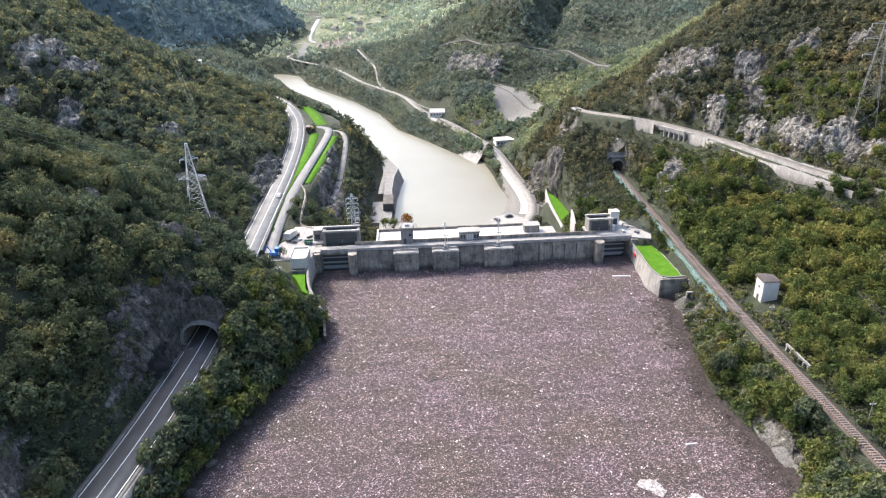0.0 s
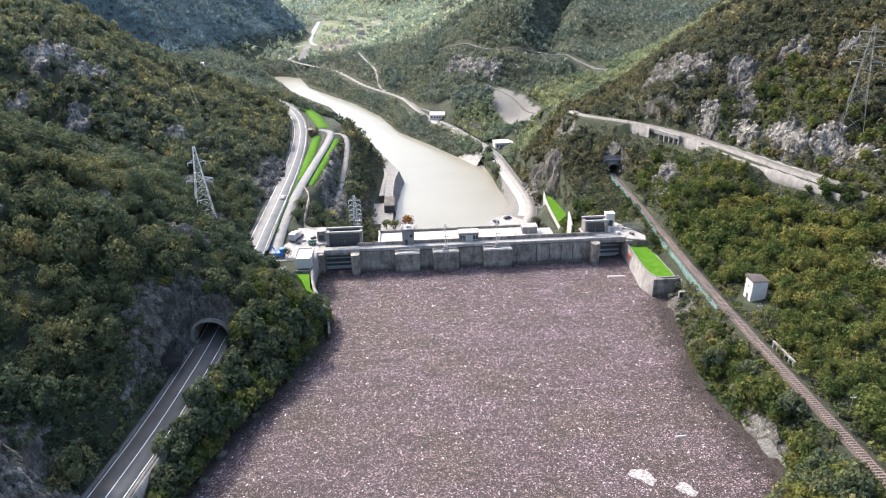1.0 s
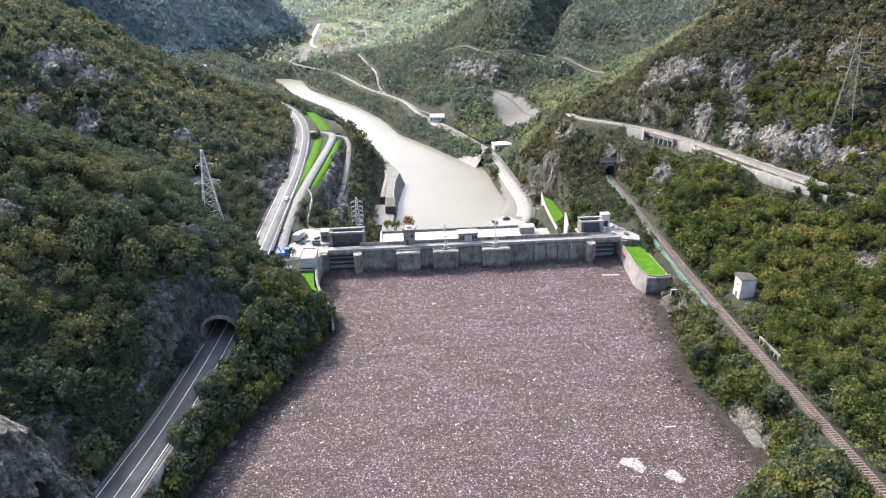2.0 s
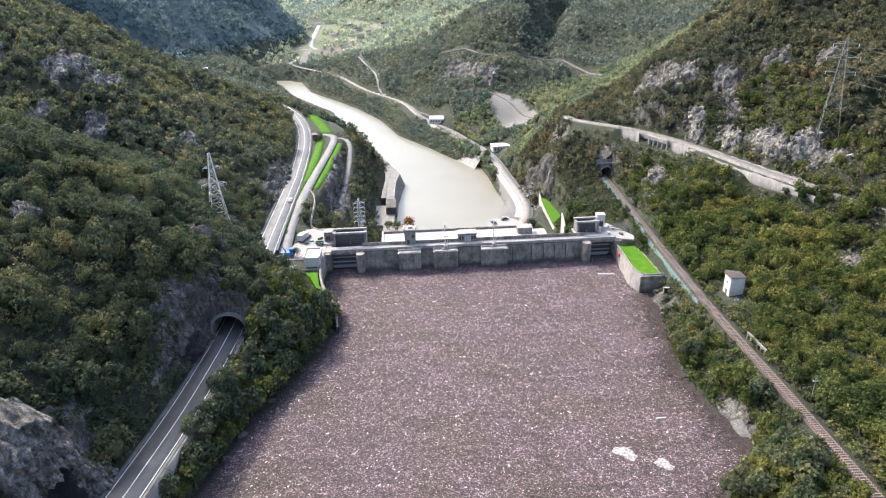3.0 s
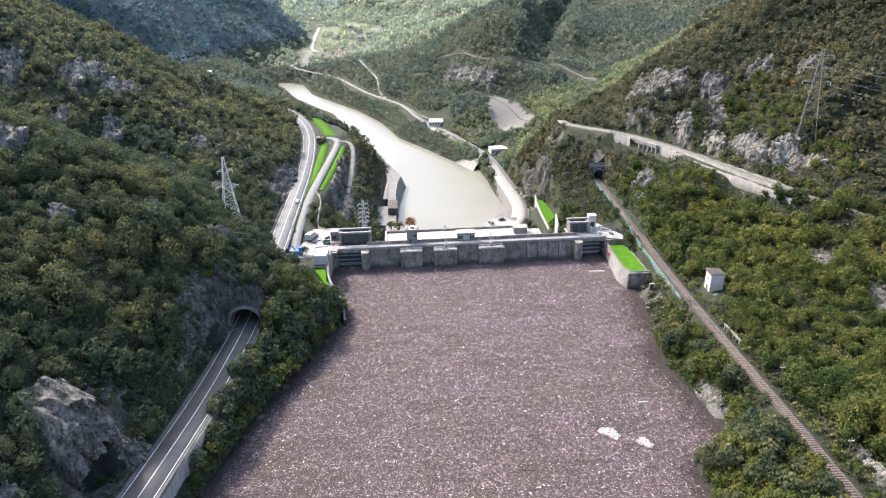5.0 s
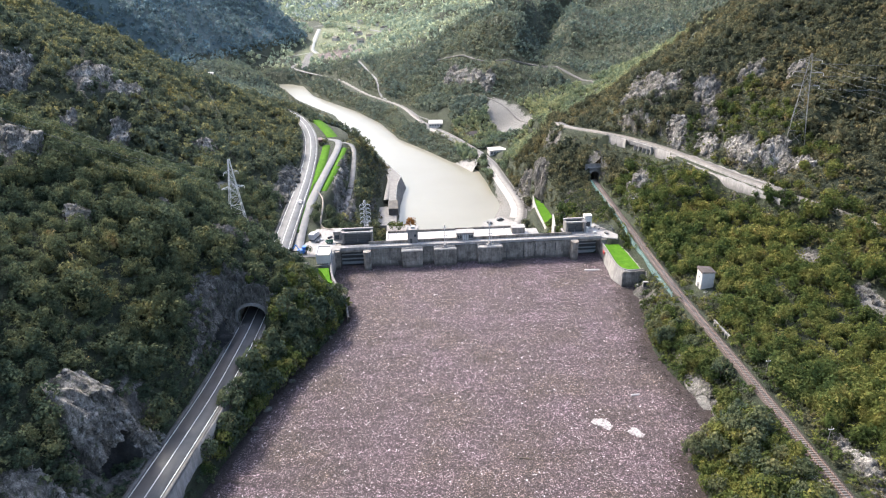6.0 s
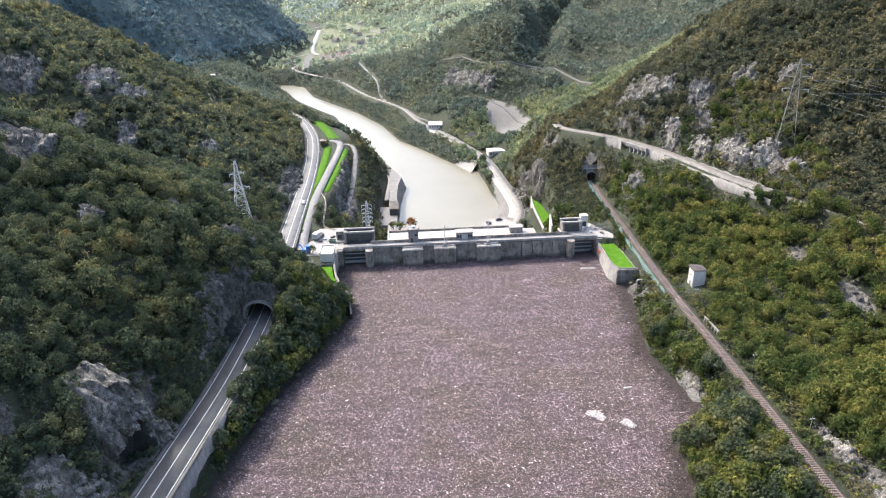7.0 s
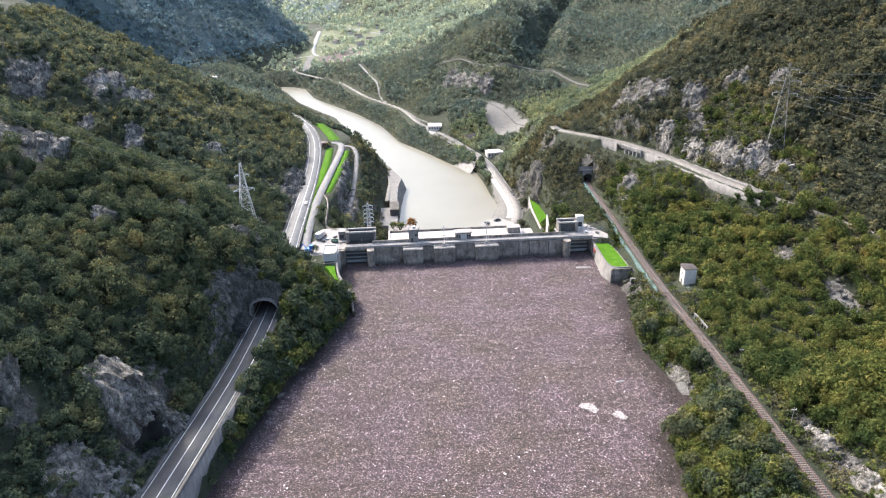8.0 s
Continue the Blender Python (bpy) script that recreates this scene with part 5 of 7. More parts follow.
# ---------------------------------------------------------------- the white hut above the line
hut = thing("line_hut", "tall white rendered hut with a low brown tiled roof", "hut", at=(108.0, -51.8, 8.8), turn=-4)
part("body", block((-2.3, -2.3, 0, 2.3, 2.3, 6.9), bevel=0.06), M["white"], hut)
bm = bmesh.new()
c = [bm.verts.new(v) for v in ((-2.7, -2.7, 6.9), (2.7, -2.7, 6.9), (2.7, 2.7, 6.9), (-2.7, 2.7, 6.9))]
d = [bm.verts.new(v) for v in ((-2.4, -2.4, 7.2), (2.4, -2.4, 7.2), (2.4, 2.4, 7.2), (-2.4, 2.4, 7.7))]
top = bm.verts.new((0, 0, 7.7))
bm.faces.new(c[::-1])
for i in range(4):
    bm.faces.new((c[i], c[(i + 1) % 4], d[(i + 1) % 4], d[i]))
    bm.faces.new((d[i], d[(i + 1) % 4], top))
part("roof", bm, M["tile"], hut, "brown tiled roof")
part("door", block((-2.36, -0.6, 0, -2.26, 0.6, 2.1)), M["gate_steel"], hut)
part("vent", block((-2.36, -0.5, 4.2, -2.26, 0.5, 4.8)), M["gate_steel"], hut)
part("plinth", block((-2.6, -3.4, -1.5, 2.6, 2.4, 0.05), bevel=0.05), M["concrete_mid"], hut)

# ---------------------------------------------------------------- railway side
rail_fence = [p for p in resample(RAIL, 3.4) if -58 < p[1] < 79]
fence_line = np.array([(p[0] - 3.1, p[1], p[2]) for p in rail_fence])
fence = thing("mesh_fence", "pale green steel mesh fence along the railway", "fence")
for i, (x, y, _) in enumerate(fence_line):
    part("post", block((x - 0.08, y - 0.08, 3.6, x + 0.08, y + 0.08, 11.5 if y > 4 else 10.4)), M["green_net"], fence)
    if i:
        x0, y0 = fence_line[i - 1, :2]
        part("mesh_panel", rods([((x0, y0, z), (x, y, z)) for z in np.arange(4.4, 11.5 if y > 4 else 10.4, 0.55)] + [((x0 + (x - x0) * k / 6, y0 + (y - y0) * k / 6, 4.4), (x0 + (x - x0) * k / 6, y0 + (y - y0) * k / 6, 11.4 if y > 4 else 10.3)) for k in range(1, 6)], 0.055, sides=3), M["green_net"], fence)
base = ribbon_wall("base_wall", [(x + 0.45, y) for x, y, _ in fence_line[::3]], 0.4, 8.9, 1.5, M["concrete_mid"], fence)
base["label"] = "grey concrete retaining wall behind the mesh"
for i, (x, y) in enumerate(((91.0, -60.5), (91.6, -38.5), (93.6, -22))):
    cul = thing("culvert_head", "small pale concrete culvert head in the bank", "culvert", "culverts under the railway", (x, y, 3.2), turn=-8)
    part("frame", block((-1.0, -0.4, 0, -0.65, 0.4, 2.0), (0.65, -0.4, 0, 1.0, 0.4, 2.0), (-1.0, -0.4, 2.0, 1.0, 0.4, 2.4), bevel=0.04), M["concrete_pale"], cul)
    # near-black plate stands for the shade inside the culvert
    part("opening", block((-0.65, 0.2, 0, 0.65, 0.35, 2.0)), M["dark"], cul)
barrier = thing("parapet_barrier", "short pale concrete barrier on posts beside the rails", "barrier")
part("top_beam", block((98.6, -88.5, 10.3, 99.1, -78.3, 10.9), bevel=0.04), M["concrete_mid"], barrier)
for y in np.linspace(-88, -79, 6):
    part("post", block((98.5, y - 0.25, 8.4, 99.2, y + 0.25, 10.3), bevel=0.03), M["concrete_mid"], barrier)
steps = thing("stair", "pale concrete steps down the bank by the terrace", "stairs")
for i in range(10):
    part("step", block((94.2, -31.2 - i * 0.55, 5.4 - i * 0.5, 96.0 - i * 0.05, -30.6 - i * 0.55, 6.0 - i * 0.5)), M["concrete_pale"], steps)


def line_pole(at, tall=8.0, arm=1.4, turn=0):
    t = thing("line_pole", "slender grey line pole with a cross arm", "pole", "poles along the line", at, turn=turn)
    part("pole", rods([((0, 0, -0.8), (0, 0, tall))], 0.09, sides=6), M["sleeper"], t)
    part("cross_arm", block((-arm, -0.07, tall - 0.9, arm, 0.07, tall - 0.75)), M["steel"], t)
    for x in (-arm + 0.1, arm - 0.1):
        part("insulator", block((x - 0.06, -0.06, tall - 0.75, x + 0.06, 0.06, tall - 0.45), bevel=0.02), M["white"], t)
    return t


first_pole = line_pole((99.6, -108, 8.6), 6.5, 0.7)
POLES = [(99.6, -108), (97.8, -138), (101.2, -66), (107, 22), (151, 20), (137, 74)]
for x, y in POLES[1:]:
    copy_thing(first_pole, pose(x, y, float(height(np.array([float(x)]), np.array([float(y)]))[0])))


def pylon(label, at, tall, foot, turn=0, arms=((0.62, 3.4), (0.8, 2.6)), thick=0.13, steel="steel"):
    """Lattice transmission tower: legs, ring bracing and cross arms."""
    t = thing("pylon", label, "pylon", "", at, "", turn)
    levels = np.linspace(0, 1, 9) ** 0.85
    half = lambda f: foot * (1 - f) ** 1.1 + 0.35
    corner = lambda f, k: Vector((half(f) * (1, 1, -1, -1)[k], half(f) * (1, -1, -1, 1)[k], tall * f))
    for k in range(4):
        part("leg", tube([corner(f, k) for f in levels], thick, 4), M[steel], t)
    for k in range(4):
        j = (k + 1) % 4
        for a, b in zip(levels[:-1], levels[1:]):
            for pair in ((corner(a, k), corner(b, j)), (corner(a, j), corner(b, k)), (corner(b, k), corner(b, j))):
                part("brace", tube(pair, thick * 0.58, 3), M[steel], t)
    for f, l in arms:
        for s in (-1, 1):
            tip = Vector((s * l, 0, tall * f))
            arm = part("cross_arm", rods([(Vector((s * half(f), y, tall * f)), tip) for y in (-half(f), half(f))] + [(Vector((s * half(f), 0, tall * f + 1.0)), tip)], 0.09, sides=3), M[steel], t)
            part("insulator", rods([(tip, tip + Vector((0, 0, -1.2)))], 0.12, sides=5), M["white"], arm)
    return t


pylon("tall galvanised lattice pylon on the wooded spur", (-71.0, 8.5, 20.5), 27.5, 3.0, 25, ((0.56, 4.6), (0.8, 3.0)), 0.12, "steel_pale")
pylon("dull grey lattice pylon high on the slope", (171, 8, 45), 38, 3.4, -30, ((0.66, 5.0), (0.8, 5.6), (0.93, 4.2)), 0.075, "steel_dull")
pylon("slim lattice gantry of the switchyard below the dam", (-18.4, 34, -2), 21, 0.9, 5, ((0.5, 2.4), (0.6, 2.4), (0.7, 2.4), (0.8, 2.4), (0.9, 2.4)), 0.075, "steel_pale")


def cable(a, b, sag):
    pts = [Vector(a).lerp(Vector(b), i / 14) - Vector((0, 0, sag * 4 * (i / 14) * (1 - i / 14))) for i in range(15)]
    ob = part("power_line", tube(pts, 0.035, 3), M["steel_dull"], None)
    return tagged(ob, "thin dark power cable, its course fitted to the camera's view", "cable", "power lines")


for s, f in ((-1, 0.56), (1, 0.56), (-1, 0.8), (1, 0.8)):
    arm = 4.6 if f < 0.7 else 3.0
    cable((-71 + s * arm * 0.9, 8.5 + s * arm * 0.42, 20.5 + 27.5 * f - 1.2), (-112 + s * 3, -104 + s, 92 + f * 10), 3)
# both ends chosen to fit the camera's view; no pylon stands there
for dx in (0, 2.2):
    cable((-104 + dx, 122, 43.5), (-176 + dx, 292, 93), 3)
for s, f, l in ((-1, 0.66, 5.0), (1, 0.66, 5.0), (-1, 0.8, 5.6), (1, 0.8, 5.6), (-1, 0.93, 4.2), (1, 0.93, 4.2)):
    cable((171 + s * l * 0.87, 8 - s * l * 0.5, 45 + 38 * f - 1.2), (290, -30, 60 + f * 34), 5)
    cable((171 + s * l * 0.87, 8 - s * l * 0.5, 45 + 38 * f - 1.2), (250, -150, 40 + f * 34), 6)

# ---------------------------------------------------------------- the upper road's wall
parapet = ribbon_wall("parapet", [(x - 3.0, y - 0.6) for x, y, _ in UPPER[4:10]], 0.35, (32.3, 32.7, 32.75, 32.75, 32.75), (28.5, 29.5, 29.5, 29.5, 29.5), M["concrete_mid"])
tagged(parapet, "pale concrete parapet of the mountain road", "parapet", kind="structure")
ledge_wall = ribbon_wall("retaining_wall", [(x - 6.0, y - 1.4) for x, y, _ in UPPER[4:8]], 0.5, (31.2, 31.7, 31.75, 31.75), 25.0, M["concrete_mid"])
tagged(ledge_wall, "low grey masonry wall below the mountain road", "wall", kind="structure")
arcade = thing("retaining_arcade", "pale concrete retaining wall with open bays under the road", "wall", kind="structure")
face = resample([(x - 3.4, y - 1.2, 0) for x, y, _ in UPPER[6:10]], 3.0)
bays = [p for p in face if 60 < p[1] < 78]
for a, b in zip(bays[:-1], bays[1:]):
    part("pier", prism([(a[0] - 0.5, a[1] - 0.4), (a[0] + 0.9, a[1] - 0.4), (a[0] + 0.9, a[1] + 0.4), (a[0] - 0.5, a[1] + 0.4)], 24, 31.5), M["concrete_pale"], arcade)
    part("lintel", prism([(a[0] - 0.5, a[1]), (a[0] + 0.9, a[1]), (b[0] + 0.9, b[1]), (b[0] - 0.5, b[1])], 30.2, 32.0), M["concrete_pale"], arcade)
    # near-black backing stands for the shade within the open bays
    part("bay_back", prism([(a[0] + 0.7, a[1]), (a[0] + 1.0, a[1]), (b[0] + 1.0, b[1]), (b[0] + 0.7, b[1])], 24, 30.2), M["dark"], arcade)

for y0, y1 in ((46, 61), (77, 92)):
    solid = [(q[0] - 0.4, q[1]) for q in face if y0 < q[1] < y1]
    if len(solid) > 1:
        ribbon_wall("wall_face", solid, 0.8, 32.0, 22.0, M["concrete_mid"], arcade)

# ---------------------------------------------------------------- far houses


def house(label, at, turn, sx, sy, tall, flat=False, roof="tile"):
    t = thing("house", label, "house", "", at, "", turn)
    part("body", block((-sx / 2, -sy / 2, -3, sx / 2, sy / 2, tall)), M["white"], t)
    if flat:
        part("roof", block((-sx / 2 - 0.4, -sy / 2 - 0.4, tall, sx / 2 + 0.4, sy / 2 + 0.4, tall + 0.4)), M["roofing"], t)
    else:
        bm = bmesh.new()
        e = [bm.verts.new(v) for v in ((-sx / 2 - 0.5, -sy / 2 - 0.5, tall), (sx / 2 + 0.5, -sy / 2 - 0.5, tall), (sx / 2 + 0.5, sy / 2 + 0.5, tall), (-sx / 2 - 0.5, sy / 2 + 0.5, tall), (-sx / 2, 0, tall + sy * 0.35), (sx / 2, 0, tall + sy * 0.35))]
        for f in ((0, 1, 5, 4), (2, 3, 4, 5), (1, 2, 5), (3, 0, 4), (3, 2, 1, 0)):
            bm.faces.new([e[i] for i in f])
        part("roof", bm, M[roof], t)
    for x in np.arange(-sx / 2 + 1.2, sx / 2 - 0.8, 2.4):
        part("window", block((x, -sy / 2 - 0.05, tall * 0.35, x + 1.1, -sy / 2 + 0.05, tall * 0.75)), M["glass"], t)
    return t


house("low white house with a pale roof by the river road", (34.5, 342, -14.6), -8, 13, 7.5, 4.0, roof="roofing")
house("white flat-roofed shed by the gravel road", (78.5, 250, -18.6), 4, 14, 10, 4.2, True)
house("small grey-white house at the river road", (64, 300, -16), 30, 8, 6, 3.5)
house("small house on the plateau", (-222, 520, 14), 12, 20, 9, 4.5, True)
for k, (x, y) in enumerate(((-60, 930), (-45, 985), (-70, 1060), (-20, 1090), (-90, 1150), (-35, 1220), (-5, 1000), (20, 1120), (-110, 1010), (-75, 1290))):
    house("distant white house with a red-brown roof in the valley", (x, y, float(height(np.array([float(x)]), np.array([float(y)]))[0])), 17 * k, 13, 9, 5)["group"] = "houses in the far valley"
for line, half, mat, label in ((RIVERBED, 4.5, "river", "pale far river winding through the valley"), (SIDE_STREAM, 2.5, "river", "thin pale side stream under the ridge"), (FAR_ROAD, 3.4, "lane_asphalt", "pale far road on the open slope"), (HILL_LANE, 1.6, "lane_asphalt", "thin pale lane winding over the wooded slope"), (HOUSE_LANE, 0.8, "lane_asphalt", "thin pale lane down to the river house"), (SLOPE_ROAD, 1.8, "verge", "narrow mountain road across the far slope"), (SCREE_ROAD, 0.7, "verge", "narrow track along the top of the scree")):
    far_way = strip("road", drape(line), -half, half, 0.3, M[mat], 1.0, 8.0)
    tagged(far_way, label, "road", kind="structure")
side_road = strip("road", drape([(-86, 212, 18), (-91, 232, 18.5), (-99, 255, 19.5), (-112, 285, 20)]), -2.6, 2.6, 0.5, M["lane_asphalt"], 1.5, 5.0)
tagged(side_road, "short stretch of pale side road in the woods", "road", kind="structure")

# ---------------------------------------------------------------- rock outcrops


def boulder(seed, sx, sy, sz, cuts=20, sub=3):
    """A faceted limestone block: a ball cut by random planes, with rough relief."""
    rng = np.random.default_rng(seed)
    bm = bmesh.new()
    bmesh.ops.create_icosphere(bm, subdivisions=sub, radius=1)
    n = rng.normal(0, 1, (cuts, 3))
    n /= np.linalg.norm(n, axis=1)[:, None]
    d = rng.uniform(0.5, 0.92, cuts)
    off = Vector(rng.uniform(-50, 50, 3))
    for v in bm.verts:
        dots = n @ np.array(v.co)
        r = min(1.0, float(np.min(np.where(dots > 0.05, d / np.maximum(dots, 0.05), 9))))
        r *= 1 + 0.2 * noise.fractal(v.co * 2.6 + off, 0.8, 2.1, 5)
        r -= 0.16 * abs(noise.noise(Vector((v.co.x * 6, v.co.y * 6, v.co.z * 1.8)) + off))
        r -= 0.08 * abs(noise.noise(Vector((v.co.x * 3, v.co.y * 3, v.co.z * 11)) + off))
        v.co = Vector((v.co.x * r * sx, v.co.y * r * sy, v.co.z * r * sz))
    return bm


def outcrop(label, seed, spots, mat="rockwall", sub=3):
    """A group of blocks grown together: each spot is (x, y, z, sx, sy, sz)."""
    rng = np.random.default_rng(seed)
    t = thing("rock_outcrop", label, "rock", at=(spots[0][0], spots[0][1], spots[0][2]))
    for k, (x, y, z, sx, sy, sz) in enumerate(spots):
        ob = part("rock_block", boulder(seed * 31 + k, sx, sy, sz, sub=sub), M[mat], t)
        ob.matrix_basis = pose(x - spots[0][0], y - spots[0][1], z - spots[0][2], rng.uniform(-12, 12), rng.uniform(-12, 12), rng.uniform(0, 360))
    return t


def ground_at(x, y):
    return float(height(np.array([float(x)]), np.array([float(y)]))[0])


outcrop("pale rock tower among trees", 3, [(-89.6, -143.4, 40, 3.0, 3.4, 9), (-92.0, -141, 37, 3.0, 2.8, 8)], "rockpale", 4)
outcrop("grey rock head on the ridge", 5, [(-120, -38, 66, 4, 4, 4.5), (-124, -40, 68, 5, 4, 5.5), (-129, -43, 70, 6, 5, 6), (-135, -46, 72, 6, 5, 5.5), (-132, -50, 69, 5, 4, 4)], "rockpale", 4)
outcrop("small grey rock block among the trees", 6, [(-81, -41.5, 46.5, 2.6, 2.2, 2.6)])
outcrop("pale rock under the railway bank", 11, [(88.5, -145, 5.5, 1.8, 3.5, 2.2), (87.5, -152, 5.5, 1.8, 3.5, 2.2), (86, -104, 2.6, 2.2, 5, 2.4), (85.5, -110, 2.2, 2.0, 3.5, 2.0), (84.0, -97, 1.6, 2.0, 3.5, 2.0)])
outcrop("wet grey rocks at the waterline", 15, [(x, y, 0.2, 1.3, 1.8, 0.9) for x, y in ((-44.8, -105), (-37.5, -83), (-31.5, -68), (-42.5, -97), (-28, -58))])
outcrop("rocky bank below the fence", 16, [(x, y, ground_at(x, y) - 0.3, 1.6, 2.4, 1.4) for x, y in ((90.5, -36), (89.4, -42), (88.4, -48), (87.5, -54), (91.4, -33), (86.4, -60))])
outcrop("grey rock bank beside the spillway", 17, [(x, y, ground_at(x, y), 3.2, 4.0, 4.2) for x, y in ((82, 24), (85, 32), (84, 42), (88, 50), (87, 60), (92, 68), (79, 36))])
outcrop("grey rock bank below the lane", 18, [(x, y, ground_at(x, y), 2.8, 4.0, 4.5) for x, y in ((-33, 60), (-34, 72), (-33, 84), (-22, 96), (-20, 110), (-19, 124), (-35, 98))])



BLOCKS = {}


def rock_blocks(t, seed, patches, mat, size, each):
    """Broken angular blocks lying on and sticking out of a rock slope, as parts of the outcrop."""
    rng = np.random.default_rng(seed)
    if mat not in BLOCKS:
        BLOCKS[mat] = []
        for k in range(7):
            ob = part("rock_block", boulder(900 + k, 1, 1, 1, 14, 2), M[mat], None)
            BLOCKS[mat].append(ob.data)
            bpy.data.objects.remove(ob)
    home = t.matrix_world.translation
    for x, y, rx, ry in patches:
        n = 6 * each
        a, r = rng.uniform(0, 6.28, n), np.sqrt(rng.uniform(0, 1, n))
        px, py = x + np.cos(a) * r * rx, y + np.sin(a) * r * ry
        w = np.sqrt(1 + slope(px, py) ** 2) * (0.35 + (waves(px, py, seed, 7) > -0.1))
        pick = rng.choice(n, each, False, w / w.sum())
        for i in pick:
            s = rng.uniform(*size)
            ob = new("rock_block", BLOCKS[mat][int(rng.integers(0, 7))])
            ob.parent = t
            z = ground_at(px[i], py[i]) + s * rng.uniform(-0.25, 0.5)
            ob.matrix_basis = pose(px[i] - home.x, py[i] - home.y, z - home.z, rng.uniform(-25, 25), rng.uniform(-25, 25), rng.uniform(0, 360)) @ Matrix.Diagonal((s * rng.uniform(0.7, 1.3), s * rng.uniform(0.6, 1.1), s * rng.uniform(0.7, 1.6), 1))


def crag(label, seed, patches, mat, rise=1.6, step=0.5, blackened=(), size=(0.7, 1.9), each=0):
    """Broken rock standing out of the slope: a relief of steps, ribs and cracks over oval patches."""
    first = patches[0]
    t = thing("rock_outcrop", label, "rock", at=(first[0], first[1], ground_at(first[0], first[1])))
    for x, y, rx, ry in patches:
        gx, gy = np.arange(x - rx * 1.15, x + rx * 1.15, step), np.arange(y - ry * 1.15, y + ry * 1.15, step)
        X, Y = np.meshgrid(gx, gy)
        Z = height(X, Y)
        dy, dx = np.gradient(Z, gy, gx)
        N = np.stack([-dx, -dy, np.ones_like(dx)], -1)
        N /= np.linalg.norm(N, axis=-1)[..., None]
        P = np.stack([X, Y, Z], -1).reshape(-1, 3)
        edge = 1.1 - ((X - x) / rx) ** 2 - ((Y - y) / ry) ** 2 + 0.45 * value_noise(P * 0.35, seed + 7).reshape(X.shape)
        mask = smooth(0.0, 0.5, edge)
        warp = P + 0.7 * np.stack([value_noise(P * 0.5, seed + k) for k in (1, 2, 3)], -1)
        q = warp * np.array([0.42, 0.42, 0.2])
        v = value_noise(q * 0.6, seed) * 3.0
        r = 0.55 * (np.floor(v) + smooth(0.3, 0.55, v - np.floor(v))) + 0.6 * (1 - 2 * np.abs(value_noise(q, seed + 5))) + 0.45 * value_noise(warp * np.array([0.95, 0.95, 0.09]), seed + 6)
        r += 0.55 * (1 - 2 * np.abs(value_noise(q * 2.3, seed + 11))) + 0.4 * value_noise(q * 5.1, seed + 12) + 0.28 * value_noise(q * 9.7, seed + 13)
        bed = warp[:, 2] * 0.55 + 0.25 * warp[:, 0]
        r += 0.35 * np.abs((bed % 1.0) - 0.5)
        lift = (mask * (0.35 + 0.8 * r.reshape(X.shape)) * rise - (1 - mask) * 1.3)
        P = P + N.reshape(-1, 3) * lift.reshape(-1, 1)
        # ovals of the rock face that turn near-black
        darkening = np.zeros(X.shape)
        for ax, ay, arx, ary in blackened:
            darkening = np.maximum(darkening, 1.2 - ((X - ax) / arx) ** 2 - ((Y - ay) / ary) ** 2)
        k = np.arange(X.size).reshape(X.shape)
        f = np.stack([k[:-1, :-1], k[:-1, 1:], k[1:, 1:], k[1:, :-1]], -1)
        keep = (mask[:-1, :-1] + mask[1:, 1:]) > 0.02
        used, at = np.unique(f[keep], return_inverse=True)
        face = link_mesh("rock_face", P[used] - np.array(t.matrix_world.translation), at.reshape(-1, 4), M[mat])
        face.data.attributes.new("blackened", "FLOAT", "POINT").data.foreach_set("value", np.clip(darkening, 0, 1).ravel()[used].astype(np.float32))
        face.parent = t
    if each:
        rock_blocks(t, seed + 50, patches, mat, size, each)
    return t


crag("pale rock cut beside the railway", 10, [(102.3, -142, 2.6, 10), (102.8, -158, 3.0, 11), (88.5, -148, 1.8, 7)], "rockpale", 1.0, 0.4, each=40, size=(0.5, 1.3))
crag("pale loose rock on the wooded slope", 23, [(143, -53, 4.5, 6), (147, -84, 3.5, 9), (150, -120, 3, 7)], "rockmid", 0.7, each=22, size=(0.5, 1.4))


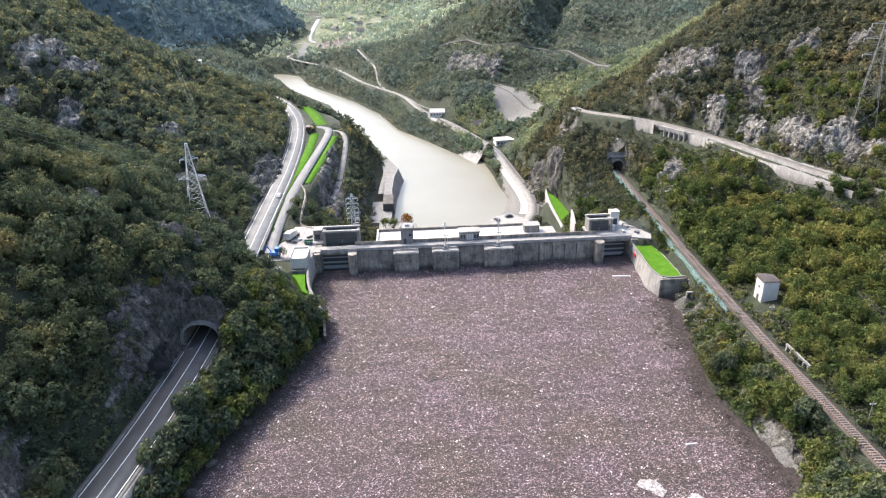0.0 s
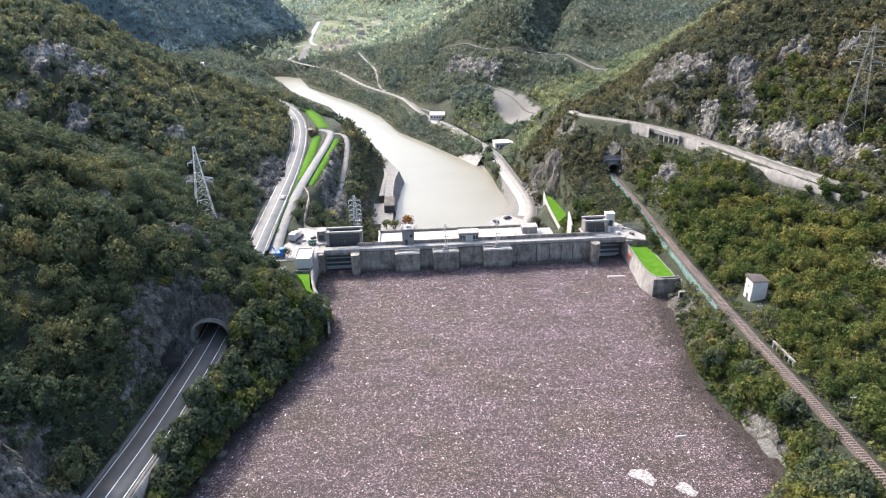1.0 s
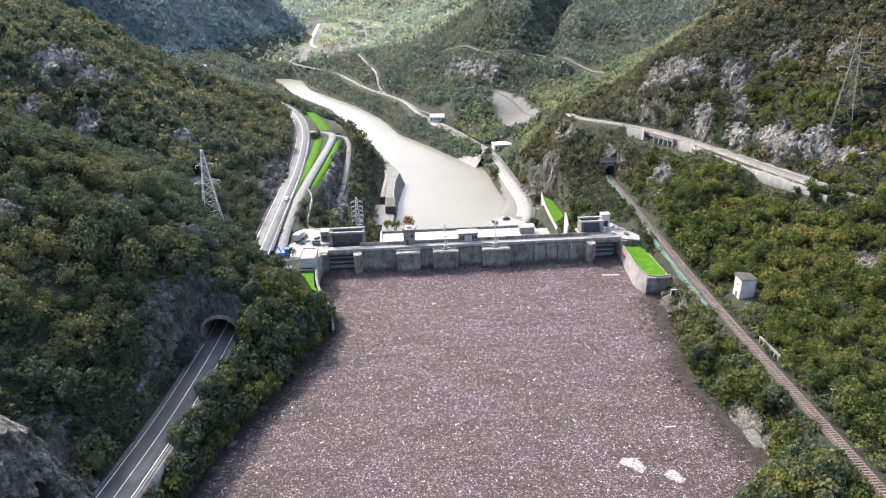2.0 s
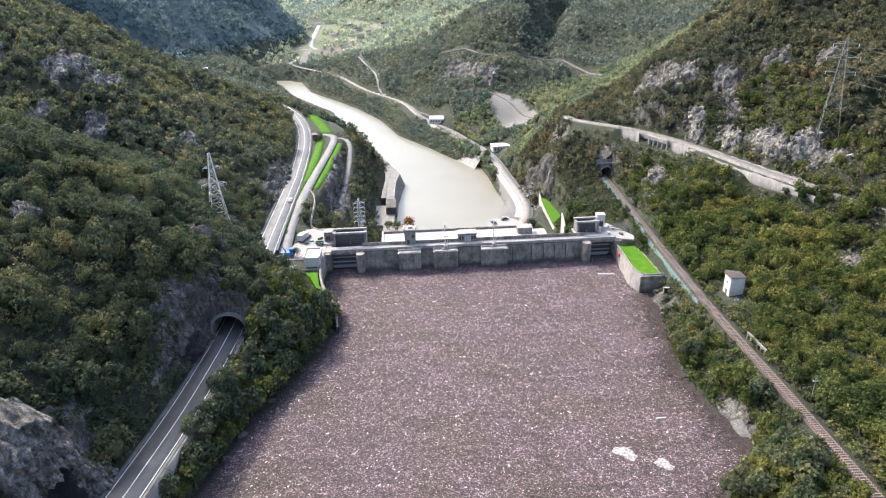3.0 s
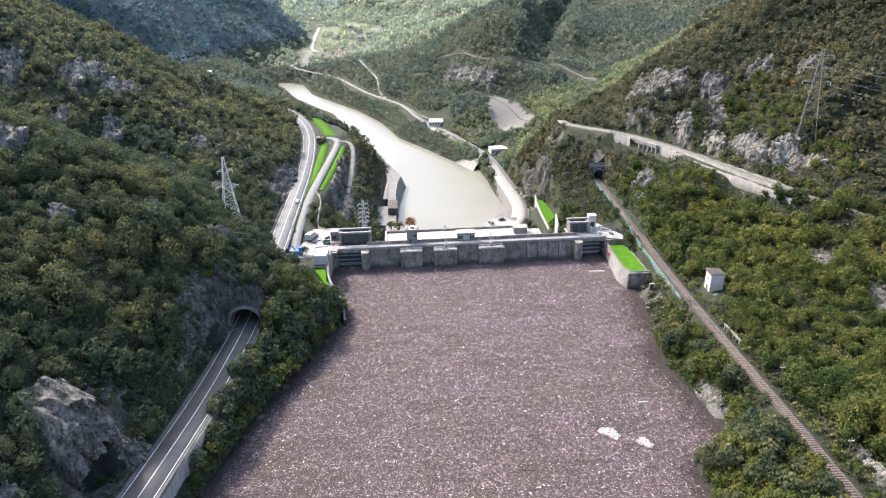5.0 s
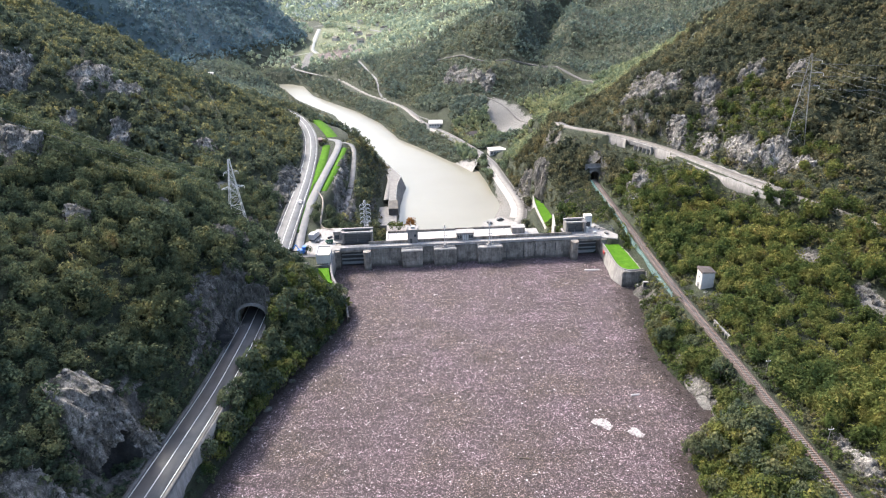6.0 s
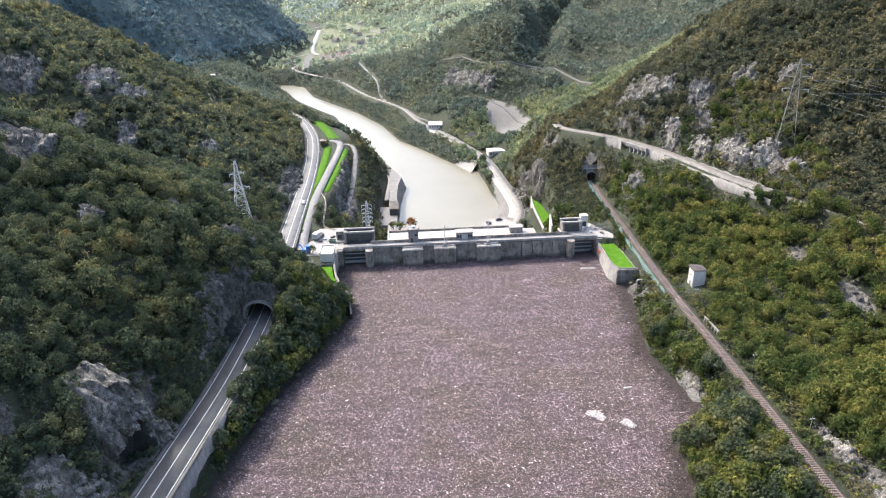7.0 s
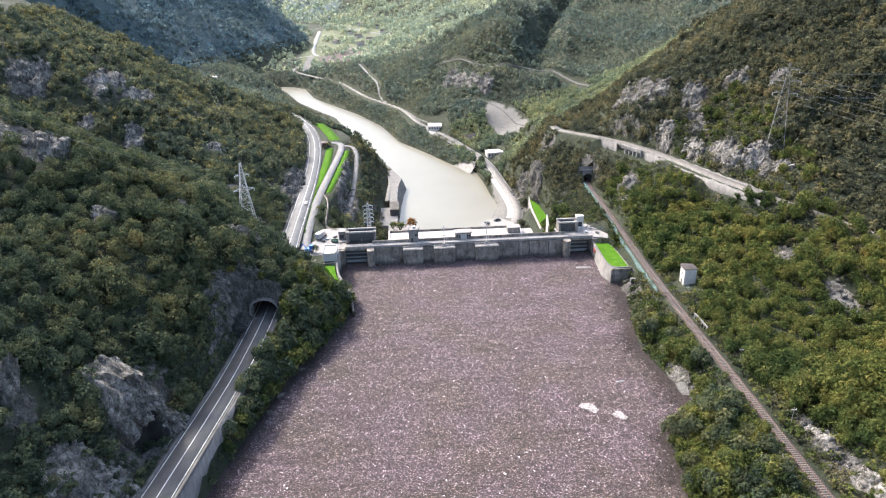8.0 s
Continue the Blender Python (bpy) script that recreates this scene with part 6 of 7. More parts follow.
def overhung_cliff(label, a, b, z0, tall, seed):
    """A cliff along the line a to b: rough rock leaning back, with a hollow coloured black for shade under a jutting
    brow, and a shelf behind its top.
    """
    t = thing("rock_outcrop", label, "rock", at=(*a, z0))
    u, v = np.meshgrid(np.linspace(0, 1, 110), np.linspace(0, 1.4, 100))
    a, b = np.array(a), np.array(b)
    n = np.array([(a - b)[1], -(a - b)[0]]) / np.linalg.norm(a - b)
    n = n if n[0] > 0 else -n
    top = np.interp(u, [0, 0.18, 0.38, 0.6, 0.82, 0.95, 1], [2, 6, 0.8 * tall, tall, 0.95 * tall, 0.6 * tall, 0.3 * tall])
    face, cap = np.clip(v, 0, 1), np.clip(v - 1, 0, 1)
    out = -5.5 * face ** 1.3 - 18 * cap - 3.5 * (1 - smooth(0, 0.12, u)) - 4.5 * smooth(0.9, 1, u)
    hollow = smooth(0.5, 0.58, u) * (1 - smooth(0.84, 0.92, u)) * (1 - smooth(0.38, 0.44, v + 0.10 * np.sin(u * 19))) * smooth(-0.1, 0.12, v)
    out += 1.1 * np.exp(-((v - 0.52) / 0.09) ** 2) * smooth(0.35, 0.5, u) * (1 - smooth(0.85, 0.97, u))
    xy = a + (b - a) * u[..., None]
    P = np.concatenate([xy, (z0 + top * face + 9 * cap)[..., None]], -1).reshape(-1, 3)
    warp = P + 0.6 * np.stack([value_noise(P * 0.5, seed + k) for k in (1, 2, 3)], -1)
    step = value_noise(warp * np.array([0.3, 0.3, 0.22]), seed) * 3.2
    rough = 0.6 * (np.floor(step) + smooth(0.35, 0.5, step - np.floor(step))) + 0.7 * value_noise(warp * np.array([0.9, 0.9, 0.16]), seed + 4) + 0.45 * (1 - 2 * np.abs(value_noise(warp * 0.9, seed + 5))) + 0.3 * value_noise(warp * 2.4, seed + 6)
    ledge = value_noise(warp * np.array([0.75, 0.75, 0.5]), seed + 9) * 3.0
    rough = rough + 0.45 * (np.floor(ledge) + smooth(0.42, 0.5, ledge - np.floor(ledge))) + 0.22 * value_noise(warp * np.array([3.6, 3.6, 1.2]), seed + 10)
    out = out + rough.reshape(out.shape) * (1 - 0.7 * hollow) - 4.0 * hollow
    P[:, :2] += n * out.reshape(-1, 1)
    P[:, 2] += (0.35 + 0.8 * np.clip(cap.ravel() * 12, 0, 1)) * value_noise(warp * 0.55, seed + 8)
    k = np.arange(u.size).reshape(u.shape)
    f = np.stack([k[:-1, :-1], k[:-1, 1:], k[1:, 1:], k[1:, :-1]], -1).reshape(-1, 4)
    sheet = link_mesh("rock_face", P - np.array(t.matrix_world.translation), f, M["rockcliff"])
    # the hollow's shade is painted near-black; a fainter strip overlaps its edge
    darkening = np.clip(hollow * 1.3 + 0.5 * smooth(0.44, 0.5, u) * (1 - smooth(0.6, 0.64, u)) * (1 - smooth(0.4, 0.75, v)), 0, 1)
    sheet.data.attributes.new("blackened", "FLOAT", "POINT").data.foreach_set("value", darkening.ravel().astype(np.float32))
    sheet.parent = t
    return t


overhung_cliff("dark grey cliff beside the road, its hollow painted black for shade", (-61.0, -116.5), (-69.8, -139.0), 9.0, 23.0, 71)
crag("grey broken rock slope above the road", 2, [(-75.5, -151.5, 6.5, 7.5), (-70.5, -148, 4, 6)], "rockpale", 0.7, each=50, size=(0.6, 1.8))
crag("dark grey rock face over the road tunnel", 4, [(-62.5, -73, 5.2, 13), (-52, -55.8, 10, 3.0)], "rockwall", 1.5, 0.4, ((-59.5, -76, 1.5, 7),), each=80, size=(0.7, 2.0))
crag("pale quarried rock cut above the mountain road", 8, [(142.5, 63, 3.5, 9), (149, 42, 3.5, 9), (156, 22, 5, 11), (163, 5, 6, 9), (168, -5, 3.5, 5)], "rockpale", 1.2, each=55, size=(0.8, 2.3))
crag("grey broken rock below the access lane", 24, [(-36.5, 96, 2.6, 20), (-31, 74, 3.5, 12), (-36, 130, 2.5, 14)], "rockmid", 1.0, each=26, size=(0.6, 1.6))
crag("broken grey limestone band on the slope", 9, [(142, 107, 8, 21), (149, 91, 5, 8), (161, 74, 6.5, 8), (156, 56, 4.5, 10), (177, 63, 5.5, 5), (189, 44, 3.5, 4), (133, 112, 3.5, 3)], "rockmid", 1.5, each=60, size=(0.7, 2.0))
crag("pale rock bank between railway and reservoir", 22, [(84.2, -97, 2.4, 12)], "rockmid", 0.35)
crag("pale grey crag above the railway", 7, [(117, 41, 5, 6.5), (111.5, 29, 2.5, 4)], "rockpale", 2.2, each=40, size=(0.8, 2.2))
crag("grey rock cut along the highway", 12, [(-62, 85, 3.8, 34)], "rockmid", 1.6, each=60, size=(0.8, 2.0))
crag("brown-grey cliff over the gravel road", 13, [(86, 116, 3.5, 14), (83, 150, 4, 13)], "rockwall", 1.6, 0.6, each=45, size=(1.0, 2.4))
crag("grey stone bank between gravel road and lawn", 25, [(78.5, 146, 3.2, 20), (79, 120, 2.5, 8)], "rockmid", 0.8, 0.5, each=50, size=(0.6, 1.5))
crag("dark rock beside the highway at the tunnel end", 26, [(-66, 13, 6, 5), (-62, -38, 6, 3)], "rockwall", 1.6, 0.5, each=30, size=(0.8, 2.0))
crag("grey streaked rocks high on the western hill", 14, [(-161, 109, 8, 20), (-146, 111, 5, 12), (-140, 74, 4.5, 9), (-191, 88, 9, 13), (-105, 88, 7, 5), (-159, 66, 4.5, 6), (-118, 24, 4, 6), (-97, -67, 3, 3), (-122, -41, 5, 6)], "rockpale", 2.2, each=60, size=(1.0, 2.6))
crag("grey crag on the wooded hill", 19, [(57, 424, 7, 13), (67, 402, 7, 13), (77, 384, 7, 13), (87, 364, 6, 12)], "rockpale", 2.2, 1.0, each=60, size=(1.6, 3.8))

# ---------------------------------------------------------------- stranded debris along the shores
k_mud = Mat("wet_brown_driftwood", 0.9)
k_mud.color(k_mud.ramp(k_mud.noise(2.4, 6, 0.75), (0.35, (0.012, 0.008, 0.007)), (0.5, (0.028, 0.019, 0.017)), (0.68, (0.075, 0.056, 0.053)))).bump(k_mud.noise(3.0, 5), 0.8, 0.3)
M["mud"] = k_mud.m
for shore, side, wide, y1 in ((SHORE_L, -1, 2.2, -38), (SHORE_R, 1, 2.4, -32)):
    line = [(x - side * wide * 0.15, y, 0.2) for y, x in shore if -210 < y < y1]
    band = strip("driftwood_band", line, -wide * 0.55, wide * 0.55, -0.08, M["mud"], 0.3, 1.5)
    tagged(band, "dark wet driftwood stranded along the shore", "debris", kind="stuff")

# ---------------------------------------------------------------- woods


def crown_shape(rng, lobes, leaves, size):
    """Crown of small three-cornered leaf sprays on rounded boughs heaped into a dome, in a unit crown."""
    a = rng.uniform(0, 6.28) + np.arange(lobes) * 2.4 + rng.normal(0, 0.25, lobes)
    up = np.linspace(0.95, -0.35, lobes) + rng.normal(0, 0.1, lobes)
    out = np.sqrt(np.clip(1 - up * up, 0.03, 1)) * rng.uniform(0.5, 0.74, lobes)
    cen = np.stack([np.cos(a) * out, np.sin(a) * out, up * 0.5 + 0.05], 1)
    rad = rng.uniform(0.27, 0.46, lobes)
    k = rng.integers(0, lobes, leaves)
    d = rng.normal(0, 1, (leaves, 3))
    d[:, 2] += 0.45
    d /= np.linalg.norm(d, axis=1)[:, None]
    p = cen[k] + d * (rad[k] * rng.uniform(0.72, 1.12, leaves))[:, None]
    n = d + 0.35 * cen[k] + rng.normal(0, 0.38, (leaves, 3))
    n /= np.linalg.norm(n, axis=1)[:, None]
    a = np.cross(n, rng.normal(0, 1, (leaves, 3)))
    a /= np.linalg.norm(a, axis=1)[:, None]
    b = np.cross(n, a)
    s = (size * rng.uniform(0.65, 1.4, leaves))[:, None]
    q = rng.uniform(0.7, 1.15, leaves)[:, None]
    v = np.stack([p - a * s - b * s * 0.6, p + a * s - b * s * 0.6, p + b * s * q * 1.1 - n * s * 0.3], 1)
    return v.reshape(-1, 3), np.arange(leaves * 3).reshape(-1, 3)


def core_shape(rng):
    """Lumpy inner mass of a crown, as triangles."""
    bm = bmesh.new()
    bmesh.ops.create_icosphere(bm, subdivisions=1, radius=0.52)
    v = np.array([w.co[:] for w in bm.verts]) * rng.uniform(0.75, 1.1, (len(bm.verts), 1))
    f = np.array([[w.index for w in face.verts] for face in bm.faces])
    bm.free()
    return v, f


def grow(name, label, pos, rad, tall, lobes, leaves, size, seed, mat, core=True, kinds=10):
    """A wood: many crowns of different shape in one mesh."""
    rng = np.random.default_rng(seed)
    V, F, base = [], [], 0
    shapes = [crown_shape(rng, lobes, leaves, size) for _ in range(kinds)]
    which = rng.integers(0, kinds, len(pos))
    yaw = rng.uniform(0, 6.28, len(pos))
    for s in range(kinds):
        m = which == s
        if not m.any():
            continue
        v, f = shapes[s]
        c, sn = np.cos(yaw[m])[:, None], np.sin(yaw[m])[:, None]
        r, t, p = rad[m][:, None], tall[m][:, None], pos[m]
        out = np.stack([(v[:, 0] * c - v[:, 1] * sn) * r + p[:, :1], (v[:, 0] * sn + v[:, 1] * c) * r + p[:, 1:2], (v[:, 2] + 0.75) * t * 0.56 + p[:, 2:3]], -1)
        V.append(out.reshape(-1, 3))
        F.append((f[None] + (np.arange(m.sum()) * len(v))[:, None, None] + base).reshape(-1, 3))
        base += out.shape[0] * out.shape[1]
    ob = link_mesh(name, np.vstack(V), np.vstack(F), mat)
    tagged(ob, label, "trees", kind="stuff")
    if core:
        v, f = core_shape(rng)
        c, sn = np.cos(yaw)[:, None], np.sin(yaw)[:, None]
        r, t = rad[:, None], tall[:, None]
        out = np.stack([(v[:, 0] * c - v[:, 1] * sn) * r + pos[:, :1], (v[:, 0] * sn + v[:, 1] * c) * r + pos[:, 1:2], (v[:, 2] + 0.6) * t * 0.56 + pos[:, 2:3]], -1)
        inner = link_mesh("inner_foliage", out.reshape(-1, 3), (f[None] + (np.arange(len(pos)) * len(v))[:, None, None]).reshape(-1, 3), mat)
        inner.parent = ob
    return ob


def free_of_lines(x, y, low=False):
    """Where trees may stand: off roads, yards and buildings, and out of the camera's view of them."""
    ok = np.ones(x.shape, bool)
    for line, half in ((ROAD_SOUTH, 5.3 if low else 6.4), (ROAD_NORTH, 6.0 if low else 6.8), (RAIL, 2.7 if low else 3.8), (UPPER, np.where(y < -18, 2.6, 4.4)), (LANE, 4.6), (TRACK, 2.6), (QUAY, 4.6), (HILL_LANE, 2.6), (HOUSE_LANE, 2.6), (FAR_ROAD, 7.0), (RIVERBED, 12.0), (SIDE_STREAM, 6.0), (SLOPE_ROAD, 2.8), (SCREE_ROAD, 2.6)):
        d, _ = near_line(x, y, line)
        hid = False
        if line is ROAD_SOUTH:
            hid = y > TUNNEL_Y0 + 3
        elif line is ROAD_NORTH:
            hid = y < TUNNEL_Y1 - 2
        elif line is RAIL:
            hid = y > RAIL_TUNNEL_Y + 3
        elif line is UPPER:
            hid = y > 150
        ok &= (d > half) | hid
    # strips and boxes cleared so trees don't hide roads and buildings from the camera
    below, _ = near_line(x, y, [(px - 6.0, py - 5.0, pz) for px, py, pz in QUAY[10:17]])
    ok &= below > (3.0 if low else 6.0)
    if not low:
        below, _ = near_line(x, y, [(px - 4.0, py - 6.0, pz) for px, py, pz in SLOPE_ROAD])
        ok &= below > 4.0
    down, _ = near_line(x, y, [(px - 5.0, py - 2.5, pz) for px, py, pz in UPPER[5:11]])
    ok &= down > (1.6 if low else 4.6)
    ok &= ~((x > 67) & (x < 88) & (y > 226) & (y < 262))
    ok &= ~((x > 26) & (x < 48) & (y > 322) & (y < 362))
    if not low:
        ok &= ~((x > 99.5) & (x < 109) & (y > 58) & (y < 84))
        rail_x = np.interp(y, [10, 83], [101.5, 107])
        ok &= ~((x > rail_x - 19) & (x < rail_x + 2) & (y > 8) & (y < 84) & (height(x, y) > -3))
        ok &= ~((x > np.interp(y, [-330, -165, -37], [81, 86, 91.5])) & (x < 100) & (y < -37))
        upper_x = np.interp(y, [q[1] for q in UPPER], [q[0] for q in UPPER])
        ok &= ~((x > upper_x - 15) & (x < upper_x) & (y > 34) & (y < 94))
        ok &= ~((x > 98) & (x < 110) & (y > -68) & (y < -46))
        ok &= ~((x > -64) & (x < -34) & (y > 184) & (y < 252))
        ok &= ~((x > np.interp(y, BANK_L[:, 0], BANK_L[:, 1]) - np.where(y > 180, 19, 12)) & (x < 20) & (y > 92) & (y < 285))
        left = np.interp(y, BANK_L[:, 0], BANK_L[:, 1])
        right = np.interp(y, BANK_R[:, 0], BANK_R[:, 1])
        ok &= ~((y > 250) & (y < 640) & (x > left - 5) & (x < right + 3))
    ok &= ~((x > -52) & (x < -30) & (y > -18) & (y < 30))
    ok &= ~((x > -36) & (x < 70) & (y > -31) & (y < 34))
    ok &= ~((x > 69) & (x < 96) & (y > -33) & (y < 18))
    ok &= ~((np.hypot(x - 108, y + 51) < 5))
    ok &= ~((x > 101) & (x < 110) & (y > -62) & (y < -48))
    ok &= ~((x > 70) & (x < 85) & (y > 48) & (y < 119) & (height(x, y) < -8))
    ok &= ~((x > -42) & (x < -37.5) & (y > 22) & (y < 80))
    ok &= ~((x > np.interp(y, BANK_L[:, 0], BANK_L[:, 1]) - 8) & (x < 20) & (y > 120) & (y < 270))
    rx = np.interp(y, [10, 83], [101.5, 107])
    ok &= ~((x > rx - 3.8) & (x < rx + 2) & (y > 8) & (y < 84) & (height(x, y) > 5))
    ok &= ~((x > -62) & (x < -37) & (y > 190) & (y < 250))
    return ok


def bare(x, y, z):
    """Open rock and scree, and lawns, without trees."""
    open_ground = (in_patches(x, y, ROCKS) + waves(x, y, 17, 11) * 0.35 > 0.62) | (in_patches(x, y, SCREE) > 0.3)
    open_ground |= (x > -51) & (x < -35) & (y > 70) & (y < 182)
    open_ground |= (x > 70) & (x < 84) & (y > 60) & (y < 118) & (z < 0)
    return open_ground


def scatter(x0, x1, y0, y1, step, seed, jitter=0.5):
    rng = np.random.default_rng(seed)
    gx, gy = np.meshgrid(np.arange(x0, x1, step), np.arange(y0, y1, step))
    x = gx.ravel() + rng.uniform(-jitter, jitter, gx.size) * step
    y = gy.ravel() + rng.uniform(-jitter, jitter, gx.size) * step
    return x, y, rng


def wood(name, label, area, step, seed, rad, lobes, leaves, size, steep=2.6, keep=None, core=True, mat="leaf"):
    x, y, rng = scatter(*area, step, seed)
    z, s = height(x, y), slope(x, y)
    ok = free_of_lines(x, y) & (s < steep * rng.uniform(0.75, 1.15, len(x))) & ~bare(x, y, z) & (rng.uniform(0, 1, len(x)) < 0.97)
    level = np.where(y < 3, 1.2, -23.0)
    ok &= z > level
    if keep is not None:
        ok &= keep(x, y, z)
    x, y, z = x[ok], y[ok], z[ok]
    r = rng.uniform(*rad, len(x)) * (0.85 + 0.25 * waves(x, y, 11, 60))
    r = np.clip(r * rng.lognormal(0, 0.16, len(x)), rad[0] * 0.65, rad[1] * 1.4)
    tall = r * rng.uniform(1.6, 2.5, len(x))
    grow(name, label, np.stack([x, y, z - 0.4], 1), r, tall, lobes, leaves, size, seed + 1, M[mat], core)
    return len(x)


# haze, and sunlight on the pale set, are put into these leaf colours
M["leaf_far"] = make_leaf("leaves_green_with_haze", ((0.36, (0.093, 0.121, 0.110)), (0.46, (0.126, 0.158, 0.137)), (0.54, (0.166, 0.194, 0.157)), (0.64, (0.226, 0.236, 0.173))))
M["leaf_sunlit_haze"] = make_leaf("leaves_sunlit_with_haze", ((0.36, (0.242, 0.296, 0.251)), (0.46, (0.304, 0.359, 0.288)), (0.54, (0.367, 0.412, 0.307)), (0.64, (0.420, 0.433, 0.315))))
M["leaf_blue_haze"] = make_leaf("conifer_with_blue_haze", ((0.36, (0.098, 0.149, 0.190)), (0.48, (0.138, 0.198, 0.230)), (0.6, (0.178, 0.236, 0.247))))
# the camera's view wedge: trees inside it get many small leaves
IN_VIEW = lambda x, y, z: (np.abs(x) < 0.66 * (y + 268) + 0.3 * (120 - z) + 10) & (y > -272 + 118 - z)
OUT_OF_VIEW = lambda x, y, z: ~IN_VIEW(x, y, z)
wood("woodland", "mixed deciduous trees turning yellow on the valley side", (-135, -20, -215, 60), 4.2, 21, (2.7, 4.4), 14, 460, 0.077, keep=IN_VIEW, mat="leaf_olive")
wood("woodland", "mixed deciduous trees on the valley side outside the camera's view", (-135, -20, -215, 60), 4.2, 21, (2.7, 4.4), 7, 60, 0.2, keep=OUT_OF_VIEW, mat="leaf_olive")
wood("woodland", "green and yellowing deciduous trees on the slope above the railway", (62, 175, -205, -35), 4.2, 31, (2.7, 4.4), 14, 460, 0.077, keep=IN_VIEW)
wood("woodland", "small green and yellowing trees higher above the railway", (62, 175, -35, 60), 3.5, 35, (1.9, 3.5), 11, 230, 0.105, keep=IN_VIEW)
wood("woodland", "deciduous trees on the slope outside the camera's view", (62, 175, -205, 60), 4.2, 31, (2.7, 4.4), 7, 60, 0.2, keep=OUT_OF_VIEW)
wood("woodland", "dense trees on the hill beside the highway", (-230, -6, 60, 330), 3.8, 41, (2.1, 3.8), 8, 80, 0.165, mat="leaf_hill")
wood("woodland", "dense trees on the hill over the railway tunnel", (50, 260, 60, 190), 3.5, 51, (1.8, 3.4), 8, 76, 0.17, steep=4.2, mat="leaf_mid")
wood("woodland", "bright yellow-green trees on the saddle above the scree", (50, 260, 190, 330), 3.7, 55, (2.0, 3.5), 7, 50, 0.2, mat="leaf_bright")
wood("woodland", "trees on the upper slope", (-300, -135, -215, 60), 4.8, 61, (2.8, 4.6), 6, 36, 0.24, core=False, mat="leaf_olive")
wood("woodland", "trees on the upper slope", (175, 300, -150, 60), 3.7, 71, (2.0, 3.6), 7, 66, 0.18, mat="leaf_mid")
open_valley = lambda x, y, z: (z > -23.5) & ((z > 20) | (y < 800) | ((x < -165) & (y < 880)) | (waves(x, y, 23, 70) > 0.25)) & ((y < 620) | (x > ridge_foot(y)))
on_ridge = lambda x, y, z: (x < ridge_foot(y)) & (y > 600)
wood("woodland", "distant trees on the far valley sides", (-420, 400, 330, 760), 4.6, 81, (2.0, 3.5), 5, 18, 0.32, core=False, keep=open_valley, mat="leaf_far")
wood("woodland", "distant trees on far hillsides", (-260, 620, 760, 1500), 10.0, 91, (4.0, 6.6), 5, 18, 0.34, core=False, keep=open_valley, mat="leaf_sunlit_haze")
wood("woodland", "conifers on the long ridge, coloured blue for haze", (-520, -120, 560, 1120), 7.2, 95, (3.4, 5.8), 5, 20, 0.32, core=False, keep=on_ridge, mat="leaf_blue_haze")
wood("woodland", "trees on the farthest slopes, coloured pale for haze", (-700, 500, 1500, 2300), 17, 97, (6.0, 9.0), 4, 12, 0.4, core=False, mat="leaf_sunlit_haze")
wood("woodland", "trees high on the eastern slope", (260, 430, 60, 330), 5.4, 99, (3.2, 5.2), 6, 34, 0.26, core=False, mat="leaf_mid")


def undergrowth(name, label, area, step, seed, rad, leaves=13, tall=(1.3, 2.0), mat="leaf_mid"):
    """Low bushes that close the gaps between trees and line the banks."""
    x, y, rng = scatter(*area, step, seed)
    z = height(x, y)
    ok = free_of_lines(x, y, True) & (in_patches(x, y, SCREE) < 0.3) & (z > np.where(y < 3, 0.15, -24.4))
    ok &= (in_patches(x, y, ROCKS) + waves(x, y, 19, 7) * 0.3 < 0.75) | (waves(x, y, 29, 6) > 0.42)
    ok &= ~((x > -51) & (x < -35) & (y > 70) & (y < 182))
    x, y, z = x[ok], y[ok], z[ok]
    r = rng.uniform(*rad, len(x))
    grow(name, label, np.stack([x, y, z - 0.3], 1), r, r * rng.uniform(*tall, len(x)), 5, int(leaves * 2.0), 0.23, seed + 1, M[mat], False)


undergrowth("undergrowth", "low green bushes under the trees", (-118, -20, -178, 40), 2.3, 121, (1.2, 2.1), 14, mat="leaf_olive")
undergrowth("undergrowth", "low green bushes on the bank and slope", (64, 150, -175, 70), 2.7, 131, (1.2, 2.0), mat="leaf")
undergrowth("undergrowth", "low bushes on the river banks", (-40, 110, 34, 230), 2.6, 141, (1.2, 2.0))
undergrowth("undergrowth", "low bushes on the upper slope", (150, 235, -120, 150), 3.6, 151, (1.8, 2.9), 12)
undergrowth("undergrowth", "low scrub beside the railway", (84, 105, -174, -36), 1.7, 171, (0.9, 1.5), 18)
undergrowth("undergrowth", "low scrub on the road verge", (-76, -46, -174, -62), 1.8, 181, (0.9, 1.6), 18, mat="leaf_olive")
undergrowth("undergrowth", "low scrub on the railway cutting", (82, 114, 8, 84), 2.0, 191, (0.8, 1.5))
undergrowth("undergrowth", "low scrub along the mountain road", (122, 192, -75, 100), 2.3, 193, (0.9, 1.6))
undergrowth("undergrowth", "dense bushes between river and gravel road", (-60, 96, 225, 520), 3.6, 201, (1.9, 3.2), 11, (1.2, 1.9), "leaf_far")
undergrowth("undergrowth", "low bushes hanging over the water below the railway", (76, 93, -172, -36), 1.6, 231, (0.9, 1.5), 12, mat="leaf")
undergrowth("undergrowth", "bushes on the steep bank above the lower lawn", (83, 102, 36, 128), 1.9, 217, (1.2, 2.2), 20)
undergrowth("undergrowth", "low bushes over the railway tunnel", (88, 152, 66, 160), 2.7, 211, (1.2, 2.1))
undergrowth("undergrowth", "dense bushes along the river", (-150, 120, 230, 640), 6.0, 161, (2.0, 3.3), 10, (1.0, 1.5))

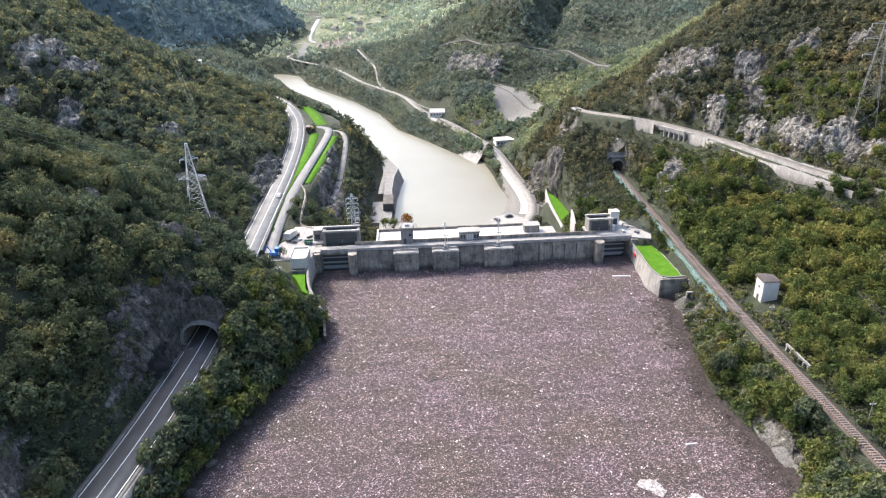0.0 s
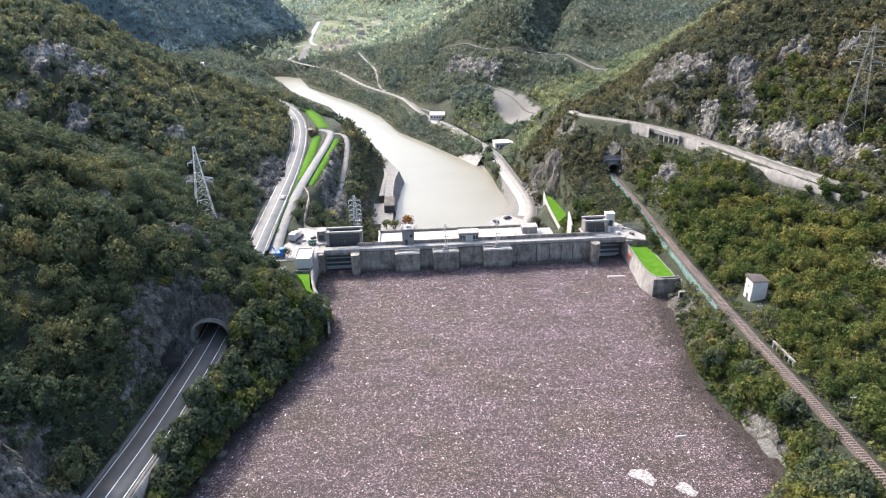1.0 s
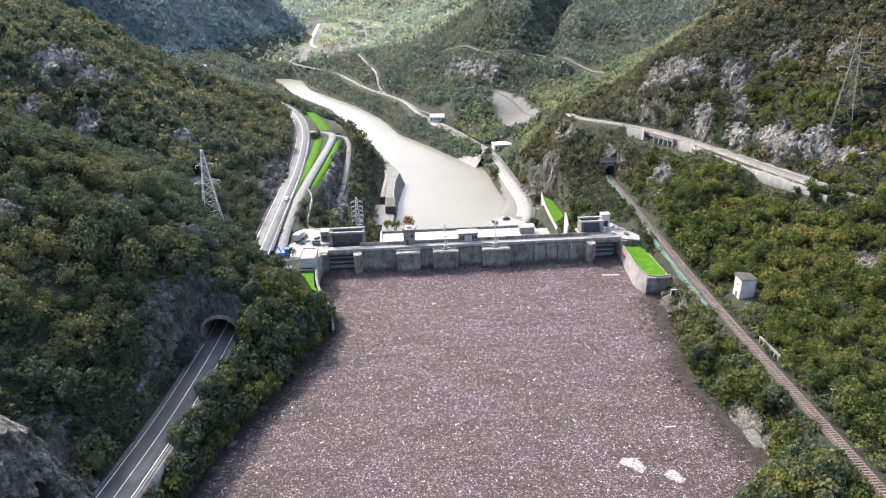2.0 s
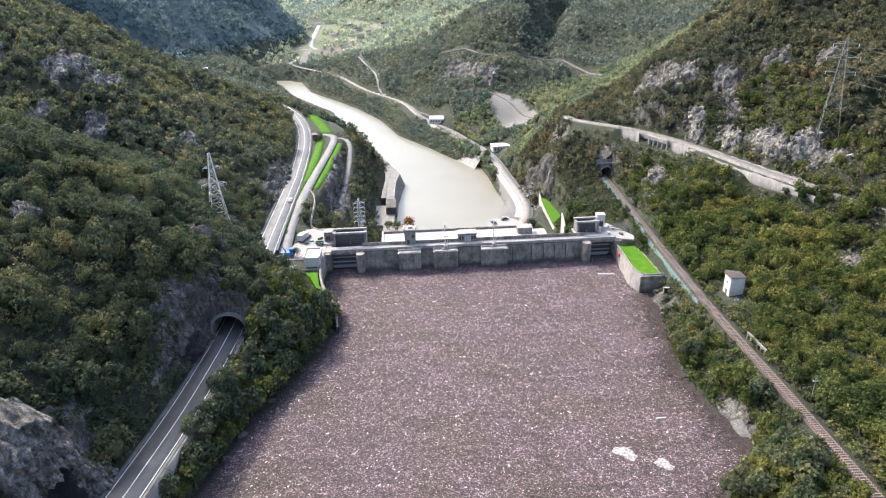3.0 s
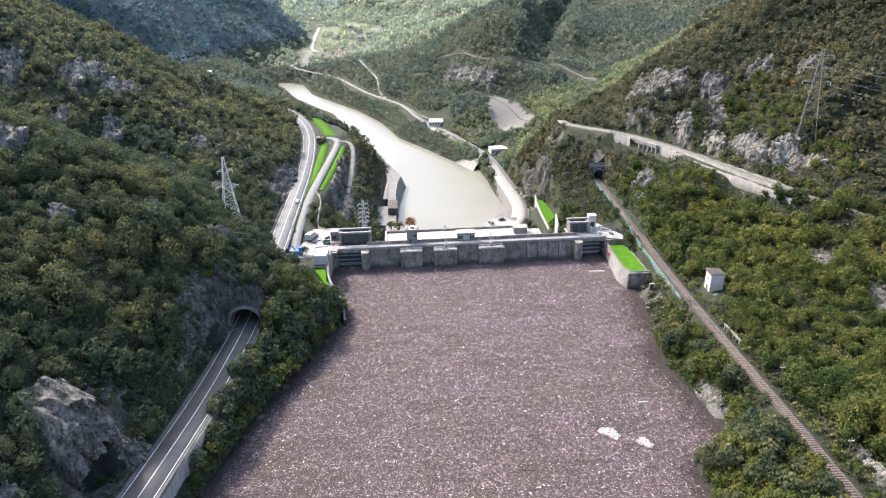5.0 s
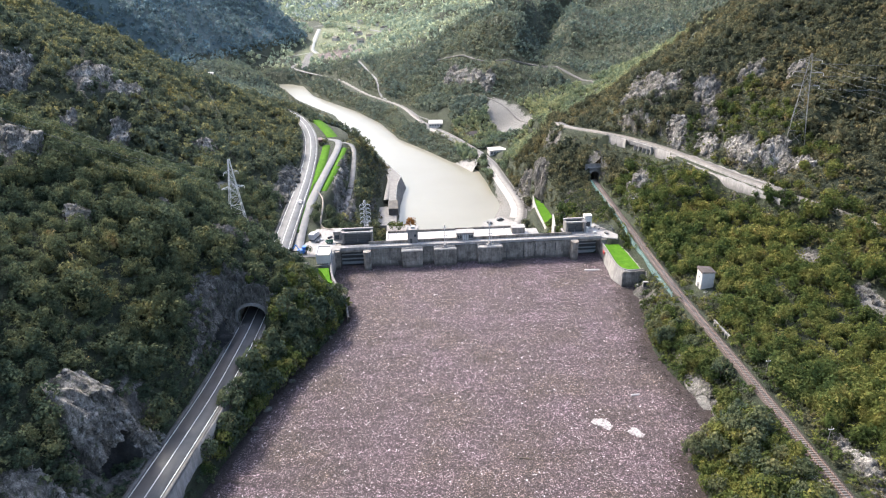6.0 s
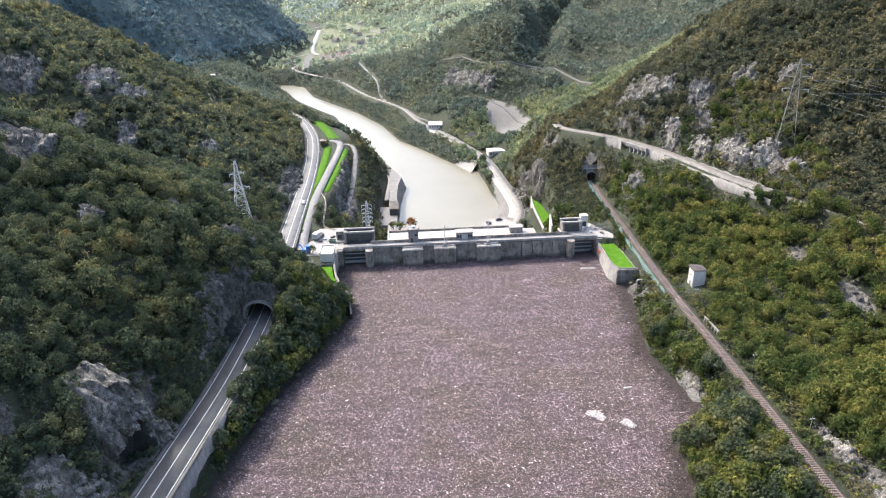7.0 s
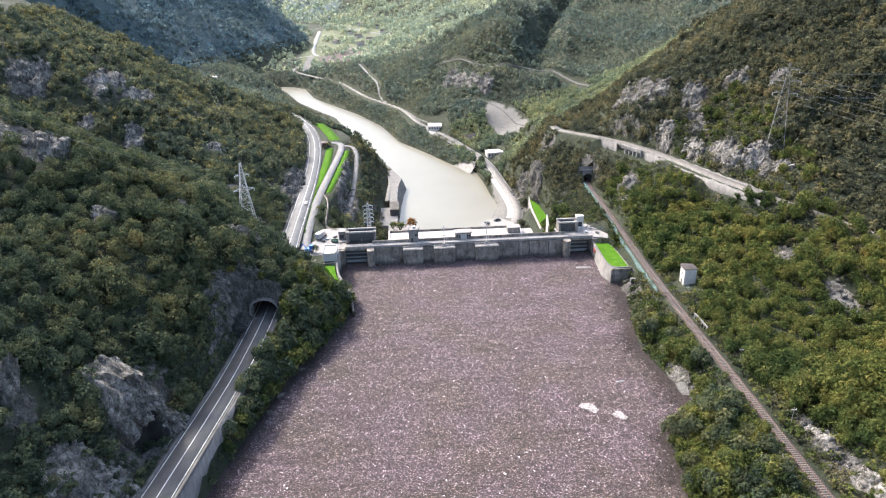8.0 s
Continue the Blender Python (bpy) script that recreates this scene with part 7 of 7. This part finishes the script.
# ---------------------------------------------------------------- floating debris


def float_pieces(count, seed, x0, x1, y0, y1, size):
    rng = np.random.default_rng(seed)
    x, y = rng.uniform(x0, x1, count), y0 + (y1 - y0) * rng.uniform(0, 1, count)
    ok = (x > np.interp(y, SHORE_L[:, 0], SHORE_L[:, 1]) + 0.3) & (x < np.interp(y, SHORE_R[:, 0], SHORE_R[:, 1]) - 0.3)
    x, y = x[ok], y[ok]
    n = len(x)
    long = size * rng.lognormal(0, 0.32, n)
    wide = long * rng.uniform(0.16, 0.6, n)
    tall = rng.uniform(0.02, 0.07, n)
    a = rng.uniform(0, 6.28, n)
    ux, uy = np.cos(a), np.sin(a)
    tilt = rng.normal(0, 0.02, n)
    V = np.empty((n, 6, 3))
    for k, (s, w, h) in enumerate(((-1, -1, -1), (-1, 1, -1), (-1, 0, 1), (1, -1, -1), (1, 1, -1), (1, 0, 1))):
        V[:, k, 0] = x + ux * long * s * 0.5 - uy * wide * w * 0.5
        V[:, k, 1] = y + uy * long * s * 0.5 + ux * wide * w * 0.5
        V[:, k, 2] = 0.04 + tall * h * 0.6 + tilt * s * long
    f = np.array([(0, 2, 5, 3), (2, 1, 4, 5)])
    F = (f[None] + (np.arange(n) * 6)[:, None, None]).reshape(-1, 4)
    return V.reshape(-1, 3), F


v, f = float_pieces(95000, 5, -75, 92, -215, 2, 0.33)
debris = link_mesh("floating_debris", v, f, M["flecks"])
tagged(debris, "countless pieces of driftwood and plastic afloat", "debris", kind="stuff")
v, f = float_pieces(150, 9, -60, 88, -190, -4, 0.75)
pale_debris = link_mesh("floating_debris", v, f, M["foam"])
tagged(pale_debris, "scattered larger pieces of white plastic and foam afloat", "debris", kind="stuff")


def shore_pieces(count, seed, shore, side, y0, y1, wide_band=1.0):
    """Dark wet driftwood in a ragged band along one shore."""
    rng = np.random.default_rng(seed)
    y = rng.uniform(y0, y1, count)
    reach = 1.3 + 1.1 * value_noise(np.stack([y * 0.12, y * 0, y * 0], 1), seed) + 0.5 * value_noise(np.stack([y * 0.6, y * 0, y * 0], 1), seed + 1)
    x = np.interp(y, shore[:, 0], shore[:, 1]) - side * (rng.exponential(1.0, count) * reach * wide_band - 1.0)
    long, a = 0.75 * rng.lognormal(0, 0.5, count), rng.uniform(0, 6.28, count)
    wide, tall, z = long * rng.uniform(0.12, 0.3, count), rng.uniform(0.04, 0.14, count), rng.uniform(0.04, 0.22, count)
    V = np.empty((count, 6, 3))
    for k, (s, w, h) in enumerate(((-1, -1, -1), (-1, 1, -1), (-1, 0, 1), (1, -1, -1), (1, 1, -1), (1, 0, 1))):
        V[:, k, 0] = x + np.cos(a) * long * s * 0.5 - np.sin(a) * wide * w * 0.5
        V[:, k, 1] = y + np.sin(a) * long * s * 0.5 + np.cos(a) * wide * w * 0.5
        V[:, k, 2] = z + tall * h * 0.6
    f = np.array([(0, 2, 5, 3), (2, 1, 4, 5)])
    ob = link_mesh("driftwood", V.reshape(-1, 3), (f[None] + (np.arange(count) * 6)[:, None, None]).reshape(-1, 4), M["mud"])
    return tagged(ob, "dark wet driftwood heaped along the waterline", "debris", kind="stuff")


shore_pieces(7000, 61, SHORE_L, -1, -175, -36)
shore_pieces(13000, 67, SHORE_R, 1, -175, -32, 1.4)

# ---------------------------------------------------------------- rafts and logs on the water


def raft(label, x, y, rx, ry, turn, seed):
    """A low pale raft of foam and bottles: a lumpy mound."""
    rng = np.random.default_rng(seed)
    bm = bmesh.new()
    bmesh.ops.create_grid(bm, x_segments=16, y_segments=12, size=1)
    for v in bm.verts:
        a = math.atan2(v.co.y, v.co.x)
        r = math.hypot(v.co.x, v.co.y)
        edge = 1.0 + 0.18 * math.sin(3 * a + seed) + 0.12 * math.sin(5 * a)
        v.co.z = max(-0.1, 0.28 * (1 - (r / edge) ** 2)) + rng.uniform(0, 0.12)
        v.co.x *= rx
        v.co.y *= ry
    ob = part("foam_raft", bm, M["foam"], None)
    ob.matrix_world = pose(x, y, 0.0, 0, 0, turn)
    return tagged(ob, label, "debris", "pale rafts")


raft("dense dirty-white raft of plastic and foam", 52.1, -112.3, 2.9, 1.7, -42, 3)
raft("thin dirty-white raft of plastic and foam", 60.0, -117.0, 2.2, 1.5, -50, 8)


def log(label, x, y, l, r, turn, mat):
    bm = bmesh.new()
    bmesh.ops.create_cone(bm, cap_ends=True, segments=9, radius1=r, radius2=r * 0.75, depth=l, matrix=pose(0, 0, 0, 0, 90, 0))
    ob = part("driftwood_log", bm, mat, None)
    ob.matrix_world = pose(x, y, 0.12, 0, 0, turn)
    return tagged(ob, label, "log", "floating logs")


log("long pale bare trunk afloat near the dam", 78.0, -14.6, 6.4, 0.45, -3, M["white"])
log("pale plank-like trunk afloat", 65.6, -100.6, 2.6, 0.28, 4, M["white"])
log("pale stripped branch afloat", 8, -70, 3.0, 0.14, 35, M["sleeper"])
log("dark brown trunk afloat", 28, -124, 3.0, 0.2, -15, M["bark"])
log("pale stripped branch afloat", -12, -20, 5.0, 0.14, 18, M["sleeper"])
log("pale stripped branch afloat", 62, -22, 4.0, 0.14, 20, M["sleeper"])

# ---------------------------------------------------------------- single trees close to the roads and water


def tree_model(seed, mat, tall, r):
    """One tree: tapered forked trunk with limbs, and a crown of many leaf clumps."""
    rng = np.random.default_rng(seed)
    t = new("tree")
    bm = bmesh.new()
    bmesh.ops.create_cone(bm, cap_ends=True, segments=6, radius1=0.17, radius2=0.07, depth=tall * 0.62, matrix=pose(0, 0, tall * 0.31 - 0.4))
    for k in range(5):
        a, z = rng.uniform(0, 6.28), tall * rng.uniform(0.3, 0.55)
        rods([((0, 0, z), (math.cos(a) * r * 0.6, math.sin(a) * r * 0.6, z + tall * 0.2))], 0.05, bm, 4)
    part("trunk", bm, M["bark"], t, "grey-brown tapered trunk with limbs")
    v, f = crown_shape(rng, 12, 420, 0.098)
    v = np.column_stack([v[:, 0] * r, v[:, 1] * r, (v[:, 2] + 0.85) * tall * 0.5 + tall * 0.08])
    crown = link_mesh("crown", v, f, mat)
    crown.parent = t
    return t


MODELS = [tree_model(200 + i, M["leaf_olive" if i % 2 else "leaf"], *s) for i, s in enumerate(((6.5, 2.7), (7.5, 3.0), (5.2, 2.5), (8.2, 3.1), (4.2, 2.2)))]
LABELS = ["green deciduous tree at the water's edge", "dense deciduous tree between railway and water", "tree overhanging the road verge", "tall deciduous tree beside the railway"]
place = np.random.default_rng(77)


def plant(x, y, label, group, scale=1.0):
    src = MODELS[int(place.integers(0, len(MODELS)))]
    z = float(height(np.array([float(x)]), np.array([float(y)]))[0])
    ob = copy_thing(src, pose(x, y, z - 0.15, 0, 0, place.uniform(0, 360)))
    ob.scale = (scale,) * 3
    return tagged(ob, label, "tree", group)


count = 0
for y in np.arange(-174, -38, 2.6):                      # between road and reservoir
    xs = float(np.interp(y, SHORE_L[:, 0], SHORE_L[:, 1]))
    xr = float(np.interp(y, [-175, -142, -118, -100, -78, -62, -38], [-60.5, -56, -52.6, -50.4, -48.8, -47.6, -47]))
    if y > -70:
        xr = -45.0
    for x in np.arange(xs - 1.6, xr + 0.6, -2.9):
        plant(x + place.uniform(-0.8, 0.8), y + place.uniform(-0.9, 0.9), LABELS[0], "trees on the road bank", place.uniform(0.95, 1.4))
        count += 1
for y in np.arange(-168, -60, 2.7):                      # between railway and reservoir
    xs = float(np.interp(y, SHORE_R[:, 0], SHORE_R[:, 1]))
    xr = float(np.interp(y, [-165, -112, -60], [86.4, 88.6, 89.8]))
    for x in np.arange(xs + 0.9, xr, 3.0):
        if (-112 < y < -84 and x < 86.5) or place.uniform() < 0.06:
            continue
        plant(x + place.uniform(-0.8, 0.8), y + place.uniform(-0.9, 0.9), LABELS[1], "trees on the railway bank", place.uniform(0.8, 1.15))
        count += 1
for x, y, s in ((-40.8, -3.4, 0.55), (-40.5, 17.5, 0.5), (-25.5, 40, 1.0), (-24, 47, 0.9), (-28, 52, 0.9), (-14, 70, 1.0), (-9, 66, 0.9), (94.5, -8, 0.7), (94.2, -2, 0.6), (92.6, -33, 0.5), (96.2, 20, 0.7), (64, 226, 1.0), (65.5, 230, 0.8), (-57.5, -56.5, 0.8), (-53, -56, 0.7), (-62, -61, 0.7), (-50, -55, 0.6)):
    plant(x, y, "single small leafy tree on the bank", "single trees at the dam", s)
rust = tree_model(301, M["leaf_rust"], 8.0, 3.3)
tagged(rust, "rust-brown autumn tree below the powerhouse", "tree")
rust.matrix_world = pose(3.6, 60, -7.7)
for x, y, s in ((-2.5, 60, 1.35), (-6.5, 62, 1.1)):
    green = plant(x, y, "dense green tree below the powerhouse", "trees below the powerhouse", s)
    green.location.z = -7.7
for m in MODELS:
    for o in (*m.children_recursive, m):
        bpy.data.objects.remove(o)
